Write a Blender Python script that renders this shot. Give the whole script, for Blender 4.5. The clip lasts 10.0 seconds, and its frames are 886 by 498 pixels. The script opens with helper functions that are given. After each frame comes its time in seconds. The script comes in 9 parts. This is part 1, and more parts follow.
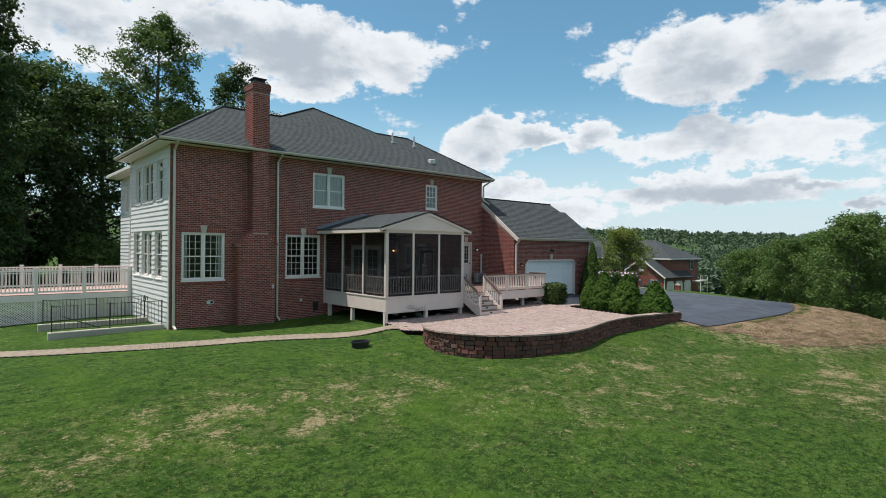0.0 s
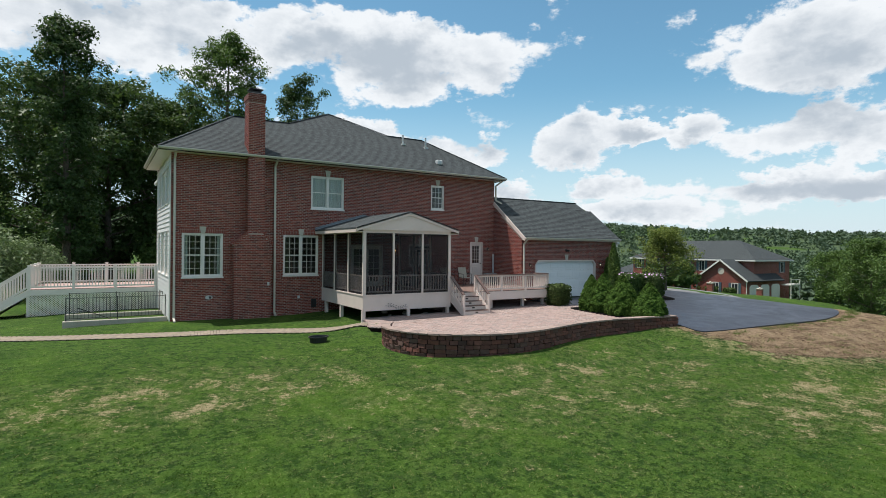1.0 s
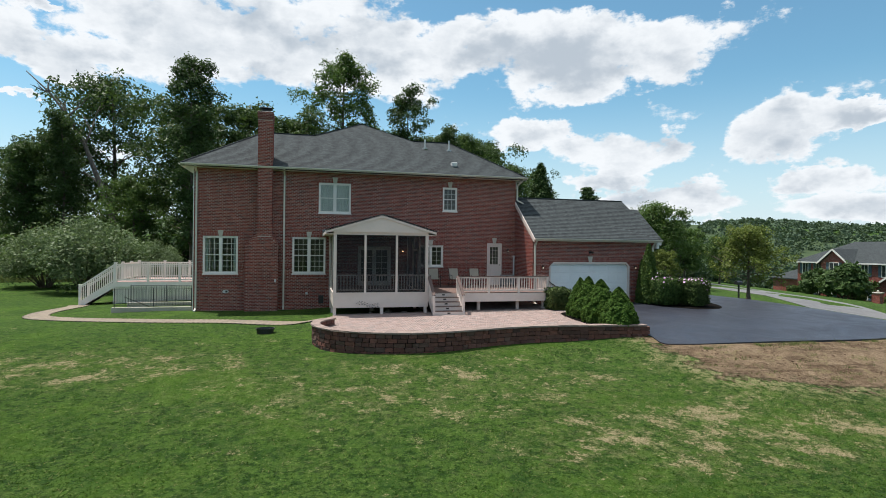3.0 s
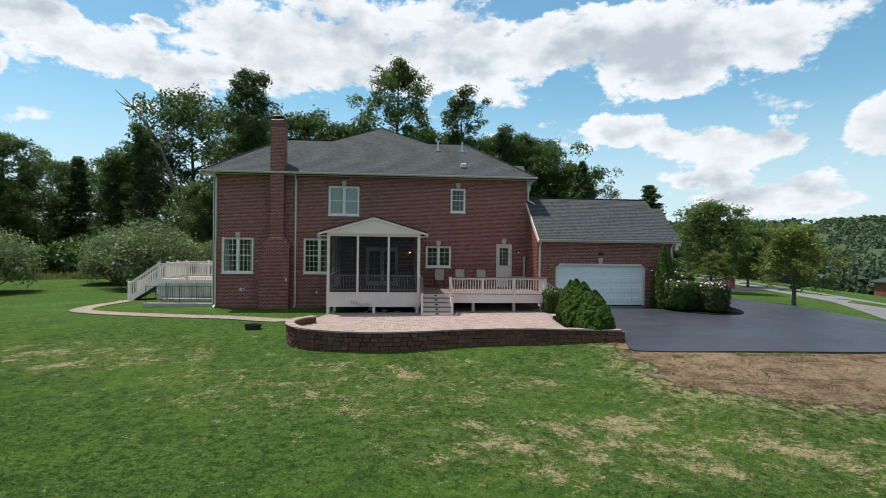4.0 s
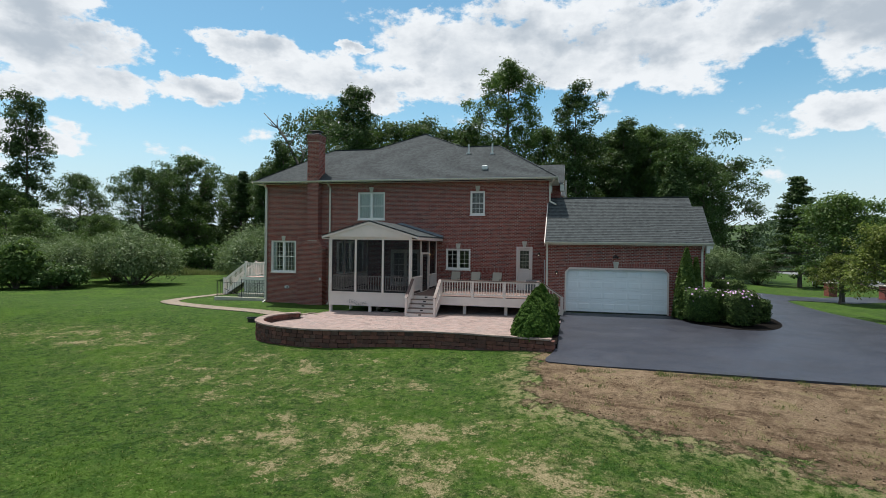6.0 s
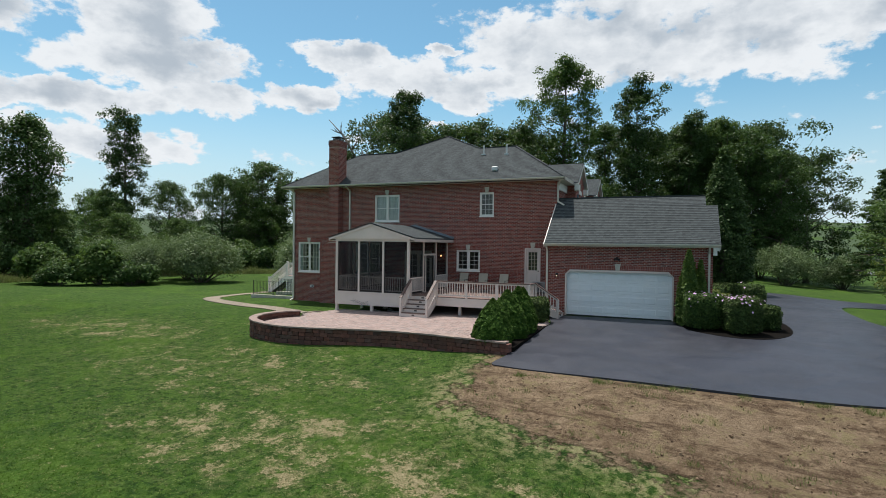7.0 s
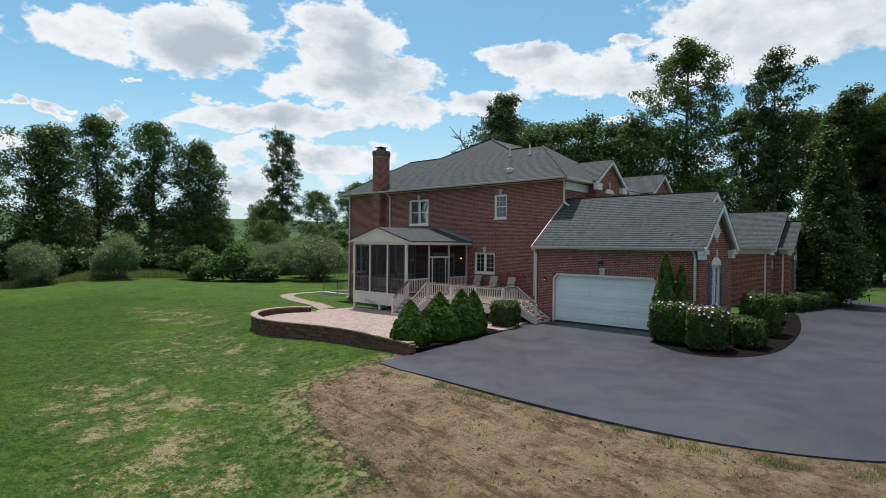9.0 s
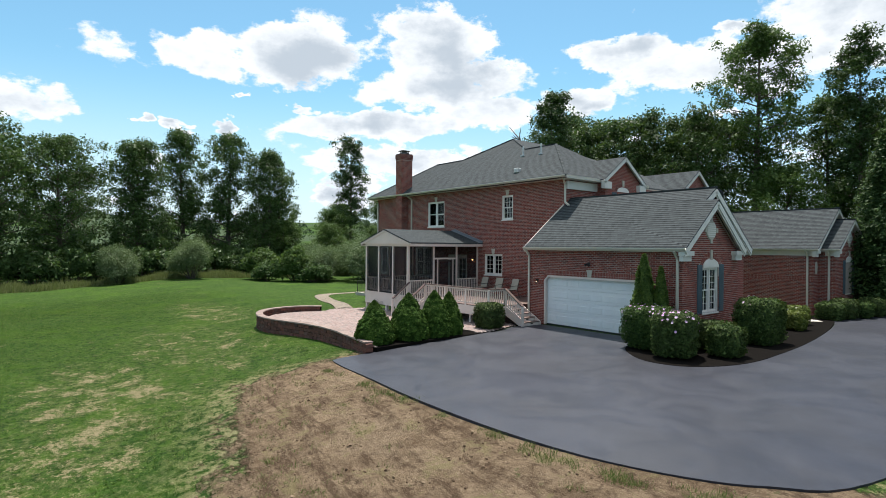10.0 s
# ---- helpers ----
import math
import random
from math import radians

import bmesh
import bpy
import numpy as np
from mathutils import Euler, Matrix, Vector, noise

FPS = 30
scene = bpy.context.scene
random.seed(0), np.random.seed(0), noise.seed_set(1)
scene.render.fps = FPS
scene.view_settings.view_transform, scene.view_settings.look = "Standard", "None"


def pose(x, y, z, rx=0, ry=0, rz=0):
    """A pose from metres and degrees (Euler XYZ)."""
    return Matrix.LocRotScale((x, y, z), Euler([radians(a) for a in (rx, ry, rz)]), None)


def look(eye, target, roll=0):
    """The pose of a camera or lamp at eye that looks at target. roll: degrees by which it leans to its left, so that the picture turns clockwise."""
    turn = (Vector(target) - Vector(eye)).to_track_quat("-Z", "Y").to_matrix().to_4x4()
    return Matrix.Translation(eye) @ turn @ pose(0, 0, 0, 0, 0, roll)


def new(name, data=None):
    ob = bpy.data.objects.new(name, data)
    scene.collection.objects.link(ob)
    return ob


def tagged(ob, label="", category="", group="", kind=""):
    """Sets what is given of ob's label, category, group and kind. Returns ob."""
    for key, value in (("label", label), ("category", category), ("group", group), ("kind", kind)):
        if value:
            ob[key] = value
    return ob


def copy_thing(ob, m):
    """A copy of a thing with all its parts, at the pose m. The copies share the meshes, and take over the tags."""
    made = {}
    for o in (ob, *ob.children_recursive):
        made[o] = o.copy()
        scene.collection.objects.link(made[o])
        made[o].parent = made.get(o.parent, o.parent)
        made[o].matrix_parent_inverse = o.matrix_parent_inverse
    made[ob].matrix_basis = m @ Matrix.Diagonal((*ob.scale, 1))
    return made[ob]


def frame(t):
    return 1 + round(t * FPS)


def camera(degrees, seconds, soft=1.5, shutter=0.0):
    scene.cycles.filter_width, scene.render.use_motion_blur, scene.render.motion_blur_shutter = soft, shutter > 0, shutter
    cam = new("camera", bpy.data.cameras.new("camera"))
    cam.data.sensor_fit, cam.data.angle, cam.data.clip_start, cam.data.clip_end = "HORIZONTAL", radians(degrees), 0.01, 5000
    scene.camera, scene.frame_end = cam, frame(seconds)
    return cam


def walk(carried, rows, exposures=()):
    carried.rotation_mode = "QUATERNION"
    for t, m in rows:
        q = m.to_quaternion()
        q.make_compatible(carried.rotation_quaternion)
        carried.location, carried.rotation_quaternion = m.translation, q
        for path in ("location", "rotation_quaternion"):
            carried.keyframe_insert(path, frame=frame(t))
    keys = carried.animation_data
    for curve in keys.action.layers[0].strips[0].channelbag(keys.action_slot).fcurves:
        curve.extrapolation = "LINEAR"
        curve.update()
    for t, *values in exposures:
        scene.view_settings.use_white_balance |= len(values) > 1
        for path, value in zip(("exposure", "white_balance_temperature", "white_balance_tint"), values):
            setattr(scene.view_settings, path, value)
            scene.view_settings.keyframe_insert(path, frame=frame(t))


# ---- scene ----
cam = camera(78.0, 10.0, soft=0.9)
PATH = [
    (0, (-6.193, -23.211, 2.850), (0.432, -15.720, 2.837), 0.48),
    (0.5, (-4.369, -24.842, 2.840), (1.591, -16.813, 2.827), 0.50),
    (1, (-2.501, -26.258, 2.836), (2.785, -17.769, 2.825), 0.53),
    (1.5, (-0.571, -27.479, 2.839), (4.026, -18.598, 2.829), 0.55),
    (2, (1.428, -28.518, 2.850), (5.316, -19.305, 2.840), 0.58),
    (2.5, (3.492, -29.382, 2.868), (6.652, -19.895, 2.858), 0.61),
    (3, (5.613, -30.077, 2.895), (8.022, -20.372, 2.884), 0.64),
    (3.5, (7.778, -30.605, 2.930), (9.418, -20.740, 2.915), 0.67),
    (4, (9.976, -30.965, 2.973), (10.830, -21.001, 2.953), 0.69),
    (4.5, (12.194, -31.157, 3.022), (12.251, -21.157, 2.996), 0.71),
    (5, (14.422, -31.180, 3.077), (13.676, -21.208, 3.043), 0.73),
    (5.5, (16.654, -31.035, 3.137), (15.104, -21.156, 3.094), 0.74),
    (6, (18.880, -30.720, 3.200), (16.535, -20.999, 3.147), 0.74),
    (6.5, (21.096, -30.235, 3.263), (17.967, -20.737, 3.201), 0.74),
    (7, (23.294, -29.580, 3.326), (19.402, -20.369, 3.255), 0.73),
    (7.5, (25.464, -28.753, 3.385), (20.833, -19.891, 3.306), 0.71),
    (8, (27.589, -27.754, 3.438), (22.249, -19.299, 3.354), 0.67),
    (8.5, (29.644, -26.577, 3.483), (23.630, -18.588, 3.395), 0.63),
    (9, (31.590, -25.216, 3.514), (24.942, -17.746, 3.429), 0.57),
    (9.5, (33.370, -23.658, 3.530), (26.131, -16.760, 3.453), 0.51),
    (10, (34.905, -21.888, 3.526), (27.122, -15.609, 3.464), 0.42),
]
walk(cam, [(t, look(eye, target, roll)) for t, eye, target, roll in PATH], exposures=[(0.0, 0.2), (2.0, 0.28), (4.0, 0.28), (6.0, 0.2), (7.5, 0.14), (8.7, 0.15), (10.0, 0.48)])

# ---- light ----
SUN = Vector((-0.60, 0.50, 2.12)).normalized()
sun_data = bpy.data.lights.new("sun", "SUN")
sun_data.energy, sun_data.angle, sun_data.color = 4.7, radians(0.53), (1.0, 0.965, 0.90)
sun = new("sun", sun_data)
sun.matrix_world = look(SUN * 200, (0, 0, 0))


def sky_world():
    w = bpy.data.worlds.new("sky")
    scene.world = w
    w.use_nodes = True
    nt = w.node_tree
    nt.nodes.clear()
    N, L = nt.nodes.new, nt.links.new

    def m(op, a, b=0.0, c=None, clamp=False):
        n = N("ShaderNodeMath")
        n.operation, n.use_clamp = op, clamp
        for i, v in enumerate((a, b) if c is None else (a, b, c)):
            if isinstance(v, (int, float)):
                n.inputs[i].default_value = v
            else:
                L(v, n.inputs[i])
        return n.outputs[0]

    sky = N("ShaderNodeTexSky")
    sky.sky_type, sky.sun_disc = "NISHITA", False
    sky.sun_elevation, sky.sun_rotation = math.asin(SUN.z), math.atan2(SUN.x, SUN.y)
    sky.air_density, sky.dust_density, sky.ozone_density = 1.0, 0.5, 1.5
    tc = N("ShaderNodeTexCoord")
    sep = N("ShaderNodeSeparateXYZ")
    L(tc.outputs["Generated"], sep.inputs[0])
    x, y, z = sep.outputs
    az = m("MULTIPLY", m("ARCTAN2", x, y), 57.2958)
    el = m("MULTIPLY", m("ARCSINE", z), 57.2958)
    # cloud deck: directions laid on a flat layer overhead
    up = m("ADD", m("MAXIMUM", z, 0.0), 0.16)
    flat = N("ShaderNodeCombineXYZ")
    L(m("DIVIDE", x, up), flat.inputs[0])
    L(m("DIVIDE", y, up), flat.inputs[1])
    L(m("MULTIPLY", z, 1.2), flat.inputs[2])

    def fbm(scale, detail, rough, shift=(0, 0, 0), vec=None):
        mp = N("ShaderNodeMapping")
        mp.inputs["Location"].default_value = shift
        L(vec or flat.outputs[0], mp.inputs["Vector"])
        n = N("ShaderNodeTexNoise")
        n.inputs["Scale"].default_value, n.inputs["Detail"].default_value, n.inputs["Roughness"].default_value = scale, detail, rough
        L(mp.outputs[0], n.inputs["Vector"])
        return n.outputs["Fac"]

    ang = N("ShaderNodeCombineXYZ")
    L(m("MULTIPLY", az, 0.1), ang.inputs[0])
    L(m("MULTIPLY", el, 0.16), ang.inputs[1])
    puff = fbm(1.3, 11, 0.61, vec=ang.outputs[0])
    body = fbm(2.2, 8, 0.55, (2.3, 0.7, 0))
    # large cumulus banks: (azimuth, elevation, half-width, half-height), their outlines drawn out by the wind
    def drawn(v, shift, wide, tight):
        big, small = fbm(1.6, 4, 0.6, shift, ang.outputs[0]), fbm(6.0, 5, 0.65, shift, ang.outputs[0])
        return m("ADD", v, m("ADD", m("MULTIPLY", m("SUBTRACT", big, 0.5), wide), m("MULTIPLY", m("SUBTRACT", small, 0.5), tight)))
    waz, wel = drawn(az, (7.7, 2.1, 0), 9.0, 2.6), drawn(el, (1.3, 9.4, 0), 3.6, 1.8)
    cover = None
    for a, e, wa, we in CLOUDS_A + CLOUDS_B + CLOUDS_C:
        dx = m("DIVIDE", m("SUBTRACT", waz, a), wa)
        dy = m("DIVIDE", m("SUBTRACT", wel, e), we)
        g = m("SUBTRACT", 1.0, m("ADD", m("MULTIPLY", dx, dx), m("MULTIPLY", dy, dy)))
        cover = g if cover is None else m("SMOOTH_MAX", cover, g, 0.3)
    high = N("ShaderNodeMapRange")
    high.inputs["From Min"].default_value, high.inputs["From Max"].default_value = 27.0, 40.0
    high.inputs["To Min"].default_value, high.inputs["To Max"].default_value = -0.9, 0.15
    L(el, high.inputs["Value"])
    cover = m("MAXIMUM", cover, high.outputs[0])
    # away from the named banks scattered cumulus fills the rest of the sky
    dens = m("ADD", m("ADD", m("MULTIPLY", cover, 0.36), m("MULTIPLY", m("SUBTRACT", puff, 0.452), 2.2)), m("MULTIPLY", m("SUBTRACT", body, 0.5), 0.35))
    ramp = N("ShaderNodeMapRange")
    ramp.interpolation_type = "SMOOTHSTEP"
    ramp.inputs["From Min"].default_value, ramp.inputs["From Max"].default_value = -0.04, 0.16
    L(dens, ramp.inputs["Value"])
    mask = ramp.outputs[0]
    # thick parts show their grey bases
    thick = N("ShaderNodeMapRange")
    thick.inputs["From Min"].default_value, thick.inputs["From Max"].default_value = 0.22, 0.85
    thick.inputs["To Min"].default_value, thick.inputs["To Max"].default_value = 0.0, 1.0
    L(m("ADD", dens, m("MULTIPLY", m("SUBTRACT", fbm(1.2, 4, 0.5, (3.1, 1.2, 0), ang.outputs[0]), 0.5), 0.8)), thick.inputs["Value"])
    # a part of a cloud that has more cloud over it, towards the light, is its grey underside
    over = N("ShaderNodeMapping")
    over.inputs["Location"].default_value = (-0.06, 0.42, 0)
    L(ang.outputs[0], over.inputs["Vector"])
    above = m("ADD", m("MULTIPLY", cover, 0.42), m("MULTIPLY", m("SUBTRACT", fbm(1.3, 6, 0.55, vec=over.outputs[0]), 0.47), 2.4))
    under = N("ShaderNodeMapRange")
    under.interpolation_type = "SMOOTHSTEP"
    under.inputs["From Min"].default_value, under.inputs["From Max"].default_value = 0.05, 0.75
    under.inputs["To Max"].default_value = 0.85
    L(above, under.inputs["Value"])
    shade = m("MAXIMUM", m("MULTIPLY", thick.outputs[0], 0.6), under.outputs[0])
    tint = N("ShaderNodeMix")
    tint.data_type = "RGBA"
    tint.inputs[6].default_value, tint.inputs[7].default_value = (0.96, 1.0, 1.04, 1), (0.45, 0.53, 0.62, 1)
    L(shade, tint.inputs[0])
    bg_sky, bg_cloud, mix, out = N("ShaderNodeBackground"), N("ShaderNodeBackground"), N("ShaderNodeMixShader"), N("ShaderNodeOutputWorld")
    blue = N("ShaderNodeMix")
    blue.data_type, blue.blend_type = "RGBA", "MULTIPLY"
    blue.inputs[0].default_value, blue.inputs[7].default_value = 1.0, SKY_TINT
    L(sky.outputs[0], blue.inputs[6])
    # pale haze over the horizon
    haze = N("ShaderNodeMapRange")
    haze.interpolation_type = "SMOOTHSTEP"
    for k, v in (("From Min", -2.0), ("From Max", 17.0), ("To Min", 0.95), ("To Max", 0.0)):
        haze.inputs[k].default_value = v
    L(el, haze.inputs["Value"])
    pale = N("ShaderNodeMix")
    pale.data_type = "RGBA"
    pale.inputs[7].default_value = (5.1, 5.9, 6.6, 1)
    L(haze.outputs[0], pale.inputs[0])
    L(blue.outputs[2], pale.inputs[6])
    L(pale.outputs[2], bg_sky.inputs["Color"])
    bg_sky.inputs["Strength"].default_value = SKY_STRENGTH
    L(tint.outputs[2], bg_cloud.inputs["Color"])
    bg_cloud.inputs["Strength"].default_value = CLOUD_STRENGTH
    L(mask, mix.inputs[0])
    L(bg_sky.outputs[0], mix.inputs[1])
    L(bg_cloud.outputs[0], mix.inputs[2])
    L(mix.outputs[0], out.inputs["Surface"])


SKY_STRENGTH, CLOUD_STRENGTH = 0.115, 0.79
SKY_TINT = (0.78, 1.09, 1.03, 1)
CLOUDS_A = [(69.4, 17.4, 12.2, 3.8), (77.1, 17.9, 4.3, 3.0), (45.3, 11.1, 4.1, 2.7), (50.5, 11.3, 2.2, 1.1), (57.3, 11.6, 3.0, 1.5), (69.5, 10.5, 10.6, 2.1),
            (48.6, 6.5, 3.6, 1.4), (64.7, 5.6, 12.4, 1.4), (74.3, 5.9, 4.6, 0.5), (78.7, 4.0, 1.7, 0.5), (54.0, 4.0, 7.3, 1.3), (31.0, 7.0, 4.0, 1.2), (92.0, 9.0, 8.0, 2.5)]
CLOUDS_B = [(-8.2, 19.8, 14.3, 4.2), (5.4, 19.8, 7.6, 4.2), (27.3, 18.6, 14.8, 3.6), (18.3, 19.7, 6.3, 2.8), (21.9, 11.8, 6.7, 1.8), (31.6, 9.9, 5.6, 2.1),
            (-26.0, 16.9, 4.3, 2.4), (-20.0, 15.7, 4.9, 1.8), (-24.7, 12.1, 1.2, 0.4), (36.0, 5.0, 6.0, 1.5)]
CLOUDS_C = [(-68.2, 18.1, 8.6, 2.7), (-53.0, 20.1, 6.2, 3.1), (-50.2, 16.2, 8.9, 2.5), (-58.7, 12.3, 8.6, 1.5), (-45.6, 13.8, 5.8, 1.9), (-32.1, 18.9, 5.0, 1.5),
            (-25.7, 16.6, 5.4, 2.2), (-23.3, 19.7, 1.4, 0.6), (-38.0, 14.3, 3.5, 1.4), (-55.0, 8.9, 8.0, 1.5), (-60.2, 5.3, 3.0, 1.9), (-71.5, 14.1, 0.8, 0.4),
            (-65.5, 13.6, 1.6, 0.4), (-72.7, 11.1, 1.2, 0.6), (-87.9, 11.6, 3.0, 2.0), (-79.6, 11.2, 0.8, 0.5), (-77.1, 11.1, 1.2, 0.5), (-95.1, 14.5, 3.7, 2.0)]
sky_world()

# ---- materials ----
def graph(name):
    mat = bpy.data.materials.new(name)
    mat.use_nodes = True
    nt = mat.node_tree
    nt.nodes.clear()
    return mat, nt, nt.nodes.new, nt.links.new


class G:
    """A small builder for node materials."""

    def __init__(self, name):
        self.mat, self.nt, self.N, self.L = graph(name)

    def put(self, sock, v):
        if isinstance(v, (int, float)):
            sock.default_value = v
        elif isinstance(v, (tuple, list)):
            sock.default_value = (*v, 1.0) if len(v) == 3 and sock.type == "RGBA" else v
        else:
            self.L(v, sock)

    def math(self, op, a, b=0.0, clamp=False):
        n = self.N("ShaderNodeMath")
        n.operation, n.use_clamp = op, clamp
        self.put(n.inputs[0], a)
        self.put(n.inputs[1], b)
        return n.outputs[0]

    def mix(self, f, a, b, blend="MIX"):
        n = self.N("ShaderNodeMix")
        n.data_type, n.blend_type = "RGBA", blend
        self.put(n.inputs[0], f)
        self.put(n.inputs[6], a)
        self.put(n.inputs[7], b)
        return n.outputs[2]

    def pos(self):
        return self.N("ShaderNodeNewGeometry").outputs["Position"]

    def obj(self):
        return self.N("ShaderNodeTexCoord").outputs["Object"]

    def xyz(self, v):
        n = self.N("ShaderNodeSeparateXYZ")
        self.L(v, n.inputs[0])
        return n.outputs

    def vec(self, x, y, z=0.0):
        n = self.N("ShaderNodeCombineXYZ")
        for i, v in enumerate((x, y, z)):
            self.put(n.inputs[i], v)
        return n.outputs[0]

    def noise(self, v, scale, detail=4, rough=0.55, dist=0.0):
        n = self.N("ShaderNodeTexNoise")
        self.L(v, n.inputs["Vector"])
        for k, q in (("Scale", scale), ("Detail", detail), ("Roughness", rough), ("Distortion", dist)):
            n.inputs[k].default_value = q
        return n.outputs["Fac"]

    def ramp(self, v, lo, hi, a=0.0, b=1.0):
        n = self.N("ShaderNodeMapRange")
        n.interpolation_type = "SMOOTHSTEP"
        self.put(n.inputs["Value"], v)
        for k, q in (("From Min", lo), ("From Max", hi), ("To Min", a), ("To Max", b)):
            n.inputs[k].default_value = q
        return n.outputs[0]

    def bump(self, h, strength=0.4, distance=0.01):
        n = self.N("ShaderNodeBump")
        n.inputs["Strength"].default_value, n.inputs["Distance"].default_value = strength, distance
        self.L(h, n.inputs["Height"])
        return n.outputs[0]

    def done(self, color, rough=0.7, normal=None, metal=0.0, spec=0.5, **more):
        p, o = self.N("ShaderNodeBsdfPrincipled"), self.N("ShaderNodeOutputMaterial")
        self.put(p.inputs["Base Color"], color)
        self.put(p.inputs["Roughness"], rough)
        self.put(p.inputs["Metallic"], metal)
        self.put(p.inputs["Specular IOR Level"], spec)
        for k, v in more.items():
            self.put(p.inputs[k], v)
        if normal is not None:
            self.L(normal, p.inputs["Normal"])
        self.L(p.outputs[0], o.inputs["Surface"])
        return self.mat


def plain(name, c, rough=0.6, vary=0.12, scale=3.0, grain=40.0, bump=0.15, metal=0.0, spec=0.5, dirt=0.0):
    """Paint, plastic, stone: one colour with stains at two scales and a fine relief."""
    g = G(name)
    v = g.pos()
    big, fine = g.noise(v, scale, 5, 0.6), g.noise(v, grain, 3, 0.6)
    f = g.math("ADD", g.math("MULTIPLY", big, 0.65), g.math("MULTIPLY", fine, 0.35))
    col = g.mix(g.ramp(f, 0.3, 0.7), [q * (1 - vary) for q in c], [min(1, q * (1 + vary * 0.6)) for q in c])
    if dirt:
        col = g.mix(g.ramp(g.noise(v, 1.3, 7, 0.7), 0.52, 0.75, 0.0, dirt), col, [q * 0.45 for q in c])
    return g.done(col, g.ramp(big, 0.2, 0.8, rough - 0.08, rough + 0.08), g.bump(fine, bump, 0.004), metal, spec)


def wall_uv(g):
    """Metres along the wall and up it, for walls that face x or y."""
    x, y, z = g.xyz(g.pos())
    nx, ny, nz = g.xyz(g.N("ShaderNodeNewGeometry").outputs["True Normal"])
    side = g.math("GREATER_THAN", g.math("ABSOLUTE", nx), 0.7)
    u = g.math("ADD", g.math("MULTIPLY", x, g.math("SUBTRACT", 1.0, side)), g.math("MULTIPLY", y, side))
    return u, z


def bricks(name, upright=False, tone=1.0):
    g = G(name)
    u, v = wall_uv(g)
    if upright:
        u, v = g.math("ADD", v, 0.0), u
    b = g.N("ShaderNodeTexBrick")
    g.L(g.vec(u, v), b.inputs["Vector"])
    b.offset = 0.5 if not upright else 0.0
    b.inputs["Scale"].default_value = 1.0
    b.inputs["Brick Width"].default_value, b.inputs["Row Height"].default_value = 0.2095, 0.0762
    b.inputs["Mortar Size"].default_value, b.inputs["Mortar Smooth"].default_value, b.inputs["Bias"].default_value = 0.0052, 0.25, 0.05
    b.inputs["Color1"].default_value, b.inputs["Color2"].default_value, b.inputs["Mortar"].default_value = (0, 0, 0, 1), (1, 1, 1, 1), (0.5, 0.5, 0.5, 1)
    one = g.xyz(b.outputs["Color"])[0]
    p = g.pos()
    c = g.mix(one, [q * tone for q in (0.185, 0.046, 0.036)], [q * tone for q in (0.32, 0.087, 0.066)])
    c = g.mix(g.ramp(g.noise(p, 7.0, 3, 0.6), 0.52, 0.72, 0.0, 0.55), c, (0.125, 0.049, 0.044))
    c = g.mix(g.ramp(g.noise(p, 0.7, 5, 0.6), 0.35, 0.75, 0.0, 0.18), c, (0.36, 0.13, 0.10))
    c = g.mix(g.ramp(g.noise(p, 60.0, 2, 0.6), 0.4, 0.7, 0.0, 0.25), c, (0.15, 0.056, 0.05))
    c = g.mix(b.outputs["Fac"], c, g.mix(g.noise(p, 2.0, 4), (0.34, 0.26, 0.22), (0.48, 0.39, 0.34)))
    h = g.math("SUBTRACT", g.math("MULTIPLY", g.noise(p, 90, 2), 0.3), b.outputs["Fac"])
    return g.done(c, 0.88, g.bump(h, 0.6, 0.008), spec=0.25)


def brick_piece(name, island):
    """Single bricks, each fired to a tone of its own."""
    g = G(name)
    r = g.N("ShaderNodeNewGeometry").outputs["Random Per Island"] if island else g.N("ShaderNodeObjectInfo").outputs["Random"]
    p = g.pos()
    c = g.mix(r, (0.16, 0.037, 0.029), (0.31, 0.076, 0.056))
    c = g.mix(g.ramp(g.math("FRACT", g.math("MULTIPLY", r, 7.31)), 0.72, 0.9, 0.0, 0.75), c, (0.11, 0.046, 0.042))
    c = g.mix(g.ramp(g.math("FRACT", g.math("MULTIPLY", r, 17.7)), 0.85, 0.95, 0.0, 0.5), c, (0.36, 0.15, 0.11))
    c = g.mix(g.ramp(g.noise(p, 0.5, 5, 0.6), 0.4, 0.75, 0.0, 0.22), c, (0.15, 0.055, 0.045))
    c = g.mix(g.ramp(g.noise(p, 60.0, 2, 0.6), 0.4, 0.7, 0.0, 0.25), c, (0.15, 0.056, 0.05))
    return g.done(c, 0.88, g.bump(g.noise(p, 90, 3), 0.5, 0.004), spec=0.25)


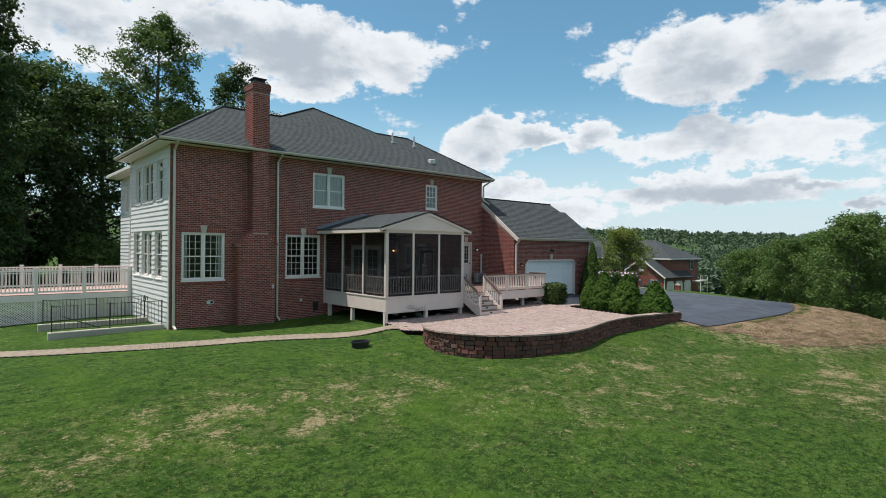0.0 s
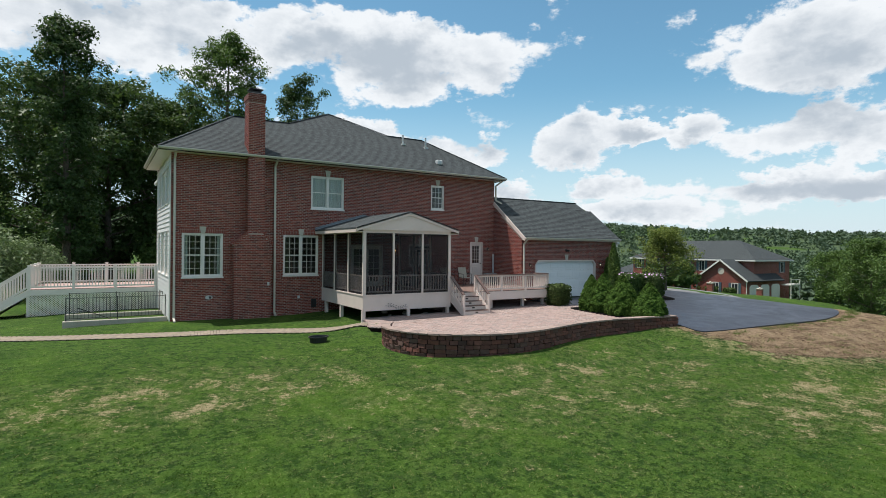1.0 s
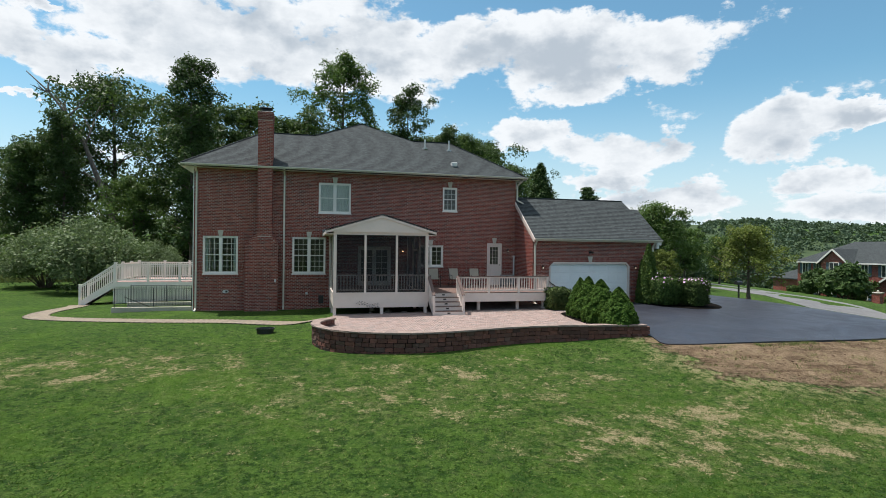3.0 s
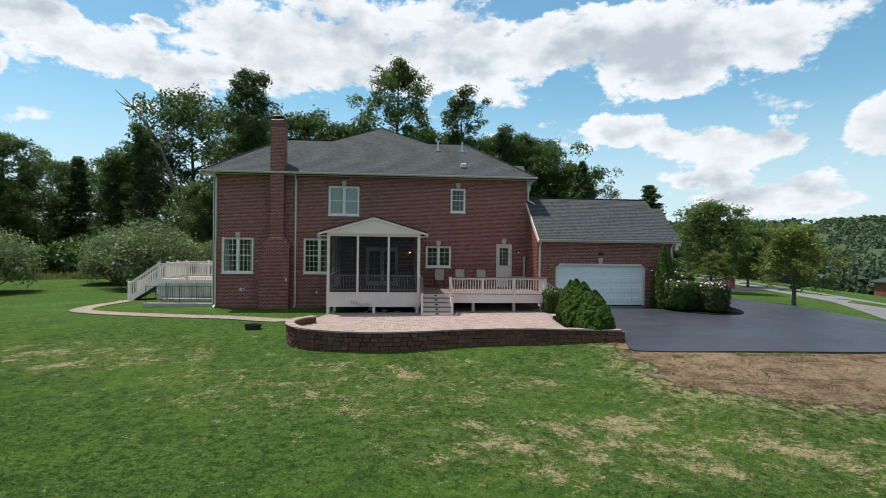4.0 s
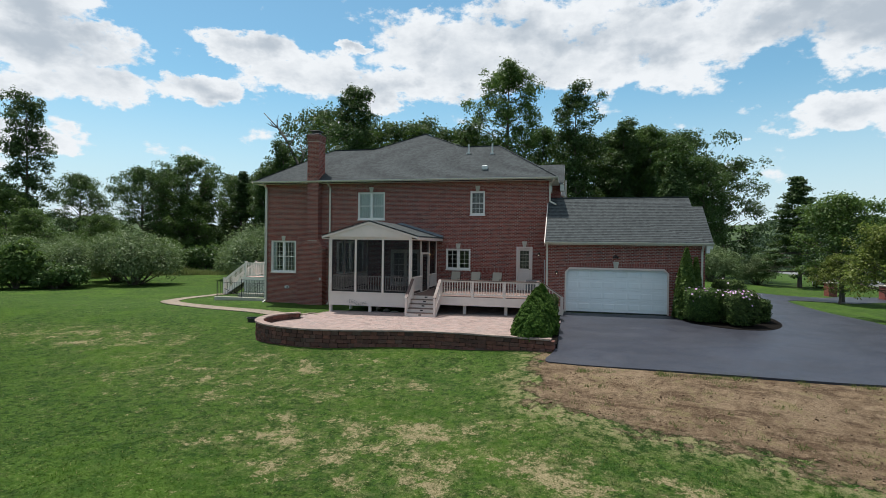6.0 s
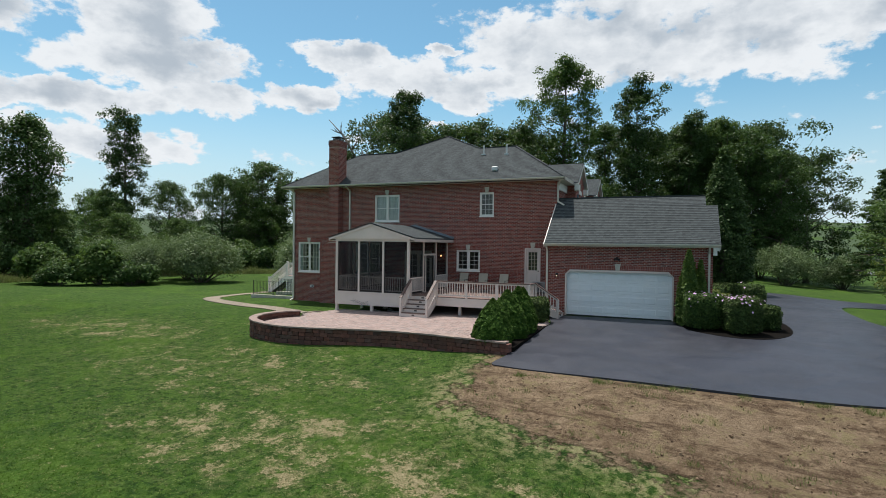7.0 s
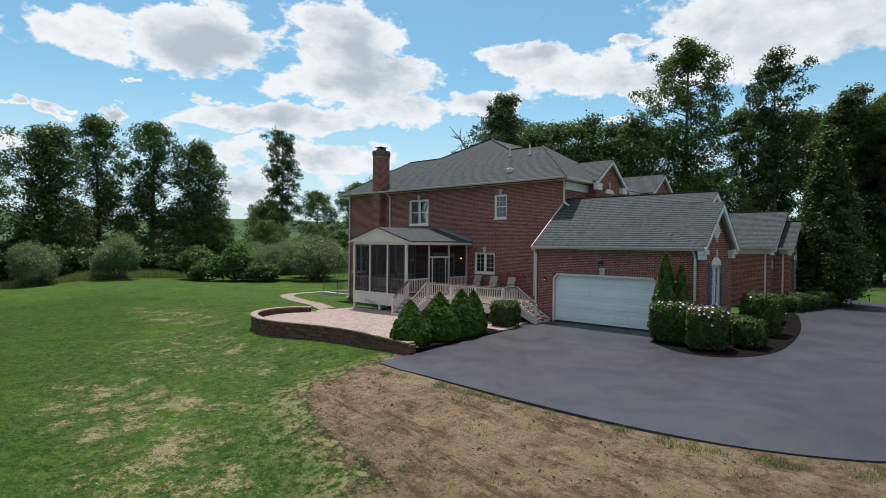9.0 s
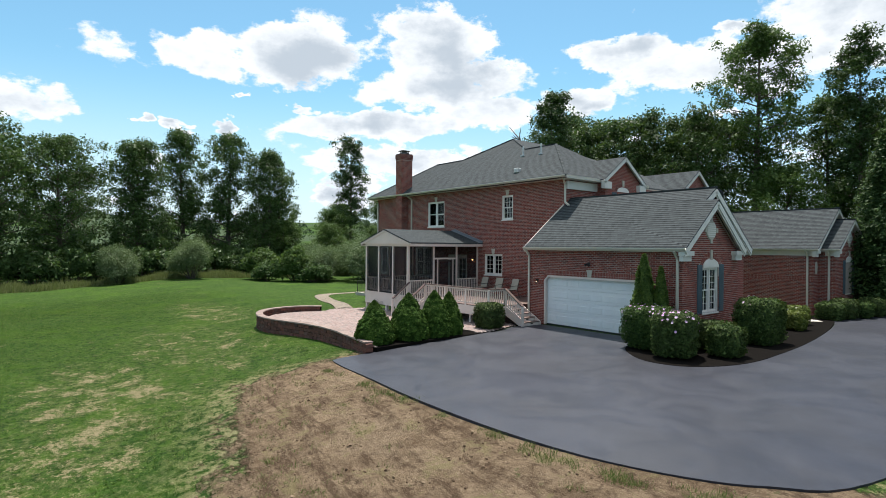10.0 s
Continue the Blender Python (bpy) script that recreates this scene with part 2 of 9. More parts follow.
def shingles(name):
    g = G(name)
    u, z = wall_uv(g)
    x, y, _ = g.xyz(g.pos())
    nx, ny, nz = g.xyz(g.N("ShaderNodeNewGeometry").outputs["True Normal"])
    side = g.math("GREATER_THAN", g.math("ABSOLUTE", nx), g.math("ABSOLUTE", ny))
    u = g.math("ADD", g.math("MULTIPLY", x, g.math("SUBTRACT", 1.0, side)), g.math("MULTIPLY", y, side))
    v = g.math("DIVIDE", z, g.math("SQRT", g.math("MAXIMUM", g.math("SUBTRACT", 1.0, g.math("MULTIPLY", nz, nz)), 0.02)))
    b = g.N("ShaderNodeTexBrick")
    g.L(g.vec(u, v), b.inputs["Vector"])
    b.offset, b.inputs["Scale"].default_value = 0.37, 1.0
    b.inputs["Brick Width"].default_value, b.inputs["Row Height"].default_value = 0.16, 0.145
    b.inputs["Mortar Size"].default_value, b.inputs["Mortar Smooth"].default_value = 0.007, 0.4
    b.inputs["Color1"].default_value, b.inputs["Color2"].default_value = (0, 0, 0, 1), (1, 1, 1, 1)
    one = g.xyz(b.outputs["Color"])[0]
    p = g.pos()
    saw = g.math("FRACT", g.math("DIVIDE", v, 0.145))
    c = g.mix(g.ramp(one, 0.1, 0.9), (0.056, 0.065, 0.068), (0.074, 0.085, 0.088))
    c = g.mix(g.ramp(g.noise(p, 0.35, 5, 0.6), 0.4, 0.75, 0.0, 0.18), c, (0.052, 0.058, 0.060))
    c = g.mix(g.ramp(g.noise(p, 120.0, 2, 0.6), 0.45, 0.7, 0.0, 0.3), c, (0.085, 0.090, 0.090))
    # shade below the next course up, painted as a dark band, uneven by tab
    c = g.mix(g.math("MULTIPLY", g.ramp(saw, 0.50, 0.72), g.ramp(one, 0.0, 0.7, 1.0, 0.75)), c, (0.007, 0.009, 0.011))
    c = g.mix(g.math("MULTIPLY", b.outputs["Fac"], 0.5), c, (0.036, 0.039, 0.041))
    h = g.math("SUBTRACT", g.math("ADD", g.math("MULTIPLY", saw, -0.5), g.math("MULTIPLY", g.noise(p, 140, 2), 0.25)), b.outputs["Fac"])
    return g.done(c, 0.92, g.bump(h, 0.35, 0.01), spec=0.2)


def turf(g):
    """Colour of the lawn at a place, how bare the earth is there, and the fine grain."""
    p = g.pos()
    x, y, z = g.xyz(p)
    fine, mid, big = g.noise(p, 30, 6, 0.8), g.noise(p, 4.0, 8, 0.75), g.noise(p, 0.3, 5, 0.6)
    tuft = g.noise(p, 11.0, 5, 0.75)
    c = g.mix(g.ramp(fine, 0.36, 0.64), (0.012, 0.037, 0.006), (0.066, 0.123, 0.022))
    c = g.mix(g.ramp(tuft, 0.50, 0.36, 0.0, 0.7), c, (0.014, 0.036, 0.005))
    c = g.mix(g.ramp(tuft, 0.50, 0.60, 0.0, 0.6), c, (0.092, 0.145, 0.026))
    c = g.mix(g.ramp(mid, 0.46, 0.60, 0.0, 0.55), c, (0.058, 0.108, 0.018))
    c = g.mix(g.ramp(mid, 0.53, 0.40, 0.0, 0.75), c, (0.010, 0.030, 0.006))
    c = g.mix(g.ramp(big, 0.48, 0.66, 0.0, 0.45), c, (0.062, 0.122, 0.013))
    c = g.mix(g.ramp(g.noise(p, 0.9, 6, 0.65), 0.52, 0.38, 0.0, 0.5), c, (0.020, 0.052, 0.009))
    # dry, thin turf in loose areas of the lawn, seldom elsewhere

    def area(cx, cy, rx, ry, most):
        dx, dy = g.math("DIVIDE", g.math("SUBTRACT", x, cx), rx), g.math("DIVIDE", g.math("SUBTRACT", y, cy), ry)
        return g.ramp(g.math("SQRT", g.math("ADD", g.math("MULTIPLY", dx, dx), g.math("MULTIPLY", dy, dy))), 0.35, 1.5, most, 0.0)
    where = g.math("MAXIMUM", g.math("MAXIMUM", area(15.6, -19.4, 6.0, 2.4, 1.0), area(20.0, -20.6, 3.5, 1.8, 0.95)),
                   g.math("MAXIMUM", area(-1.4, -11.6, 6.0, 2.2, 0.88), area(9.5, -14.8, 7.5, 3.2, 0.72)))
    patch, shred = g.noise(p, 0.95, 9, 0.72), g.noise(p, 6.0, 7, 0.78)
    dry = g.math("ADD", g.math("ADD", g.math("MULTIPLY", patch, 0.62), g.math("MULTIPLY", shred, 0.38)), g.math("MULTIPLY", g.math("SUBTRACT", where, 1.0), 0.10))
    straw = g.mix(g.ramp(fine, 0.3, 0.7), (0.12, 0.10, 0.05), (0.38, 0.315, 0.19))
    fleck = g.math("MULTIPLY", g.ramp(g.noise(p, 2.6, 11, 0.85), 0.48, 0.63, 0.0, 0.6), g.ramp(where, 0.0, 0.75, 0.2, 1.0))
    c = g.mix(fleck, c, g.mix(g.ramp(fine, 0.35, 0.65), (0.10, 0.115, 0.04), (0.25, 0.235, 0.11)))
    much = g.ramp(dry, 0.45, 0.60)
    c = g.mix(g.math("MULTIPLY", much, 0.3), c, (0.12, 0.13, 0.045))
    blade = g.math("ADD", g.math("MULTIPLY", tuft, 0.55), g.math("MULTIPLY", fine, 0.45))
    c = g.mix(g.ramp(g.math("ADD", blade, g.math("MULTIPLY", much, 0.22)), 0.555, 0.72), c, straw)
    # bare earth south of the drive
    edge = g.math("ADD", -16.1, g.math("MULTIPLY", g.math("SUBTRACT", g.math("MINIMUM", x, 25.5), 17.6), -0.40))
    inside = g.math("MINIMUM", g.math("SUBTRACT", y, edge), g.math("MULTIPLY", g.math("SUBTRACT", x, 17.75), 1.2))
    inside = g.math("MINIMUM", inside, g.math("SUBTRACT", -11.0, y))
    inside = g.math("MINIMUM", inside, g.math("SUBTRACT", 36.0, x))
    rag = g.math("ADD", inside, g.math("MULTIPLY", g.math("SUBTRACT", g.noise(p, 1.1, 10, 0.75), 0.5), 5.2))
    bare = g.ramp(rag, -0.12, 0.28)
    fringe = g.math("MULTIPLY", g.ramp(rag, -1.6, -0.1), g.ramp(mid, 0.44, 0.56))
    c = g.mix(g.math("MULTIPLY", fringe, 0.7), c, straw)
    return p, x, y, c, bare, fine


def lawn_material():
    """Grass with dry patches; bare earth on the strip beside the drive; far land in wooded greens."""
    g = G("lawn")
    p, x, y, c, bare, fine = turf(g)
    clod, rill, crumb = g.noise(p, 9.0, 9, 0.8), g.noise(p, 1.6, 8, 0.75, 0.8), g.noise(p, 38, 5, 0.8)
    along = g.math("ADD", g.math("MULTIPLY", x, 0.993), g.math("MULTIPLY", y, -0.12))
    across = g.math("ADD", g.math("MULTIPLY", x, 0.12), g.math("MULTIPLY", y, 0.993))
    ruts = g.noise(g.vec(g.math("MULTIPLY", along, 0.55), g.math("MULTIPLY", across, 3.2)), 1.0, 7, 0.75, 0.5)
    earth = g.mix(g.ramp(rill, 0.36, 0.64), (0.18, 0.120, 0.073), (0.36, 0.258, 0.165))
    earth = g.mix(g.ramp(ruts, 0.5, 0.58, 0.0, 0.7), earth, (0.095, 0.058, 0.036))
    earth = g.mix(g.ramp(g.noise(p, 3.2, 8, 0.8), 0.53, 0.60, 0.0, 0.75), earth, (0.085, 0.052, 0.033))
    earth = g.mix(g.ramp(g.noise(p, 0.55, 6, 0.7), 0.52, 0.62, 0.0, 0.55), earth, (0.40, 0.292, 0.192))
    earth = g.mix(g.ramp(clod, 0.52, 0.62, 0.0, 0.6), earth, (0.10, 0.064, 0.042))
    earth = g.mix(g.ramp(clod, 0.45, 0.34, 0.0, 0.6), earth, (0.56, 0.425, 0.29))
    earth = g.mix(g.ramp(crumb, 0.54, 0.66, 0.0, 0.5), earth, (0.12, 0.08, 0.052))
    earth = g.mix(g.ramp(crumb, 0.44, 0.34, 0.0, 0.5), earth, (0.60, 0.47, 0.33))
    # straw and thin weeds scattered over the earth
    earth = g.mix(g.ramp(g.math("ADD", g.math("MULTIPLY", g.noise(p, 1.1, 4, 0.6), 0.6), g.math("MULTIPLY", g.noise(p, 7.0, 7, 0.75), 0.4)), 0.535, 0.60, 0.0, 0.7), earth, (0.27, 0.225, 0.11))
    earth = g.mix(g.ramp(g.noise(p, 2.4, 8, 0.75), 0.62, 0.68, 0.0, 0.75), earth, (0.085, 0.12, 0.035))
    c = g.mix(bare, c, earth)
    # far woods
    r = g.math("SQRT", g.math("ADD", g.math("MULTIPLY", x, x), g.math("MULTIPLY", y, y)))
    wood = g.math("MULTIPLY", g.ramp(r, 140, 260), g.ramp(g.noise(p, 0.006, 3, 0.5), 0.40, 0.46))
    c = g.mix(wood, c, g.mix(g.noise(p, 0.06, 5, 0.7), (0.03, 0.05, 0.024), (0.075, 0.105, 0.05)))
    h = g.math("ADD", g.math("MULTIPLY", fine, 0.6), g.math("MULTIPLY", g.math("MULTIPLY", g.math("ADD", g.math("ADD", clod, ruts), crumb), bare), 2.0))
    return g.done(c, 0.95, g.bump(h, 0.9, 0.06), spec=0.08)


def blade_material():
    """Grass blades take the colour of the turf they grow in, each a little lighter or darker."""
    g = G("grass blades")
    p, x, y, c, bare, fine = turf(g)
    r = g.N("ShaderNodeNewGeometry").outputs["Random Per Island"]
    c = g.mix(g.ramp(r, 0.0, 0.5, 0.45, 0.0), c, (0.016, 0.040, 0.007))
    c = g.mix(g.ramp(r, 0.5, 1.0, 0.0, 0.55), c, (0.072, 0.124, 0.024))
    c = g.mix(g.ramp(r, 0.93, 0.95, 0.0, 0.5), c, (0.26, 0.21, 0.115))
    # thin blades let the light through, so they are as bright as the turf they stand in
    n = g.N("ShaderNodeVectorMath")
    n.operation = "MULTIPLY_ADD"
    g.L(g.N("ShaderNodeNewGeometry").outputs["Normal"], n.inputs[0])
    n.inputs[1].default_value, n.inputs[2].default_value = (0.35, 0.35, 0.35), (0.0, 0.0, 0.9)
    p, t, mx, o = g.N("ShaderNodeBsdfDiffuse"), g.N("ShaderNodeBsdfTranslucent"), g.N("ShaderNodeMixShader"), g.N("ShaderNodeOutputMaterial")
    for b in (p, t):
        g.L(c, b.inputs["Color"])
    g.L(n.outputs[0], p.inputs["Normal"])
    g.L(p.outputs[0], mx.inputs[1])
    g.L(t.outputs[0], mx.inputs[2])
    g.L(mx.outputs[0], o.inputs["Surface"])
    return g.mat


def asphalt(name, dark, light, worn, rough=(0.62, 0.8), spec=0.4):
    g = G(name)
    p = g.pos()
    c = g.mix(g.ramp(g.noise(p, 0.35, 8, 0.72), 0.38, 0.62), dark, light)
    c = g.mix(g.ramp(g.noise(p, 1.6, 5, 0.65, 1.2), 0.5, 0.72, 0.0, 0.4), c, worn)
    c = g.mix(g.ramp(g.noise(p, 160, 2, 0.5), 0.35, 0.75, 0.0, 0.35), c, [q * 1.6 for q in light])
    return g.done(c, g.ramp(g.noise(p, 0.5, 5, 0.6, 1.5), 0.3, 0.7, *rough), g.bump(g.noise(p, 120, 3), 0.3, 0.006), spec=spec)


def leafy(name, dark, light, hue=(0.12, 0.14, 0.02), gloss=0.5, trans=0.48):
    """Leaves: each clump has a tone of its own; light passes through."""
    g = G(name)
    geo = g.N("ShaderNodeNewGeometry")
    info = g.N("ShaderNodeObjectInfo")
    c = g.mix(geo.outputs["Random Per Island"], dark, light)
    c = g.mix(g.math("MULTIPLY", info.outputs["Random"], 0.35), c, hue)
    p = g.N("ShaderNodeBsdfPrincipled")
    g.put(p.inputs["Base Color"], c)
    p.inputs["Roughness"].default_value, p.inputs["Specular IOR Level"].default_value = gloss, 0.18
    t, mx, o = g.N("ShaderNodeBsdfTranslucent"), g.N("ShaderNodeMixShader"), g.N("ShaderNodeOutputMaterial")
    g.put(t.inputs["Color"], g.mix(0.5, c, (0.11, 0.18, 0.03)))
    mx.inputs[0].default_value = trans
    g.L(p.outputs[0], mx.inputs[1])
    g.L(t.outputs[0], mx.inputs[2])
    g.L(mx.outputs[0], o.inputs["Surface"])
    return g.mat


def glass_material(name, tint=(0.90, 0.91, 0.91)):
    g = G(name)
    f, t, s, mx, o = (g.N("ShaderNodeFresnel"), g.N("ShaderNodeBsdfTransparent"), g.N("ShaderNodeBsdfGlossy"),
                      g.N("ShaderNodeMixShader"), g.N("ShaderNodeOutputMaterial"))
    f.inputs["IOR"].default_value = 1.45
    t.inputs["Color"].default_value = (*tint, 1)
    s.inputs["Roughness"].default_value = 0.02
    g.L(g.bump(g.noise(g.pos(), 2.5, 2), 0.06, 0.02), s.inputs["Normal"])
    g.L(f.outputs[0], mx.inputs[0])
    g.L(t.outputs[0], mx.inputs[1])
    g.L(s.outputs[0], mx.inputs[2])
    g.L(mx.outputs[0], o.inputs["Surface"])
    return g.mat


def mesh_screen(name):
    """Insect screen: a fine dark weave, two thirds open."""
    g = G(name)
    t, d, mx, o = g.N("ShaderNodeBsdfTransparent"), g.N("ShaderNodeBsdfDiffuse"), g.N("ShaderNodeMixShader"), g.N("ShaderNodeOutputMaterial")
    d.inputs["Color"].default_value = (0.036, 0.036, 0.039, 1)
    g.put(mx.inputs[0], g.ramp(g.noise(g.pos(), 1.5, 3), 0.2, 0.8, 0.33, 0.42))
    g.L(t.outputs[0], mx.inputs[1])
    g.L(d.outputs[0], mx.inputs[2])
    g.L(mx.outputs[0], o.inputs["Surface"])
    return g.mat


def varied(name, colors, rough=0.85, scale=6.0, bump=0.5, island=False, spec=0.3):
    """Stone, concrete pavers and boards whose pieces differ from one another."""
    g = G(name)
    if island:
        r = g.N("ShaderNodeNewGeometry").outputs["Random Per Island"]
    else:
        r = g.N("ShaderNodeObjectInfo").outputs["Random"]
    cr = g.N("ShaderNodeValToRGB")
    g.L(r, cr.inputs[0])
    el = cr.color_ramp.elements
    el[0].color, el[1].color = (*colors[0], 1), (*colors[-1], 1)
    for i, c in enumerate(colors[1:-1]):
        el.new((i + 1) / (len(colors) - 1)).color = (*c, 1)
    p = g.pos()
    c = g.mix(g.ramp(g.noise(p, scale, 6, 0.7), 0.35, 0.75, 0.0, 0.5), cr.outputs[0], [q * 0.5 for q in colors[0]])
    c = g.mix(g.ramp(g.noise(p, scale * 7, 3, 0.6), 0.45, 0.75, 0.0, 0.3), c, [min(1, q * 1.5) for q in colors[-1]])
    return g.done(c, rough, g.bump(g.noise(p, scale * 4, 5, 0.7), bump, 0.012), spec=spec)


def bark(name, c):
    g = G(name)
    p = g.obj()
    x, y, z = g.xyz(p)
    v = g.vec(g.math("MULTIPLY", x, 7.0), g.math("MULTIPLY", y, 7.0), g.math("MULTIPLY", z, 1.4))
    n = g.noise(v, 1.8, 6, 0.7)
    return g.done(g.mix(g.ramp(n, 0.3, 0.7), [q * 0.45 for q in c], [q * 1.3 for q in c]), 0.92, g.bump(n, 0.8, 0.03), spec=0.15)


def glow(name, c, s):
    g = G(name)
    e, o = g.N("ShaderNodeEmission"), g.N("ShaderNodeOutputMaterial")
    e.inputs["Color"].default_value, e.inputs["Strength"].default_value = (*c, 1), s
    g.L(e.outputs[0], o.inputs["Surface"])
    return g.mat


M_BRICK, M_SOLDIER = bricks("red brick"), bricks("soldier brick", True, 0.85)
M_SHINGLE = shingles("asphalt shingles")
M_BRICKS, M_ONEBRICK = brick_piece("laid bricks", True), brick_piece("single brick", False)
M_MORTAR = plain("grey-pink mortar", (0.43, 0.35, 0.30), 0.92, 0.15, 1.2, 60, 0.3)
M_TRIM = plain("white painted trim", (0.72, 0.70, 0.65), 0.5, 0.06, 1.5, 30, 0.1, dirt=0.12)
M_CREAM = plain("cream painted wood", (0.69, 0.585, 0.53), 0.55, 0.07, 1.5, 35, 0.15, dirt=0.12)
M_SIDING = plain("white vinyl siding", (0.74, 0.735, 0.72), 0.45, 0.05, 1.2, 25, 0.1, dirt=0.1)
M_VINYL = plain("white vinyl", (0.80, 0.75, 0.70), 0.4, 0.05, 2.0, 25, 0.08)
M_GUTTER = plain("almond gutter metal", (0.58, 0.54, 0.46), 0.4, 0.06, 2.0, 30, 0.05)
M_STONE = plain("limestone keystone", (0.50, 0.46, 0.39), 0.85, 0.15, 6, 50, 0.4)
M_DOORWHITE = plain("white steel door", (0.78, 0.78, 0.78), 0.42, 0.04, 1.5, 30, 0.05)
M_SHUTTER = plain("blue-grey shutter", (0.06, 0.10, 0.125), 0.5, 0.12, 4, 40, 0.2)
M_IRON = plain("black wrought iron", (0.025, 0.023, 0.022), 0.5, 0.3, 8, 60, 0.3)
M_CONCRETE = plain("weathered concrete", (0.41, 0.375, 0.315), 0.9, 0.2, 1.6, 50, 0.5, dirt=0.35)
M_DECKBOARD = plain("brown composite deck", (0.17, 0.105, 0.085), 0.7, 0.2, 3, 40, 0.3)
M_RAILCAP = plain("dark brown rail cap", (0.105, 0.06, 0.05), 0.6, 0.2, 4, 40, 0.2)
M_GLASS, M_SCREEN = glass_material("window glass"), mesh_screen("insect screen")
M_INSIDE = plain("interior plaster", (0.24, 0.215, 0.19), 0.8, 0.06, 1, 20, 0.05)
M_FLOORIN = plain("interior floor", (0.16, 0.10, 0.06), 0.6, 0.2, 3, 30, 0.1)
M_CURTAIN = plain("pale curtain cloth", (0.66, 0.68, 0.62), 0.85, 0.1, 3, 60, 0.2)
M_LAWN = lawn_material()
M_DRIVE = asphalt("sealed asphalt", (0.012, 0.0135, 0.022), (0.021, 0.0235, 0.036), (0.032, 0.035, 0.050), (0.42, 0.54), 0.5)
M_ROAD = asphalt("old road asphalt", (0.11, 0.108, 0.11), (0.15, 0.147, 0.148), (0.095, 0.093, 0.095))
M_MULCH = varied("dark bark mulch", [(0.006, 0.0056, 0.005), (0.012, 0.010, 0.009), (0.008, 0.007, 0.006)], 1.0, 14, 1.0, False, 0.03)
M_PAVER = varied("pink concrete pavers", [(0.27, 0.19, 0.165), (0.36, 0.26, 0.235), (0.24, 0.20, 0.185), (0.38, 0.28, 0.245)], 0.85, 3.0, 0.3, True)
M_LONEPAVER = varied("single pink paver", [(0.31, 0.225, 0.195), (0.38, 0.29, 0.26), (0.29, 0.24, 0.22), (0.40, 0.305, 0.265)], 0.85, 3.0, 0.3)
M_PATH = varied("tan concrete pavers", [(0.24, 0.19, 0.14), (0.31, 0.25, 0.19), (0.22, 0.185, 0.15)], 0.85, 3.0, 0.3, True)
M_BLOCK = varied("split-face wall block", [(0.10, 0.048, 0.038), (0.16, 0.07, 0.054), (0.12, 0.078, 0.064), (0.22, 0.085, 0.062), (0.07, 0.042, 0.036)], 0.92, 7.0, 1.0)
M_CAP = varied("wall cap stone", [(0.26, 0.19, 0.165), (0.33, 0.245, 0.21), (0.22, 0.17, 0.15)], 0.9, 5.0, 0.6)
M_BARK = bark("grey-brown bark", (0.13, 0.105, 0.085))
M_DEADWOOD = bark("grey dead wood", (0.17, 0.15, 0.13))
M_LEAF_OAK = leafy("dark woodland leaves", (0.022, 0.045, 0.015), (0.070, 0.122, 0.036), (0.060, 0.098, 0.028), 0.5, 0.26)
M_LEAF_LIGHT = leafy("bright woodland leaves", (0.042, 0.082, 0.020), (0.115, 0.185, 0.048), (0.085, 0.135, 0.032), 0.5, 0.36)
M_LEAF_EDGE = leafy("sunny woodland leaves", (0.026, 0.055, 0.016), (0.085, 0.150, 0.042), (0.075, 0.125, 0.034), 0.45, 0.28)
M_LEAF_OLIVE = leafy("silvery olive leaves", (0.075, 0.115, 0.048), (0.22, 0.285, 0.14), (0.16, 0.21, 0.09), 0.5, 0.34)
M_LEAF_GOLD = leafy("yellow-green leaves", (0.085, 0.12, 0.026), (0.21, 0.25, 0.055), (0.17, 0.18, 0.04), 0.5, 0.4)
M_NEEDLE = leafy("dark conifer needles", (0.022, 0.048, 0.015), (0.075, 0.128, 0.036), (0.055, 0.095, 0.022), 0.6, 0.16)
M_SPRUCE = leafy("dwarf spruce needles", (0.022, 0.055, 0.008), (0.085, 0.16, 0.022), (0.06, 0.11, 0.014), 0.8, 0.12)
M_HEDGE = leafy("hedge leaves", (0.016, 0.038, 0.010), (0.095, 0.155, 0.036), (0.085, 0.085, 0.036), 0.75, 0.15)
M_GRASS = blade_material()
M_FLOWER = varied("hibiscus petals", [(0.60, 0.28, 0.58), (0.75, 0.60, 0.72), (0.70, 0.42, 0.66)], 0.6, 10, 0.1, True)
M_BLACK = plain("black plastic", (0.02, 0.02, 0.021), 0.45, 0.2, 6, 40, 0.2)
M_LEAD = plain("lead grey flashing", (0.20, 0.22, 0.24), 0.45, 0.15, 5, 40, 0.2, 0.3)
M_PVC = plain("grey pipe plastic", (0.55, 0.56, 0.56), 0.45, 0.08, 4, 40, 0.1)
M_BULB = glow("warm bulb", (1.0, 0.55, 0.22), 6.0)
M_SLING = plain("beige sling fabric", (0.36, 0.32, 0.26), 0.8, 0.08, 5, 120, 0.3)
M_BRONZE = plain("dark bronze metal", (0.04, 0.033, 0.028), 0.45, 0.2, 6, 40, 0.1, 0.4)
M_CARPAINT = plain("dark blue car paint", (0.02, 0.028, 0.045), 0.2, 0.1, 2, 30, 0.0, 0.3)

# ---- building blocks ----
def mesh_of(bm, mat, smooth=False):
    me = bpy.data.meshes.new("mesh")
    bm.to_mesh(me)
    bm.free()
    me.materials.append(mat)
    if smooth:
        for p in me.polygons:
            p.use_smooth = True
    return me


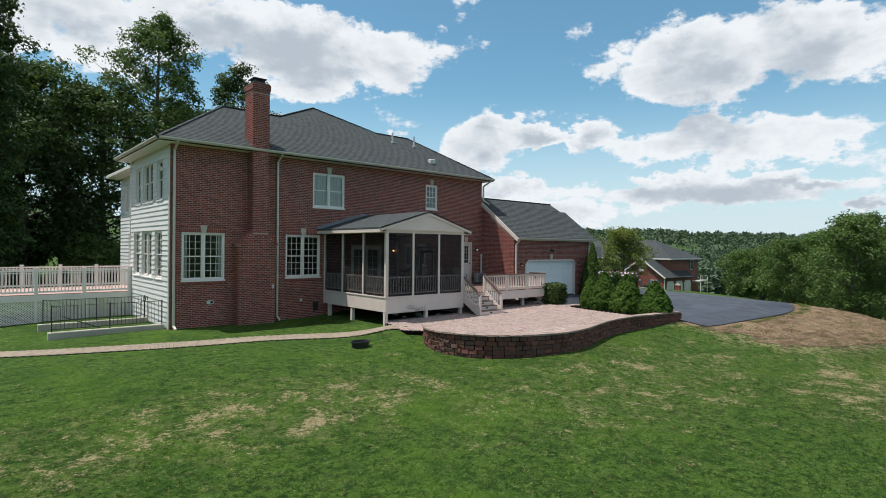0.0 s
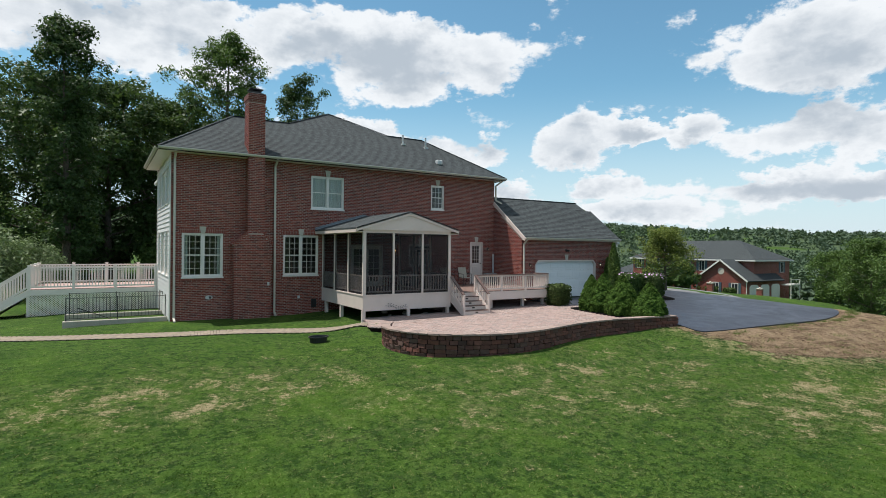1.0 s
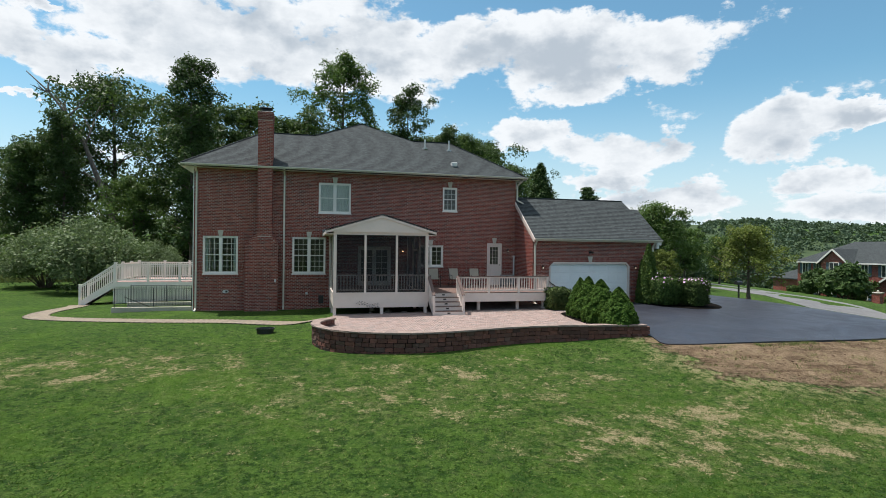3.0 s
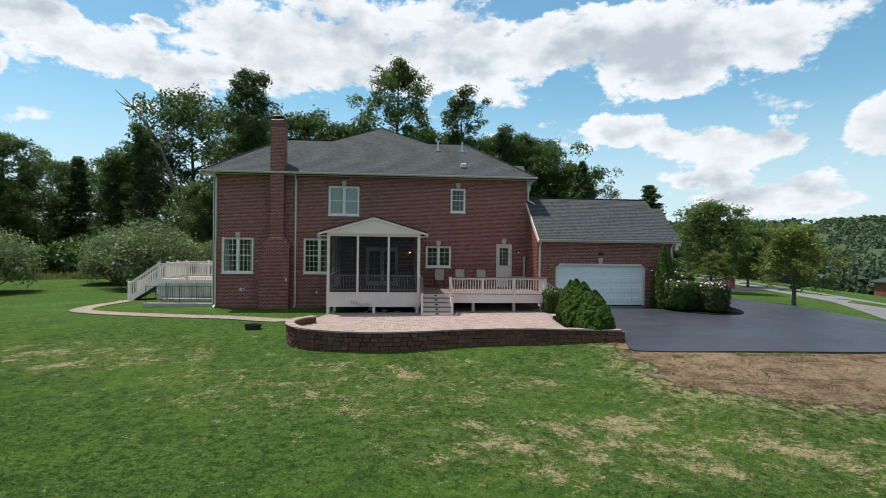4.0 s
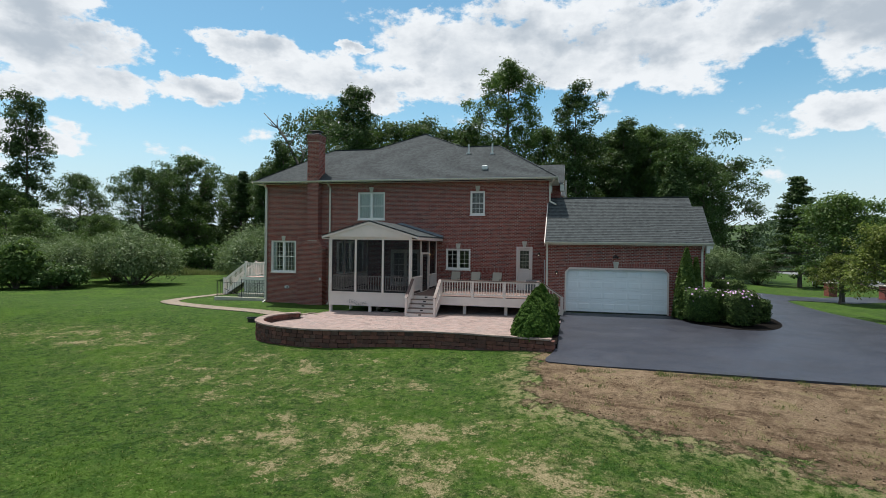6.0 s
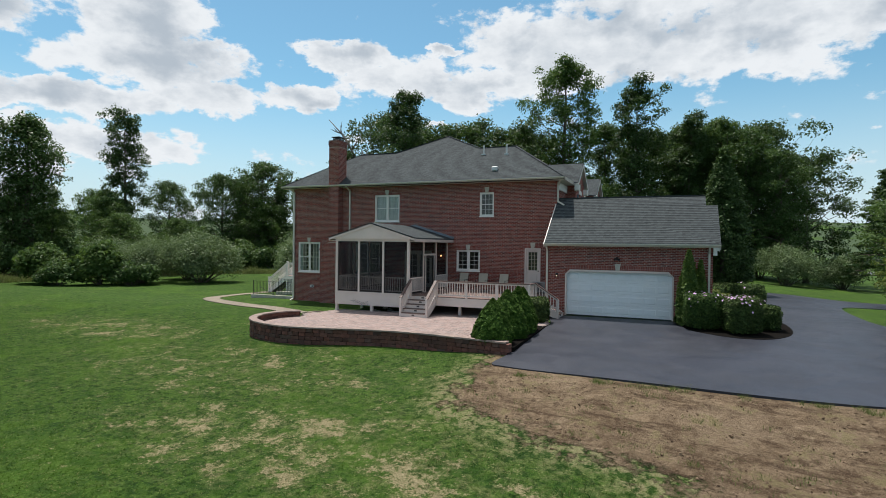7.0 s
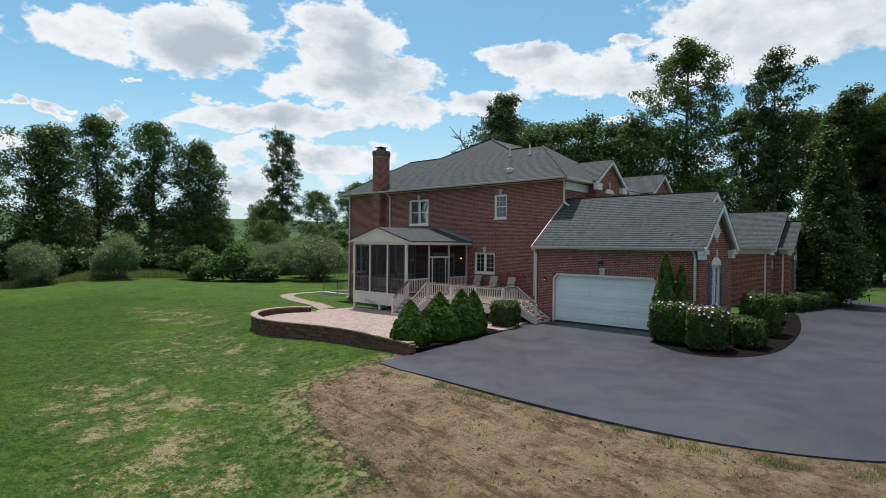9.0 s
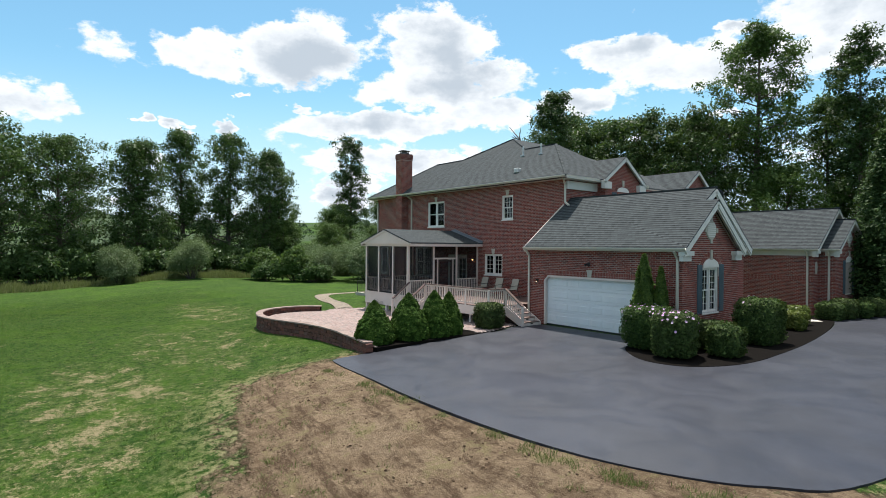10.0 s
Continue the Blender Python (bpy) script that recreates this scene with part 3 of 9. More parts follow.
def part(name, bm, mat, parent=None, label="", smooth=False):
    """One mesh object from a bmesh, under a thing or a part."""
    ob = new(name, mesh_of(bm, mat, smooth))
    ob.parent = parent
    if label:
        ob["label"] = label
    return ob


def raw(name, verts, faces, mat, parent=None, label="", smooth=False):
    me = bpy.data.meshes.new("mesh")
    me.from_pydata(verts, [], faces)
    me.materials.append(mat)
    if smooth:
        me.polygons.foreach_set("use_smooth", [True] * len(me.polygons))
    ob = new(name, me)
    ob.parent = parent
    if label:
        ob["label"] = label
    return ob


def thing(name, m, label, category, group="", kind=""):
    ob = new(name)
    ob.matrix_world = m
    ob.empty_display_size = 0.3
    return tagged(ob, label, category, group, kind)


def box(bm, x0, x1, y0, y1, z0, z1, m=None, bevel=0.0):
    g = bmesh.ops.create_cube(bm, size=1.0)
    for v in g["verts"]:
        v.co = Vector(((x0 + x1) / 2 + v.co.x * (x1 - x0), (y0 + y1) / 2 + v.co.y * (y1 - y0), (z0 + z1) / 2 + v.co.z * (z1 - z0)))
    vs = g["verts"]
    if bevel:
        es = list({e for v in vs for e in v.link_edges})
        r = bmesh.ops.bevel(bm, geom=es, offset=bevel, segments=1, affect="EDGES")
        vs = list({v for f in r["faces"] for v in f.verts} | {v for v in vs if v.is_valid})
    if m is not None:
        bmesh.ops.transform(bm, matrix=m, verts=vs)
    return vs


def boxes(*args, bevel=0.0):
    bm = bmesh.new()
    for a in args:
        box(bm, *a, bevel=bevel)
    return bm


def prism(bm, pts, axis, a, b):
    """A polygon of 2D points drawn out from a to b along x, y or z. For x: (y, z); for y: (x, z); for z: (x, y)."""
    def at(p, q):
        return {"x": (q, p[0], p[1]), "y": (p[0], q, p[1]), "z": (p[0], p[1], q)}[axis]
    lo, hi = [bm.verts.new(at(p, a)) for p in pts], [bm.verts.new(at(p, b)) for p in pts]
    fs = [bm.faces.new(lo), bm.faces.new(hi)]
    n = len(pts)
    fs += [bm.faces.new((lo[i], lo[(i + 1) % n], hi[(i + 1) % n], hi[i])) for i in range(n)]
    bmesh.ops.recalc_face_normals(bm, faces=fs)
    return bm


def slab(bm, pts, thick):
    """A flat polygon in space with thickness downwards (a roof plane)."""
    top = [bm.verts.new(p) for p in pts]
    low = [bm.verts.new((p[0], p[1], p[2] - thick)) for p in pts]
    n = len(pts)
    fs = [bm.faces.new(top), bm.faces.new(low)] + [bm.faces.new((top[i], top[(i + 1) % n], low[(i + 1) % n], low[i])) for i in range(n)]
    bmesh.ops.recalc_face_normals(bm, faces=fs)


def tube(bm, pts, r0, r1=None, sides=8):
    """A round bar along points, tapering from r0 to r1."""
    r1 = r0 if r1 is None else r1
    rings = []
    pts = [Vector(p) for p in pts]
    for i, p in enumerate(pts):
        d = (pts[min(i + 1, len(pts) - 1)] - pts[max(i - 1, 0)]).normalized()
        a = d.orthogonal().normalized()
        b = d.cross(a)
        r = r0 + (r1 - r0) * i / max(1, len(pts) - 1)
        rings.append([bm.verts.new(p + (a * math.cos(2 * math.pi * k / sides) + b * math.sin(2 * math.pi * k / sides)) * r) for k in range(sides)])
    # keep rings from twisting against each other
    for i in range(1, len(rings)):
        best = min(range(sides), key=lambda s: sum((rings[i][(k + s) % sides].co - rings[i - 1][k].co).length for k in range(sides)))
        rings[i] = rings[i][best:] + rings[i][:best]
    for a, b in zip(rings, rings[1:]):
        for k in range(sides):
            bm.faces.new((a[k], a[(k + 1) % sides], b[(k + 1) % sides], b[k]))
    bm.faces.new(rings[0][::-1])
    bm.faces.new(rings[-1])
    bmesh.ops.recalc_face_normals(bm, faces=bm.faces[:])
    return bm


def beam(bm, p, q, w, h):
    """A square bar from p to q, w wide and h high."""
    p, q = Vector(p), Vector(q)
    d = (q - p).normalized()
    side = d.cross(Vector((0, 0, 1)))
    side = side.normalized() if side.length > 1e-4 else Vector((1, 0, 0))
    up = side.cross(d).normalized()
    c = [bm.verts.new(e + side * (sx * w / 2) + up * (sz * h / 2)) for e in (p, q) for sx, sz in ((-1, -1), (1, -1), (1, 1), (-1, 1))]
    fs = [bm.faces.new([c[i] for i in f]) for f in ((0, 1, 2, 3), (7, 6, 5, 4), (0, 4, 5, 1), (1, 5, 6, 2), (2, 6, 7, 3), (3, 7, 4, 0))]
    bmesh.ops.recalc_face_normals(bm, faces=fs)


def spline(pts, n):
    """Points along a smooth curve through pts, n to a stretch."""
    P = [Vector(p) for p in pts]
    P = [P[0] * 2 - P[1]] + P + [P[-1] * 2 - P[-2]]
    out = []
    for i in range(1, len(P) - 2):
        for k in range(n):
            t = k / n
            a, b, c, d = P[i - 1:i + 3]
            out.append(0.5 * ((2 * b) + (c - a) * t + (2 * a - 5 * b + 4 * c - d) * t * t + (3 * b - a - 3 * c + d) * t ** 3))
    return out + [P[-2]]


# ---- the land ----
def ease(v, a, b):
    t = np.clip((v - a) / (b - a), 0, 1)
    return t * t * (3 - 2 * t)


def land(x, y):
    """Height of the ground: lawn falling gently from the house, the level yard by the garage, the valley to the east and far hills."""
    x, y = np.asarray(x, float), np.asarray(y, float)
    lawn = np.interp(y, [-200, -60, -30, -19, -14, -11, -8, -5, 0, 60, 200], [-4, -1.9, -1.4, -1.2, -0.94, -0.74, -0.55, -0.46, -0.44, -0.5, 0])
    lawn = lawn - 0.28 * ease(-x, 1, 9) * ease(y, -6, 2) * ease(-y, -40, -10)
    lawn = lawn + 0.24 * ease(x, 5.0, 9.0) * ease(y, -15.0, -12.2)
    yard = np.interp(y, [-200, -60, -30, -19.5, -17.2, -14.3, -12, -6, -2, 30, 200], [-4, -2.2, -1.6, -1.28, -1.02, -0.5, -0.32, -0.12, -0.02, -0.2, -1])
    h = lawn + (yard - lawn) * ease(x, 14.5, 18.6)
    h = h + 0.27 * np.exp(-((x - 6.3) ** 2 / 1.5 + (y + 6.35) ** 2 / 1.0))
    east = np.clip(x - 31.5, 0, None)
    h = h - 0.078 * np.minimum(east, 8) - 0.02 * np.clip(east - 8, 0, 6.5) - 0.1 * np.clip(east - 14.5 - 0.33 * np.clip(y - 8, 0, 60), 0, 38) - 0.08 * np.clip(east - 52.5, 0, 30) - 0.03 * np.clip(east - 75, 0, 250) - 0.05 * np.clip(-y - 15, 0, 60) * ease(x, 34, 60)
    h = h - 0.065 * np.clip(8 - y, 0, 14) * ease(x, 33.5, 38) * ease(-x, -56, -46)
    h = h - 0.06 * np.clip(-x - 52, 0, 160) * ease(-x, 52, 80)
    h = h - 0.105 * np.clip(x - 33.4, 0, 22) * ease(-y, -4, 10)
    r = np.hypot(x, y)
    a = np.arctan2(x, y)
    hill = ease(r, 350, 1500) * (72 + 14 * np.sin(a * 3.1 + 0.6) + 8 * np.sin(a * 7.3 + 2.0) + 3.5 * np.sin(a * 17 + 1.0) + 1.6 * np.sin(a * 41))
    h = h + hill + 0.035 * np.sin(x * 0.7 + 1) * np.sin(y * 0.55) * ease(-y, 8, 12) + 0.3 * ease(-x, 30, 46) * ease(y, -40, -16) * ease(-x, -62, -48)
    return h


def bare_inside(x, y):
    """Metres inside the edge of the bare earth beside the drive."""
    return np.minimum(np.minimum(y + 16.1 + 0.40 * (np.minimum(x, 25.5) - 17.6), 1.2 * (x - 17.75)), 36.0 - x)


def ground_sheet():
    def axis(lo, hi, f0, f1):
        near = np.concatenate([np.arange(lo, f0 - 0.01, 0.75), np.arange(f0, f1, 0.13), np.arange(f1, hi + 0.01, 0.75)])
        out = 0.75 * np.cumsum(1.17 ** np.arange(1, 40))
        out = out[out < 3600]
        return np.concatenate([lo - out[::-1], near, hi + out])
    xs, ys = axis(-30, 52, 17.0, 34.0), axis(-36, 30, -20.0, -13.2)
    X, Y = np.meshgrid(xs, ys)
    Z = land(X, Y)
    # churned earth: wheel ruts running beside the drive, lumps and crumbs
    worked = np.nonzero((X > 17) & (X < 34) & (Y > -20) & (Y < -13.6))
    for i, j in zip(*worked):
        px, py = X[i, j], Y[i, j]
        f = float(ease(bare_inside(px, py), -0.4, 0.9)) * float(ease(-py, 13.7, 14.3))
        if f > 0:
            u, v = 0.93 * px - 0.36 * py, 0.36 * px + 0.93 * py
            rut = noise.noise(Vector((u * 0.22, v * 1.7, 0)))
            Z[i, j] += f * (0.045 * rut + 0.05 * noise.noise(Vector((px * 1.4, py * 1.4, 3))) + 0.035 * noise.noise(Vector((px * 3.6, py * 3.6, 9))))
    n = len(xs)
    verts = np.stack([X.ravel(), Y.ravel(), Z.ravel()], 1)
    i = np.arange((len(ys) - 1) * (n - 1))
    k = (i // (n - 1)) * n + i % (n - 1)
    faces = np.stack([k, k + 1, k + n + 1, k + n], 1)
    ob = raw("ground", verts.tolist(), faces.tolist(), M_LAWN, smooth=True)
    return tagged(ob, "mown lawn with dry straw patches and bare earth", "ground", kind="structure")


def sheet(name, outline, lift, mat, step, label, category, thick=0.12, level=None):
    """A paved area over the land: outline in plan, a fine net inside, edges turned down."""
    from mathutils import geometry
    pts = [Vector((p[0], p[1])) for p in outline]
    n = len(pts)

    def inside(x, y):
        c = False
        for i in range(n):
            a, b = pts[i], pts[i - 1]
            if (a.y > y) != (b.y > y) and x < (b.x - a.x) * (y - a.y) / (b.y - a.y) + a.x:
                c = not c
        return c
    xs, ys = [p.x for p in pts], [p.y for p in pts]
    net = [Vector((x, y)) for x in np.arange(min(xs) + 0.05, max(xs), step) for y in np.arange(min(ys) + 0.05, max(ys), step) if inside(x, y)]
    vs, es, fs, *_ = geometry.delaunay_2d_cdt(pts + net, [(i, (i + 1) % n) for i in range(n)], [], 1, 1e-4)
    top = [(v.x, v.y, (float(land(v.x, v.y)) if level is None else level(v.x, v.y)) + lift) for v in vs]
    bm = bmesh.new()
    bv = [bm.verts.new(p) for p in top]
    for f in fs:
        try:
            bm.faces.new([bv[i] for i in f])
        except ValueError:
            pass
    edge = [e for e in bm.edges if len(e.link_faces) == 1]
    ext = bmesh.ops.extrude_edge_only(bm, edges=edge)
    for v in [v for v in ext["geom"] if isinstance(v, bmesh.types.BMVert)]:
        v.co.z -= thick
    bmesh.ops.recalc_face_normals(bm, faces=bm.faces[:])
    ob = part(name, bm, mat)
    return tagged(ob, label, category, kind="structure")


ground_sheet()
DRIVE = spline([(18.35, -5.5), (18.25, -8), (18.25, -11.6), (18.0, -12.9), (18.5, -13.2), (20.6, -13.4), (23.4, -13.7), (26, -13.65), (28.5, -13.35), (30.3, -12.9), (31.4, -12.3), (32.2, -11.3),
                (32.7, -8.5), (32.5, -4.4), (32.2, -1), (31.8, 2), (32.1, 7), (32.8, 10.3), (34.5, 12.3), (38, 15.0), (42, 18.5), (47.5, 20.5)], 4)
DRIVE += spline([(48.5, 27.0), (42, 24.0), (37.5, 19.6), (34.5, 17.8), (31.5, 18.8), (29, 21.5), (26, 24), (22.5, 24.5), (20.5, 22.0), (21.5, 17.5), (24.5, 12.5), (26.2, 9.6),
                 (27.3, 4), (27.8, -1), (27.7, -4), (26.8, -5.7), (25.5, -6.0), (24.3, -5.2), (23.7, -4.2), (23.6, -2.75)], 4)
DRIVE += [Vector((17.6, -2.75))]
sheet("driveway", DRIVE, 0.035, M_DRIVE, 1.1, "freshly sealed black asphalt driveway", "driveway", 0.3, lambda x, y: float(land(x, max(y, -13.3))))
BED = spline([(23.62, -2.75), (23.72, -4.2), (24.3, -5.2), (25.5, -6.0), (26.8, -5.7), (27.72, -4), (27.82, -1), (27.3, 4), (26.2, 9.6), (25.3, 11.2)], 4) + [Vector((24.0, 11.2)), Vector((24.0, -2.0))]
sheet("mulch_bed", [p * 1.0 for p in BED], 0.05, M_MULCH, 0.6, "dark bark mulch bed beside the garage", "mulch")
ROAD_MID = spline([(60, 120), (60, 80), (57, 46), (51.3, 25.6), (45.6, 7.3), (43.0, -1.6), (42.4, -14), (46, -38), (60, -60), (80, -80)], 6)


def ribbon_outline(mid, half):
    left, right = [], []
    for i, p in enumerate(mid):
        d = (mid[min(i + 1, len(mid) - 1)] - mid[max(i - 1, 0)]).normalized()
        nrm = Vector((-d.y, d.x))
        left.append(p + nrm * half)
        right.append(p - nrm * half)
    return left + right[::-1]


sheet("road", ribbon_outline(ROAD_MID, 2.7), 0.04, M_ROAD, 4.0, "pale grey worn asphalt country road", "road")

# ---- the brick house ----
EAVE, PITCH = 7.05, 0.66
house = thing("house", pose(0, 0, 0), "two-storey red brick house with grey shingle hip roof", "house")


def wall(name, axis, at, thick, u0, u1, z0, z1, holes, mat, parent=house, label=""):
    """A wall facing x or y with openings cut through: outer face at 'at', thickness inwards (may be negative); holes are (u0, u1, z0, z1)."""
    us = sorted({u0, u1, *[h[0] for h in holes], *[h[1] for h in holes]})
    zs = sorted({z0, z1, *[h[2] for h in holes], *[h[3] for h in holes]})
    bm = bmesh.new()
    solid = {}
    for i in range(len(us) - 1):
        for j in range(len(zs) - 1):
            cu, cz = (us[i] + us[i + 1]) / 2, (zs[j] + zs[j + 1]) / 2
            solid[i, j] = not any(h[0] < cu < h[1] and h[2] < cz < h[3] for h in holes)

    def pt(u, d, z):
        return (at + d, u, z) if axis == "x" else (u, at + d, z)

    def quad(*ps):
        bm.faces.new([bm.verts.new(p) for p in ps])
    for (i, j), s in solid.items():
        if not s:
            continue
        a, b, c, d = us[i], us[i + 1], zs[j], zs[j + 1]
        for k in (0, thick):
            quad(pt(a, k, c), pt(b, k, c), pt(b, k, d), pt(a, k, d))
        for di, dj, e in ((-1, 0, ((a, c), (a, d))), (1, 0, ((b, c), (b, d))), (0, -1, ((a, c), (b, c))), (0, 1, ((a, d), (b, d)))):
            if not solid.get((i + di, j + dj), False):
                (p, q), (r, t) = e
                quad(pt(p, 0, q), pt(r, 0, t), pt(r, thick, t), pt(p, thick, q))
    bmesh.ops.remove_doubles(bm, verts=bm.verts[:], dist=1e-4)
    bmesh.ops.recalc_face_normals(bm, faces=bm.faces[:])
    return part(name, bm, mat, parent, label)


def orient(axis, at, out):
    """Local frame of a wall opening: x along the wall, y into it, z up."""
    if axis == "y":
        return Matrix.Translation((0, at, 0)) @ Matrix.Diagonal((1, -out, 1, 1))
    return Matrix(((0, -out, 0, at), (1, 0, 0, 0), (0, 0, 1, 0), (0, 0, 0, 1)))


def laid(bm, m):
    bmesh.ops.transform(bm, matrix=m, verts=bm.verts[:])
    bmesh.ops.recalc_face_normals(bm, faces=bm.faces[:])
    return bm


def window(u0, u1, z0, z1, axis="y", at=0.0, out=-1, units=2, cols=3, rows=3, parent=None, arched=False, sill=True, cloth=None, trim=M_VINYL, hung=True):
    """A hung window in a wall: casing, mullions, sashes with bars, a pane to each unit, a sill; 'out' is the side that it faces."""
    m = orient(axis, at, out)
    win = new("window")
    win.parent = parent or house
    f, w = 0.06, (u1 - u0)
    cas = boxes((u0, u0 + f, 0.02, 0.14, z0, z1), (u1 - f, u1, 0.02, 0.14, z0, z1), (u0 + f, u1 - f, 0.02, 0.14, z1 - f, z1), (u0 + f, u1 - f, 0.02, 0.14, z0, z0 + f))
    inner = (w - 2 * f - (units - 1) * 0.09) / units
    for k in range(1, units):
        a = u0 + f + k * inner + (k - 1) * 0.09
        box(cas, a, a + 0.09, 0.02, 0.14, z0 + f, z1 - f)
    part("window_frame", laid(cas, m), trim, win)
    if sill:
        part("window_sill", laid(boxes((u0 - 0.03, u1 + 0.03, -0.05, 0.14, z0 - 0.06, z0), bevel=0.008), m), trim, win)
    zm = (z0 + z1) / 2
    for k in range(units):
        a = u0 + f + k * (inner + 0.09)
        b = a + inner
        s = bmesh.new()
        for lo, hi, d in (((z0 + f, zm + 0.02, 0.075), (zm - 0.02, z1 - f, 0.055)) if hung else ((z0 + f, z1 - f, 0.06),)):
            for q in ((a, a + 0.04, d, d + 0.035, lo, hi), (b - 0.04, b, d, d + 0.035, lo, hi), (a + 0.04, b - 0.04, d, d + 0.035, lo, lo + 0.045), (a + 0.04, b - 0.04, d, d + 0.035, hi - 0.045, hi)):
                box(s, *q)
            for i in range(1, cols):
                c = a + 0.04 + (inner - 0.08) * i / cols
                box(s, c - 0.009, c + 0.009, d + 0.005, d + 0.022, lo + 0.045, hi - 0.045)
            for j in range(1, rows):
                c = lo + 0.045 + (hi - lo - 0.09) * j / rows
                box(s, a + 0.04, b - 0.04, d + 0.006, d + 0.021, c - 0.009, c + 0.009)
        part("sash", laid(s, m), trim, win)
        part("pane", laid(boxes((a + 0.03, b - 0.03, 0.094, 0.1, z0 + f + 0.03, z1 - f - 0.03)), m), M_GLASS, win)
    if cloth:
        for a, b, drop in cloth:
            c = bmesh.new()
            n = max(6, int((b - a) / 0.035))
            lo = z0 + 0.05 + (z1 - z0) * drop
            top = [c.verts.new((a + (b - a) * i / n, 0.15 + 0.015 * math.sin(i * 1.9), z1 - 0.05)) for i in range(n + 1)]
            low = [c.verts.new((a + (b - a) * i / n, 0.155 + 0.02 * math.sin(i * 1.9 + 0.3), lo)) for i in range(n + 1)]
            for i in range(n):
                c.faces.new((low[i], low[i + 1], top[i + 1], top[i]))
            part("curtain", laid(c, m), M_CURTAIN, win, "pale curtain behind the glass")
    return win


def lintel(u0, u1, z, axis="y", at=0.0, out=-1, key=True, parent=None):
    """Upright bricks over an opening and a stone key."""
    m = orient(axis, at, out)
    h = 0.215
    part("soldier_course", laid(boxes((u0 - 0.12, u1 + 0.12, -0.014, 0.05, z + 0.003, z + h)), m), M_SOLDIER, parent or house)
    if key:
        c = (u0 + u1) / 2
        bm = bmesh.new()
        prism(bm, [(c - 0.085, z - 0.01), (c + 0.085, z - 0.01), (c + 0.14, z + 0.30), (c - 0.14, z + 0.30)], "y", -0.035, 0.05)
        part("keystone", laid(bm, m), M_STONE, parent or house, "tapered limestone keystone")


W1, W4, W2, W3, W5 = (0.44, 2.13, 1.47, 3.41), (4.85, 6.57, 1.47, 3.41), (6.19, 7.89, 4.73, 6.35), (13.04, 13.88, 5.0, 6.35), (11.66, 13.08, 1.87, 3.06)
DOOR = (15.70, 16.59, 1.05, 3.22)
PORCH_DOOR = (8.3, 10.1, 0.82, 2.95)
wall("wall_rear", "y", 0.0, 0.28, 0.0, 17.42, -0.75, 6.95, [W1, W4, W2, W3, W5, DOOR, PORCH_DOOR], M_MORTAR)
wall("wall_right", "x", 17.42, -0.28, 0.28, 14.0, -0.6, 6.95, [], M_MORTAR)
wall("wall_front", "y", 14.3, -0.28, 1.1, 17.42, -0.6, 6.95, [], M_BRICK)
# rooms behind the glass
for z0, z1 in ((0.55, 0.72), (3.7, 3.95), (6.7, 6.85)):
    part("storey_floor", boxes((0.3, 17.1, 0.3, 6.15, z0, z1)), M_FLOORIN, house)
    part("storey_floor", boxes((1.45, 17.1, 6.15, 14.0, z0, z1)), M_FLOORIN, house)
part("inner_wall", boxes((0.3, 17.1, 5.2, 5.35, 0.72, 3.7), (0.3, 17.1, 4.6, 4.75, 3.95, 6.7), (4.45, 4.6, 0.3, 5.2, 0.72, 3.7), (9.9, 10.05, 0.3, 4.6, 3.95, 6.7), (11.2, 11.35, 0.3, 5.2, 0.72, 3.7)), M_INSIDE, house)

for q, kw in ((W1, dict(rows=3, cloth=[(0.5, 0.68, 0.0), (1.9, 2.08, 0.0), (1.22, 1.34, 0.0)])), (W4, dict(rows=3)), (W2, dict(cols=1, rows=1, cloth=[(6.22, 7.02, 0.02), (7.06, 7.86, 0.02)])),
              (W3, dict(units=1, rows=2)), (W5, dict(cols=2, rows=4, hung=False))):
    window(*q, **kw)
for q in (W1, W4, W2, W3, W5, DOOR):
    lintel(q[0], q[1], q[3])
for q in (W1, W4, W2, W3, W5):
    part("brick_sill", boxes((q[0] - 0.1, q[1] + 0.1, -0.03, 0.04, q[2] - 0.15, q[2] - 0.062), bevel=0.006), M_SOLDIER, house)


def band(z):
    spans = [(0.0, 0.42), (2.15, 2.5), (4.16, 4.83), (6.59, 8.2), (10.2, 11.64), (13.1, 15.6), (16.69, 17.42)]
    for a, b in spans:
        part("soldier_band", boxes((a, b, -0.012, 0.05, z, z + 0.21)), M_SOLDIER, house)


band(1.78)


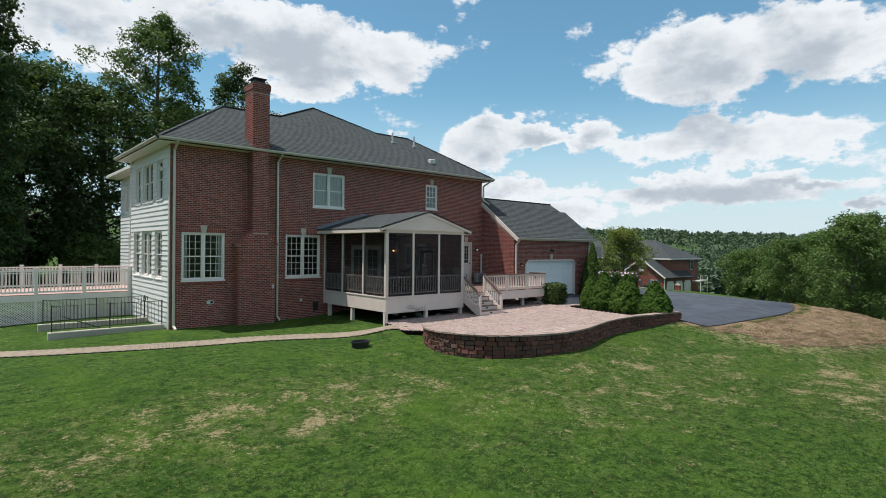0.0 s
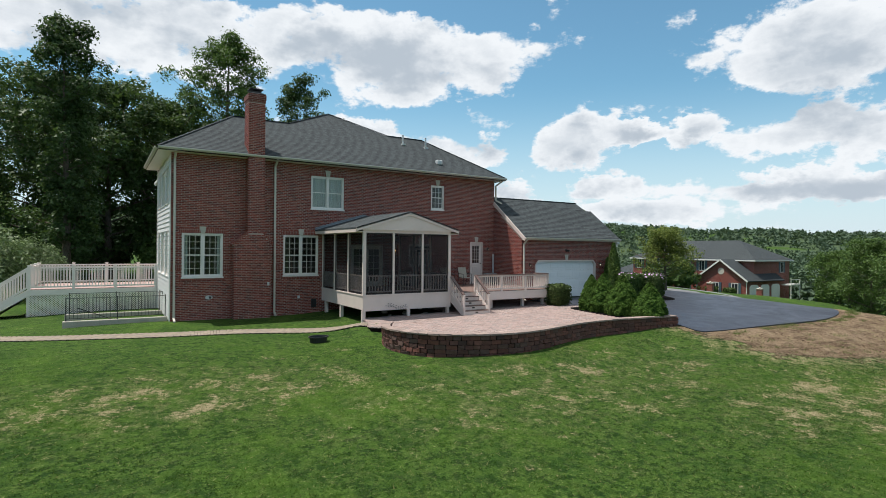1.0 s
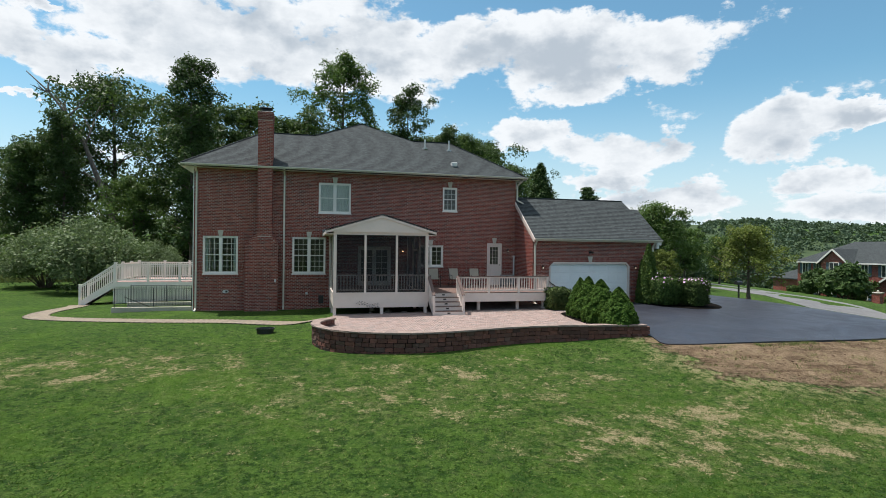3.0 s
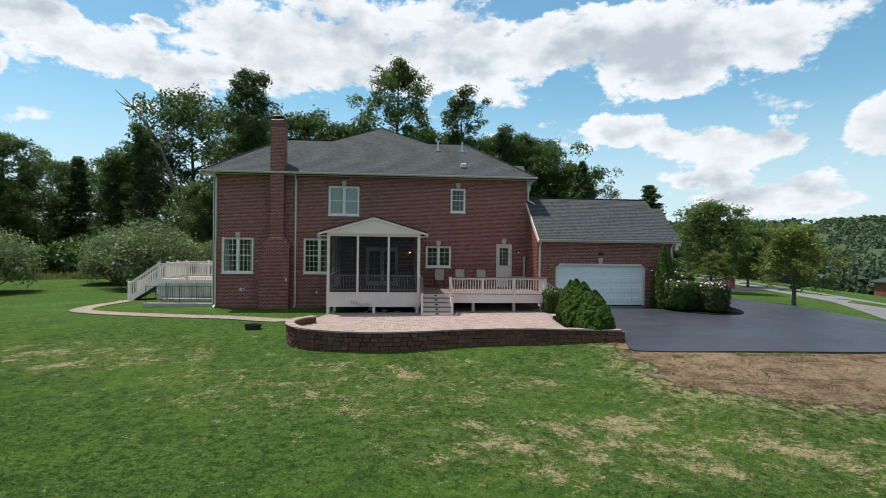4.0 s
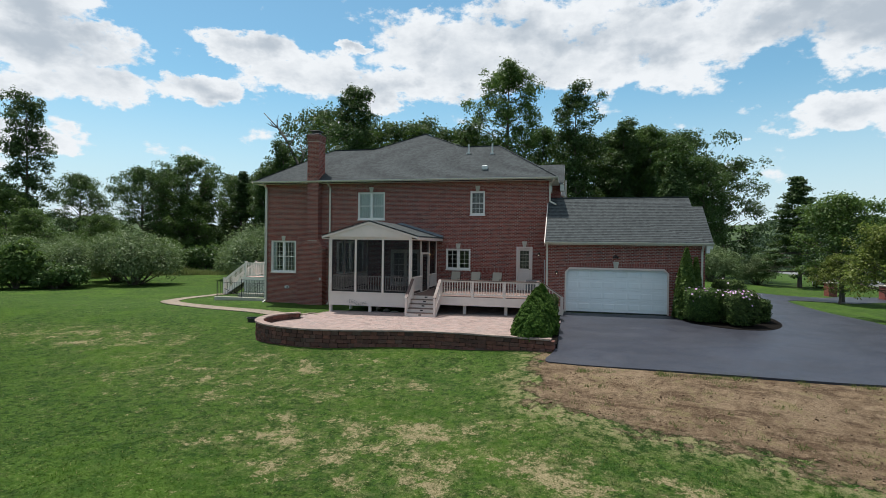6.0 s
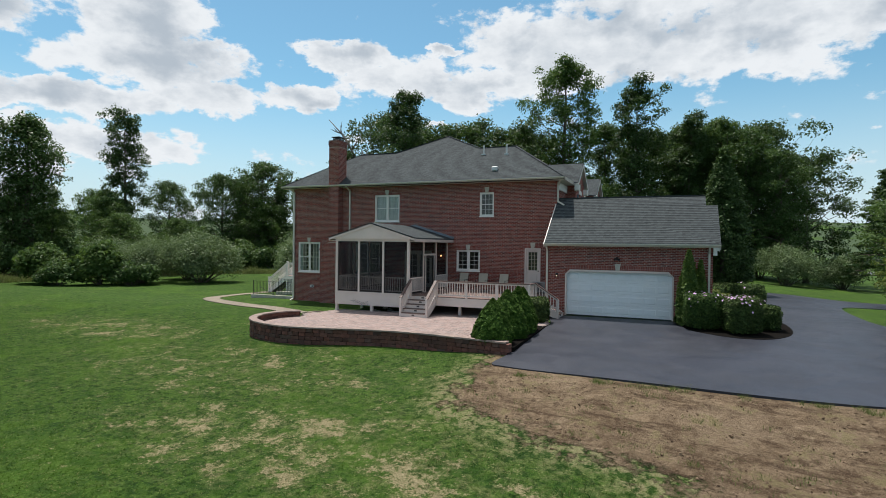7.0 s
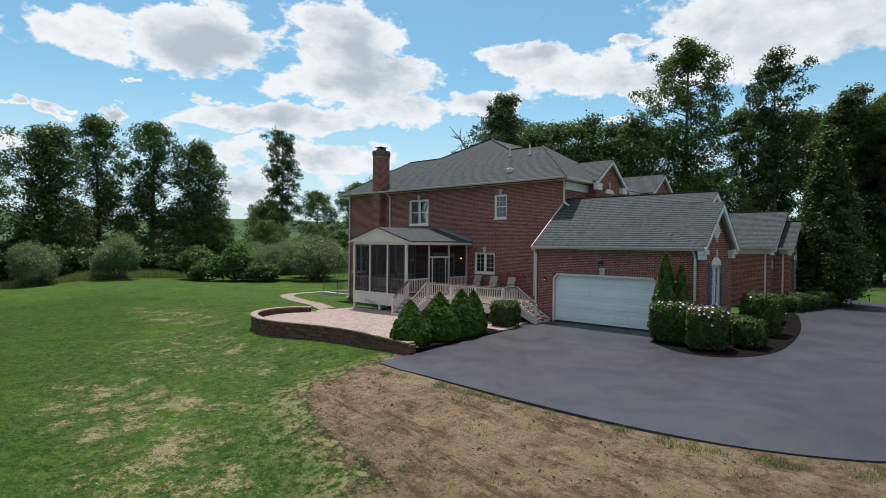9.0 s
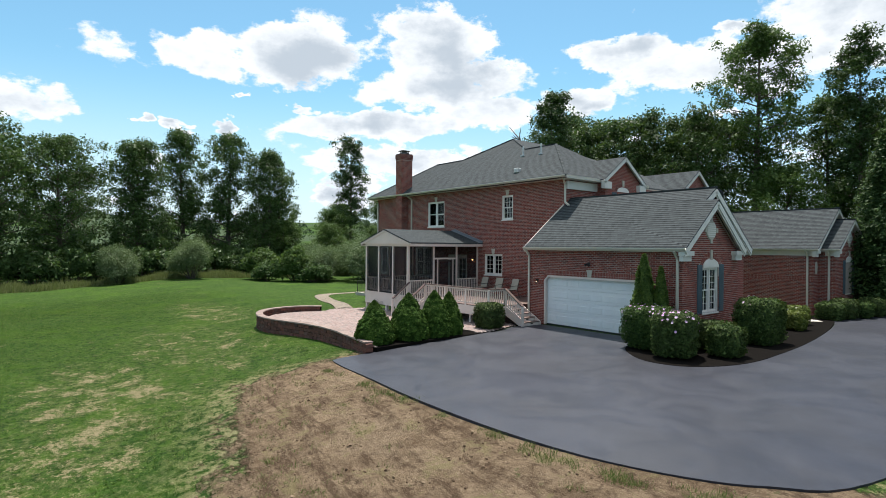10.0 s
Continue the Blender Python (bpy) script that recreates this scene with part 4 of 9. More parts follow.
def chimney():
    bm = bmesh.new()
    prism(bm, [(2.52, -0.75), (4.14, -0.75), (4.14, 2.95), (3.83, 3.45), (3.83, 9.55), (3.11, 9.55), (3.11, 3.45), (2.52, 2.95)], "y", -0.5, 0.02)
    ch = part("chimney", bm, M_MORTAR, house, "tall brick chimney with stepped shoulders")
    part("chimney_crown", boxes((3.09, 3.85, -0.52, 0.40, 9.42, 9.55), (3.07, 3.87, -0.54, 0.42, 9.55, 9.80), bevel=0.01), bricks("sooty brick", False, 0.5), ch)
    part("chimney_back", boxes((3.11, 3.83, 0.02, 0.38, 6.9, 9.55)), M_MORTAR, ch)
    part("mortar_wash", boxes((3.09, 3.85, -0.52, 0.40, 9.80, 9.86), bevel=0.02), M_IRON, ch)
    cap = boxes((3.17, 3.77, -0.38, 0.26, 10.06, 10.10), (3.24, 3.70, -0.3, 0.18, 9.86, 9.99), bevel=0.01)
    for x in (3.27, 3.67):
        for y in (-0.27, 0.15):
            box(cap, x - 0.015, x + 0.015, y - 0.015, y + 0.015, 9.9, 10.07)
    part("chimney_cap", cap, M_BLACK, ch, "black metal chimney cap")
    for a, b in (((2.46, 2.93), (3.13, 3.50)), ((4.20, 2.93), (3.81, 3.50))):
        bm = bmesh.new()
        beam(bm, (a[0] - 0.02 * (1 if a[0] < 3 else -1), -0.25, a[1]), (b[0], -0.25, b[1] - 0.02), 0.53, 0.09)
        part("shoulder", bm, M_SOLDIER, ch)


chimney()

# left side: clapboard over the family room, a recessed part farther on
SIDE_WIN = [(0.95, 1.85, 4.75, 6.4), (2.45, 4.1, 4.75, 6.45), (4.6, 5.45, 4.75, 6.4), (1.05, 2.1, 1.5, 3.48), (2.6, 4.3, 1.5, 3.48), (4.72, 5.8, 1.5, 3.48)]
wall("wall_left", "x", 0.03, 0.25, 0.28, 6.45, -0.75, 6.95, SIDE_WIN, M_SIDING)
SIDE_WIN2 = [(9.6, 10.3, 4.75, 6.3), (10.8, 12.0, 4.75, 6.3), (12.5, 13.2, 4.75, 6.3), (9.8, 10.5, 1.5, 3.48), (11.0, 12.2, 1.2, 3.48)]
wall("wall_left_recess", "x", 1.13, 0.25, 6.45, 14.3, -0.75, 6.95, SIDE_WIN2, M_SIDING)
part("wall_return", boxes((0.03, 1.13, 6.2, 6.45, -0.75, 6.95)), M_SIDING, house)
for q in SIDE_WIN:
    window(*q, axis="x", at=0.0, out=-1, units=2 if q[1] - q[0] > 1.2 else 1, cols=2, rows=1 if q[2] > 4 else 3)
for q in SIDE_WIN2:
    window(*q, axis="x", at=1.1, out=-1, units=2 if q[1] - q[0] > 1.1 else 1, cols=2, rows=1)


def clapboards(x, y0, y1, z0, z1, holes, step):
    z = z0
    while z < z1 - 0.02:
        top = min(z + step, z1)
        cuts = sorted((h[0], h[1]) for h in holes if h[2] - 0.04 < z + step / 2 < h[3])
        a = y0
        for h0, h1 in cuts + [(y1, y1)]:
            if h0 - a > 0.02:
                bm = bmesh.new()
                prism(bm, [(x - 0.032, z), (x - 0.032, z + 0.012), (x - 0.006, top + 0.01), (x + 0.024, top + 0.01), (x + 0.024, z)], "y", a, h0)
                part("clapboard", bm, M_SIDING, siding)
            a = h1
        z += step


siding = new("siding")
siding.parent = house
clapboards(0.0, 0.1, 6.5, -0.6, 6.75, SIDE_WIN, 0.205)
clapboards(1.1, 6.5, 14.3, -0.6, 6.75, SIDE_WIN2, 0.205)
part("corner_board", boxes((-0.045, -0.002, 0.012, 0.115, -0.62, 6.8)), M_TRIM, house)
part("corner_board", boxes((-0.045, 0.05, 6.44, 6.54, -0.62, 6.8)), M_TRIM, house)


# roofs ------------------------------------------------------------------
def hip(x0, x1, y0, y1, z, sx, sy, mat, name, parent, drop=0.0, thick=0.16):
    """A hip roof over a rectangle: slope sx on the ends, sy on the long sides."""
    half = (y1 - y0) / 2
    rise = half * sy
    inset = rise / sx
    if inset * 2 > (x1 - x0):
        inset = (x1 - x0) / 2
        rise = inset * sx
        half = rise / sy
    A, B, C, D = (x0, y0, z), (x1, y0, z), (x1, y1, z), (x0, y1, z)
    if half * 2 < (y1 - y0) - 1e-6:
        E = (x0 + inset, y0 + half, z + rise)
        F = (x0 + inset, y1 - half, z + rise)
        planes = [(A, B, E), (B, C, F, E), (C, D, F), (D, A, E, F)]
    else:
        E, F = (x0 + inset, y0 + half, z + rise), (x1 - inset, y0 + half, z + rise)
        planes = [(A, B, F, E), (B, C, F), (C, D, E, F), (D, A, E)]
    bm = bmesh.new()
    for pl in planes:
        slab(bm, [(p[0], p[1], p[2] - drop) for p in pl], thick)
    return part(name, bm, mat, parent)


roof = part("roof", boxes((0.5, 17.0, 0.5, 13.5, 6.96, 7.0)), M_TRIM, house, "grey asphalt shingle hip roof")
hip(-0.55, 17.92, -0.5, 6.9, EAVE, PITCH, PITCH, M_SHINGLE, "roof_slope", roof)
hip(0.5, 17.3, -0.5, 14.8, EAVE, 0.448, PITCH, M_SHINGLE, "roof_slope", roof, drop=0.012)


def ridge_caps(p, q, parent, w=0.15):
    p, q = Vector(p), Vector(q)
    n = max(1, int((q - p).length / 0.25))
    bm = bmesh.new()
    for i in range(n):
        a, b = p.lerp(q, i / n), p.lerp(q, (i + 1.12) / n)
        beam(bm, a + Vector((0, 0, 0.014 + 0.008 * (i % 2))), b + Vector((0, 0, 0.01)), w, 0.02)
    part("ridge_cap", bm, M_SHINGLE, parent)


ridge_caps((3.1, 3.2, 9.49), (6.0, 3.2, 9.49), roof)
ridge_caps((11.9, 3.2, 9.49), (14.2, 3.2, 9.49), roof)
ridge_caps((17.9, -0.5, 7.05), (14.2, 3.2, 9.49), roof)
ridge_caps((-0.55, -0.5, 7.05), (3.1, 3.2, 9.49), roof)
ridge_caps((8.9, 5.2, 10.81), (11.9, 3.2, 9.49), roof)
ridge_caps((8.9, 5.2, 10.81), (5.95, 3.2, 9.49), roof)


def eaves(x0, x1, y0, y1, z, parent, back=True):
    """Soffit, fascia and gutter round a roof's edge."""
    part("soffit", boxes((x0 + 0.02, x1 - 0.02, y0 + 0.02, y0 + 0.52, z - 0.168, z - 0.138), (x0 + 0.02, x0 + 0.58, y0 + 0.52, y1, z - 0.168, z - 0.138), (x1 - 0.5, x1 - 0.02, y0 + 0.52, y1, z - 0.168, z - 0.138)), M_TRIM, parent)
    part("fascia", boxes((x0, x1, y0, y0 + 0.025, z - 0.165, z - 0.02), (x0, x0 + 0.025, y0, y1, z - 0.165, z - 0.02), (x1 - 0.02, x1 + 0.006, y0, y1, z - 0.165, z - 0.01)), M_GUTTER, parent)
    g = bmesh.new()
    prism(g, [(y0 - 0.005, z - 0.122), (y0 - 0.075, z - 0.122), (y0 - 0.125, z - 0.06), (y0 - 0.125, z - 0.02), (y0 - 0.115, z - 0.02), (y0 - 0.07, z - 0.108), (y0 - 0.005, z - 0.108)], "x", x0, x1)
    part("gutter", g, M_GUTTER, parent)
    g = bmesh.new()
    prism(g, [(x0 - 0.005, z - 0.122), (x0 - 0.075, z - 0.122), (x0 - 0.125, z - 0.06), (x0 - 0.125, z - 0.02), (x0 - 0.115, z - 0.02), (x0 - 0.07, z - 0.108), (x0 - 0.005, z - 0.108)], "y", y0, y1)
    part("gutter", g, M_GUTTER, parent)


eaves(-0.55, 17.92, -0.5, 6.9, EAVE, roof)
part("soffit", boxes((0.45, 1.13, 6.9, 14.8, EAVE - 0.2, EAVE - 0.165), (0.40, 0.5, 6.9, 14.8, EAVE - 0.17, EAVE - 0.02)), M_TRIM, roof)


def downspout(pts, parent=house):
    bm = bmesh.new()
    for a, b in zip(pts, pts[1:]):
        beam(bm, a, b, 0.085, 0.07)
    part("downspout", bm, M_GUTTER, parent, "cream square downspout")


downspout([(0.13, -0.55, 6.9), (0.13, -0.08, 6.65), (0.13, -0.08, -0.3), (0.13, -0.4, -0.42)])
downspout([(4.42, -0.55, 6.9), (4.42, -0.08, 6.65), (4.42, -0.08, -0.25), (4.42, -0.35, -0.38)])
downspout([(17.72, -0.5, 6.9), (17.5, -0.06, 6.6), (17.5, -0.06, 5.75), (17.85, -0.2, 5.55)])

# vents through the rear slope
for x, y, h, wd in ((12.45, 2.33, 0.55, 0.05), (13.93, 2.23, 0.6, 0.05)):
    z = EAVE + PITCH * (y + 0.5)
    bm = bmesh.new()
    tube(bm, [(x, y, z - 0.1), (x, y, z + h)], wd, sides=10)
    box(bm, x - 0.12, x + 0.12, y - 0.13, y + 0.13, z - 0.06, z + 0.03)
    tagged(part("vent_pipe", bm, M_PVC, house), "pale grey plumbing vent pipe")
bm = boxes((13.62, 13.95, 0.28, 0.58, 7.6, 7.86), bevel=0.03)
part("roof_vent", bm, M_PVC, house, "small metal roof vent hood")


# gables on the right side of the upper storey
def upper_gable(y):
    x0, z0, half, rise = 17.42, 7.02, 1.95, 1.36
    bm = bmesh.new()
    prism(bm, [(y - 1.6, 5.0), (y + 1.6, 5.0), (y + 1.6, 7.1), (y, 8.22), (y - 1.6, 7.1)], "x", x0 - 0.1, x0 + 0.560)
    gb = part("gable_wall", bm, M_BRICK, house)
    bm = bmesh.new()
    for s in (-1, 1):
        slab(bm, [(x0 + 0.780, y + s * half, z0), (x0 + 0.780, y, z0 + rise), (x0 - 3.2, y, z0 + rise), (x0 - 3.2, y + s * half, z0)], 0.05)
    part("gable_roof", bm, M_SHINGLE, gb)
    for s in (-1, 1):
        bm = bmesh.new()
        beam(bm, (x0 + 0.760, y + s * (half + 0.0), z0 - 0.14), (x0 + 0.760, y, z0 + rise - 0.14), 0.04, 0.19)
        part("rake_board", bm, M_TRIM, gb)
        part("cornice_return", boxes((x0 + 0.560, x0 + 0.780, y + s * half - 0.32 * s - 0.3, y + s * half - 0.32 * s + 0.3, z0 - 0.46, z0 - 0.1)), M_TRIM, gb)
        bm = bmesh.new()
        slab(bm, [(x0 + 0.540, y + s * half, z0 - 0.06), (x0 + 0.770, y + s * half, z0 - 0.06), (x0 + 0.770, y, z0 + rise - 0.06), (x0 + 0.540, y, z0 + rise - 0.06)], 0.02)
        part("soffit", bm, M_TRIM, gb)
    part("cornice", boxes((x0 + 0.005, x0 + 0.10, max(0.0, y - 4.1), y - 1.62, 6.42, 6.82)), M_TRIM, gb)
    n = 12
    bm = bmesh.new()
    prism(bm, [(y + 0.55 * math.cos(math.pi * k / n), 6.47 + 0.26 * math.sin(math.pi * k / n)) for k in range(n + 1)], "x", x0 + 0.530, x0 + 0.600)
    part("arch_panel", bm, M_VINYL, gb, "white arched head panel")
    bm = bmesh.new()
    for k in range(n):
        a0, a1 = math.pi * k / n, math.pi * (k + 0.9) / n
        prism(bm, [(y + (0.55 + r) * math.cos(a), 6.47 + (0.27 + r) * math.sin(a)) for r, a in ((0.02, a0), (0.2, a0), (0.2, a1), (0.02, a1))], "x", x0 + 0.540, x0 + 0.575)
    part("brick_arch", bm, M_SOLDIER, gb)
    window(y - 0.55, y + 0.55, 4.92, 6.47, axis="x", at=x0 + 0.560, out=1, units=1, cols=3, rows=2, sill=False)
    for s in (-1, 1):
        part("shutter", boxes((x0 + 0.560, x0 + 0.600, y + s * 0.8 - 0.2, y + s * 0.8 + 0.2, 4.95, 6.42)), M_SHUTTER, gb)
    part("keystone", boxes((x0 + 0.560, x0 + 0.610, y - 0.09, y + 0.09, 6.78, 7.1)), M_STONE, gb)


upper_gable(4.2)
upper_gable(12.3)


# ---- garage wing and its twin beyond the court ----
def arched_window(y, z0, z1, x, parent, w=1.3):
    win = window(y - w / 2, y + w / 2, z0, z1, axis="x", at=x - 0.02, out=1, units=2, cols=2, rows=3, parent=parent)
    bm = bmesh.new()
    n = 12
    pts = [(y + w / 2 * math.cos(math.pi * k / n), z1 + 0.34 * math.sin(math.pi * k / n)) for k in range(n + 1)]
    prism(bm, pts, "x", x - 0.05, x + 0.035)
    part("arch_panel", bm, M_VINYL, win, "white arched head panel")
    bm = bmesh.new()
    for k in range(n):
        a0, a1 = math.pi * k / n, math.pi * (k + 0.9) / n
        prism(bm, [(y + (w / 2 + r) * math.cos(a), z1 + (0.36 + r) * math.sin(a)) for r, a in ((0.02, a0), (0.22, a0), (0.22, a1), (0.02, a1))], "x", x - 0.02, x + 0.014)
    part("brick_arch", bm, M_SOLDIER, win)
    part("keystone", boxes((x, x + 0.05, y - 0.08, y + 0.08, z1 + 0.3, z1 + 0.68)), M_STONE, win)
    for s in (-1, 1):
        c = y + s * (w / 2 + 0.24)
        sh = boxes((x + 0.004, x + 0.03, c - 0.19, c + 0.19, z0, z1 + 0.12), bevel=0.006)
        for k in range(22):
            zz = z0 + 0.1 + k * (z1 - z0 - 0.1) / 22
            if abs(k - 11) > 0.5:
                box(sh, x + 0.028, x + 0.042, c - 0.15, c + 0.15, zz, zz + 0.05)
        part("shutter", sh, M_SHUTTER, win, "blue-grey louvred shutter")
    return win


def oval_vent(y, z, x, parent):
    bm = bmesh.new()
    n = 20
    prism(bm, [(y + 0.40 * math.cos(2 * math.pi * k / n), z + 0.37 * math.sin(2 * math.pi * k / n)) for k in range(n)], "x", x - 0.03, x + 0.03)
    v = part("oval_vent", bm, M_STONE, parent, "cream oval louvred gable vent")
    sl = bmesh.new()
    for k in range(-3, 4):
        zz = z + k * 0.08
        h = 0.33 * math.sqrt(max(0.0, 1 - (k * 0.08 / 0.36) ** 2))
        if h > 0.03:
            box(sl, x + 0.028, x + 0.045, y - h, y + h, zz - 0.02, zz + 0.03)
    part("slat", sl, M_TRIM, v)
    for dy, dz in ((0, 0.42), (0, -0.42), (0.46, 0), (-0.46, 0)):
        part("keystone", boxes((x, x + 0.045, y + dy - 0.07, y + dy + 0.07, z + dz - 0.09, z + dz + 0.09)), M_STONE, v)


def wing(name, label):
    """The garage wing: rear eave, high gable end and a lower stepped-out gable."""
    S = 0.756
    x0, x1, xs = 17.42, 24.32, 24.88
    ye, yr, zr, ze = -2.90, 0.50, 5.97, 3.52
    y2 = 2 * yr - ye
    lowr = -0.42
    wg = new(name)
    wg["label"] = label
    wg.parent = house

    def add(pname, bm, mat):
        return part(pname, bm, mat, wg)
    # walls
    wall("wall", "y", -2.6, 0.28, x0, xs, -0.35, 3.42, [(18.40, 23.30, -0.35, 2.22)], M_MORTAR, wg)
    wall("wall", "x", xs, -0.28, -2.32, 2.0, -0.35, 3.42, [(-1.07, 0.23, 1.0, 2.75)], M_MORTAR, wg)
    add("wall", boxes((x1 - 0.28, x1, 2.0, 3.62, -0.35, 3.42)), M_BRICK)
    add("wall", boxes((x0, x1, 3.62, 3.9, -0.35, 3.42)), M_BRICK)
    add("return_wall", boxes((x1 - 0.28, xs - 0.003, 1.72, 1.997, -0.35, 3.6)), M_BRICK)
    bm = bmesh.new()
    prism(bm, [(-2.6, 3.42), (2.0, 3.42), (2.0, 3.46), (lowr, 5.23), (-2.6, 3.58)], "x", xs - 0.26, xs)
    add("gable_wall", bm, M_MORTAR)
    bm = bmesh.new()
    prism(bm, [(-2.4, 3.42), (3.9, 3.42), (yr, 5.81), (-2.4, 3.72)], "x", x1 - 0.26, x1)
    add("gable_wall", bm, M_BRICK)
    # roof planes
    bm = bmesh.new()
    zl = ze + S * (lowr - ye)
    slab(bm, [(x0, ye, ze), (xs + 0.3, ye, ze), (xs + 0.3, lowr, zl), (x1 + 0.36, lowr, zl), (x1 + 0.36, yr, zr), (x0, yr, zr)], 0.05)
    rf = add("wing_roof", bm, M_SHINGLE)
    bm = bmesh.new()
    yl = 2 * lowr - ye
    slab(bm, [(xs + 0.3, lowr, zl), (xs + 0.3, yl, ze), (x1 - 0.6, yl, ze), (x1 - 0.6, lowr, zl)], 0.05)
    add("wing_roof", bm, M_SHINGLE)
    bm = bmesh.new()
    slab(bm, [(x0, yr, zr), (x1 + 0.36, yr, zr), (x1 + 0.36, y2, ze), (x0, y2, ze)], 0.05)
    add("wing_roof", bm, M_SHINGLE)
    # rakes, returns, fascia and gutter
    for xx, yc, zc, yb in ((xs + 0.31, lowr, zl, ye), (xs + 0.31, lowr, zl, yl), (x1 + 0.37, yr, zr, lowr), (x1 + 0.37, yr, zr, y2)):
        zb = ze if yb != lowr else zl
        bm = bmesh.new()
        beam(bm, (xx - 0.035, yb, zb - 0.165), (xx - 0.035, yc, zc - 0.165), 0.045, 0.22)
        add("rake_board", bm, M_TRIM)
        bm = bmesh.new()
        beam(bm, (xx - 0.065, yb, zb - 0.31), (xx - 0.065, yc, zc - 0.31), 0.03, 0.1)
        add("rake_moulding", bm, M_TRIM)
    for a, b in ((ye + 0.005, ye + 0.72), (yl - 0.72, yl - 0.005)):
        add("cornice_return", boxes((xs + 0.004, xs + 0.24, a, b, ze - 0.30, ze - 0.13), (xs + 0.004, xs + 0.16, a + 0.06, b - 0.06, ze - 0.50, ze - 0.30)), M_TRIM)
    add("soffit", boxes((x0, xs + 0.28, ye + 0.026, -2.6, ze - 0.17, ze - 0.135)), M_TRIM)
    for s, yb in ((-1, ye), (1, yl)):
        sf = bmesh.new()
        slab(sf, [(xs, yb, ze - 0.06), (xs + 0.27, yb, ze - 0.06), (xs + 0.27, lowr, zl - 0.06), (xs, lowr, zl - 0.06)], 0.02)
        add("soffit", sf, M_TRIM)
    add("fascia", boxes((x0, xs + 0.28, ye, ye + 0.025, ze - 0.155, ze - 0.02)), M_GUTTER)
    g = bmesh.new()
    prism(g, [(ye - 0.005, ze - 0.125), (ye - 0.075, ze - 0.125), (ye - 0.125, ze - 0.06), (ye - 0.125, ze - 0.02), (ye - 0.115, ze - 0.02), (ye - 0.07, ze - 0.11), (ye - 0.005, ze - 0.11)], "x", x0, xs + 0.3)
    add("gutter", g, M_GUTTER)
    ridge = bmesh.new()
    for i in range(28):
        a = x0 + (x1 + 0.34 - x0) * i / 28
        box(ridge, a, a + 0.28, yr - 0.09, yr + 0.09, zr - 0.02, zr + 0.012 + 0.008 * (i % 2))
    add("ridge_vent", ridge, M_SHINGLE)
    for xx in (x0 + 0.1, xs - 0.14):
        d = bmesh.new()
        for a, b in zip([(xx, -2.95, 3.38), (xx, -2.68, 3.1), (xx, -2.68, 0.05)], [(xx, -2.68, 3.1), (xx, -2.68, 0.05), (xx, -2.9, -0.05)]):
            beam(d, a, b, 0.085, 0.07)
        add("downspout", d, M_GUTTER)
    for q in ((x0, 18.28, -2.612, -2.55, 1.78, 1.99), (23.42, xs + 0.012, -2.612, -2.55, 1.78, 1.99), (xs - 0.05, xs + 0.012, -2.55, -1.6, 1.78, 1.99), (xs - 0.05, xs + 0.012, 0.75, 2.0, 1.78, 1.99)):
        add("soldier_band", boxes(q), M_SOLDIER)
    return wg


garage = wing("garage_wing", "attached brick garage with stepped gable roof")
arched_window(-0.42, 1.0, 2.75, 24.88, garage)
oval_vent(-0.42, 4.2, 24.88, garage)
lintel(18.55, 23.15, 2.23, at=-2.6, parent=garage)
part("side_wall", boxes((17.42, 17.70, -2.32, 0.0, -0.4, 3.42)), M_MORTAR, garage)
bm = bmesh.new()
prism(bm, [(-2.6, 3.42), (0.05, 3.42), (0.05, 5.45)], "x", 17.42, 17.68)
part("side_wall", bm, M_MORTAR, garage)
bm = bmesh.new()
beam(bm, (17.395, -2.92, 3.36), (17.395, 0.0, 5.56), 0.04, 0.2)
part("rake_board", bm, M_CREAM, garage)
part("inner_wall", boxes((17.8, 24.0, 3.0, 3.1, 0.0, 3.4), (17.8, 24.5, -2.3, 3.5, 3.3, 3.36)), M_INSIDE, garage)


def garage_door():
    d = new("garage_door")
    d.parent = garage
    d["label"] = "white panelled sectional double garage door"
    x0, x1, y, n = 18.40, 23.30, -2.47, 4
    for i in range(n):
        z0 = 0.03 + i * 0.535
        bm = boxes((x0, x1, y, y + 0.05, z0, z0 + 0.53), bevel=0.006)
        for k in range(8):
            a = x0 + 0.12 + k * 0.588
            box(bm, a, a + 0.50, y - 0.012, y + 0.01, z0 + 0.13, z0 + 0.40, bevel=0.011)
        part("door_section", bm, M_DOORWHITE, d)
    tr = boxes((x0, x0 + 0.07, -2.63, -2.45, 0, 2.22), (x1 - 0.07, x1, -2.63, -2.45, 0, 2.22), (x0 + 0.07, x1 - 0.07, -2.63, -2.45, 2.14, 2.22))
    for s, xx in ((1, x0), (-1, x1)):
        prism(tr, [(xx, 1.9), (xx + s * 0.30, 2.22), (xx, 2.22)], "y", -2.635, -2.46)
    part("door_frame", tr, M_CREAM, d)
    # brick corner over the clipped head
    for s, xx in ((1, x0), (-1, x1)):
        bm = bmesh.new()
        prism(bm, [(xx - s * 0.02, 1.98), (xx + s * 0.24, 2.25), (xx - s * 0.02, 2.25)], "y", -2.645, -2.5)
        part("brick_corner", bm, M_SOLDIER, d)
    part("door_seal", boxes((x0, x1, -2.52, -2.42, -0.02, 0.03)), M_BLACK, d)


garage_door()

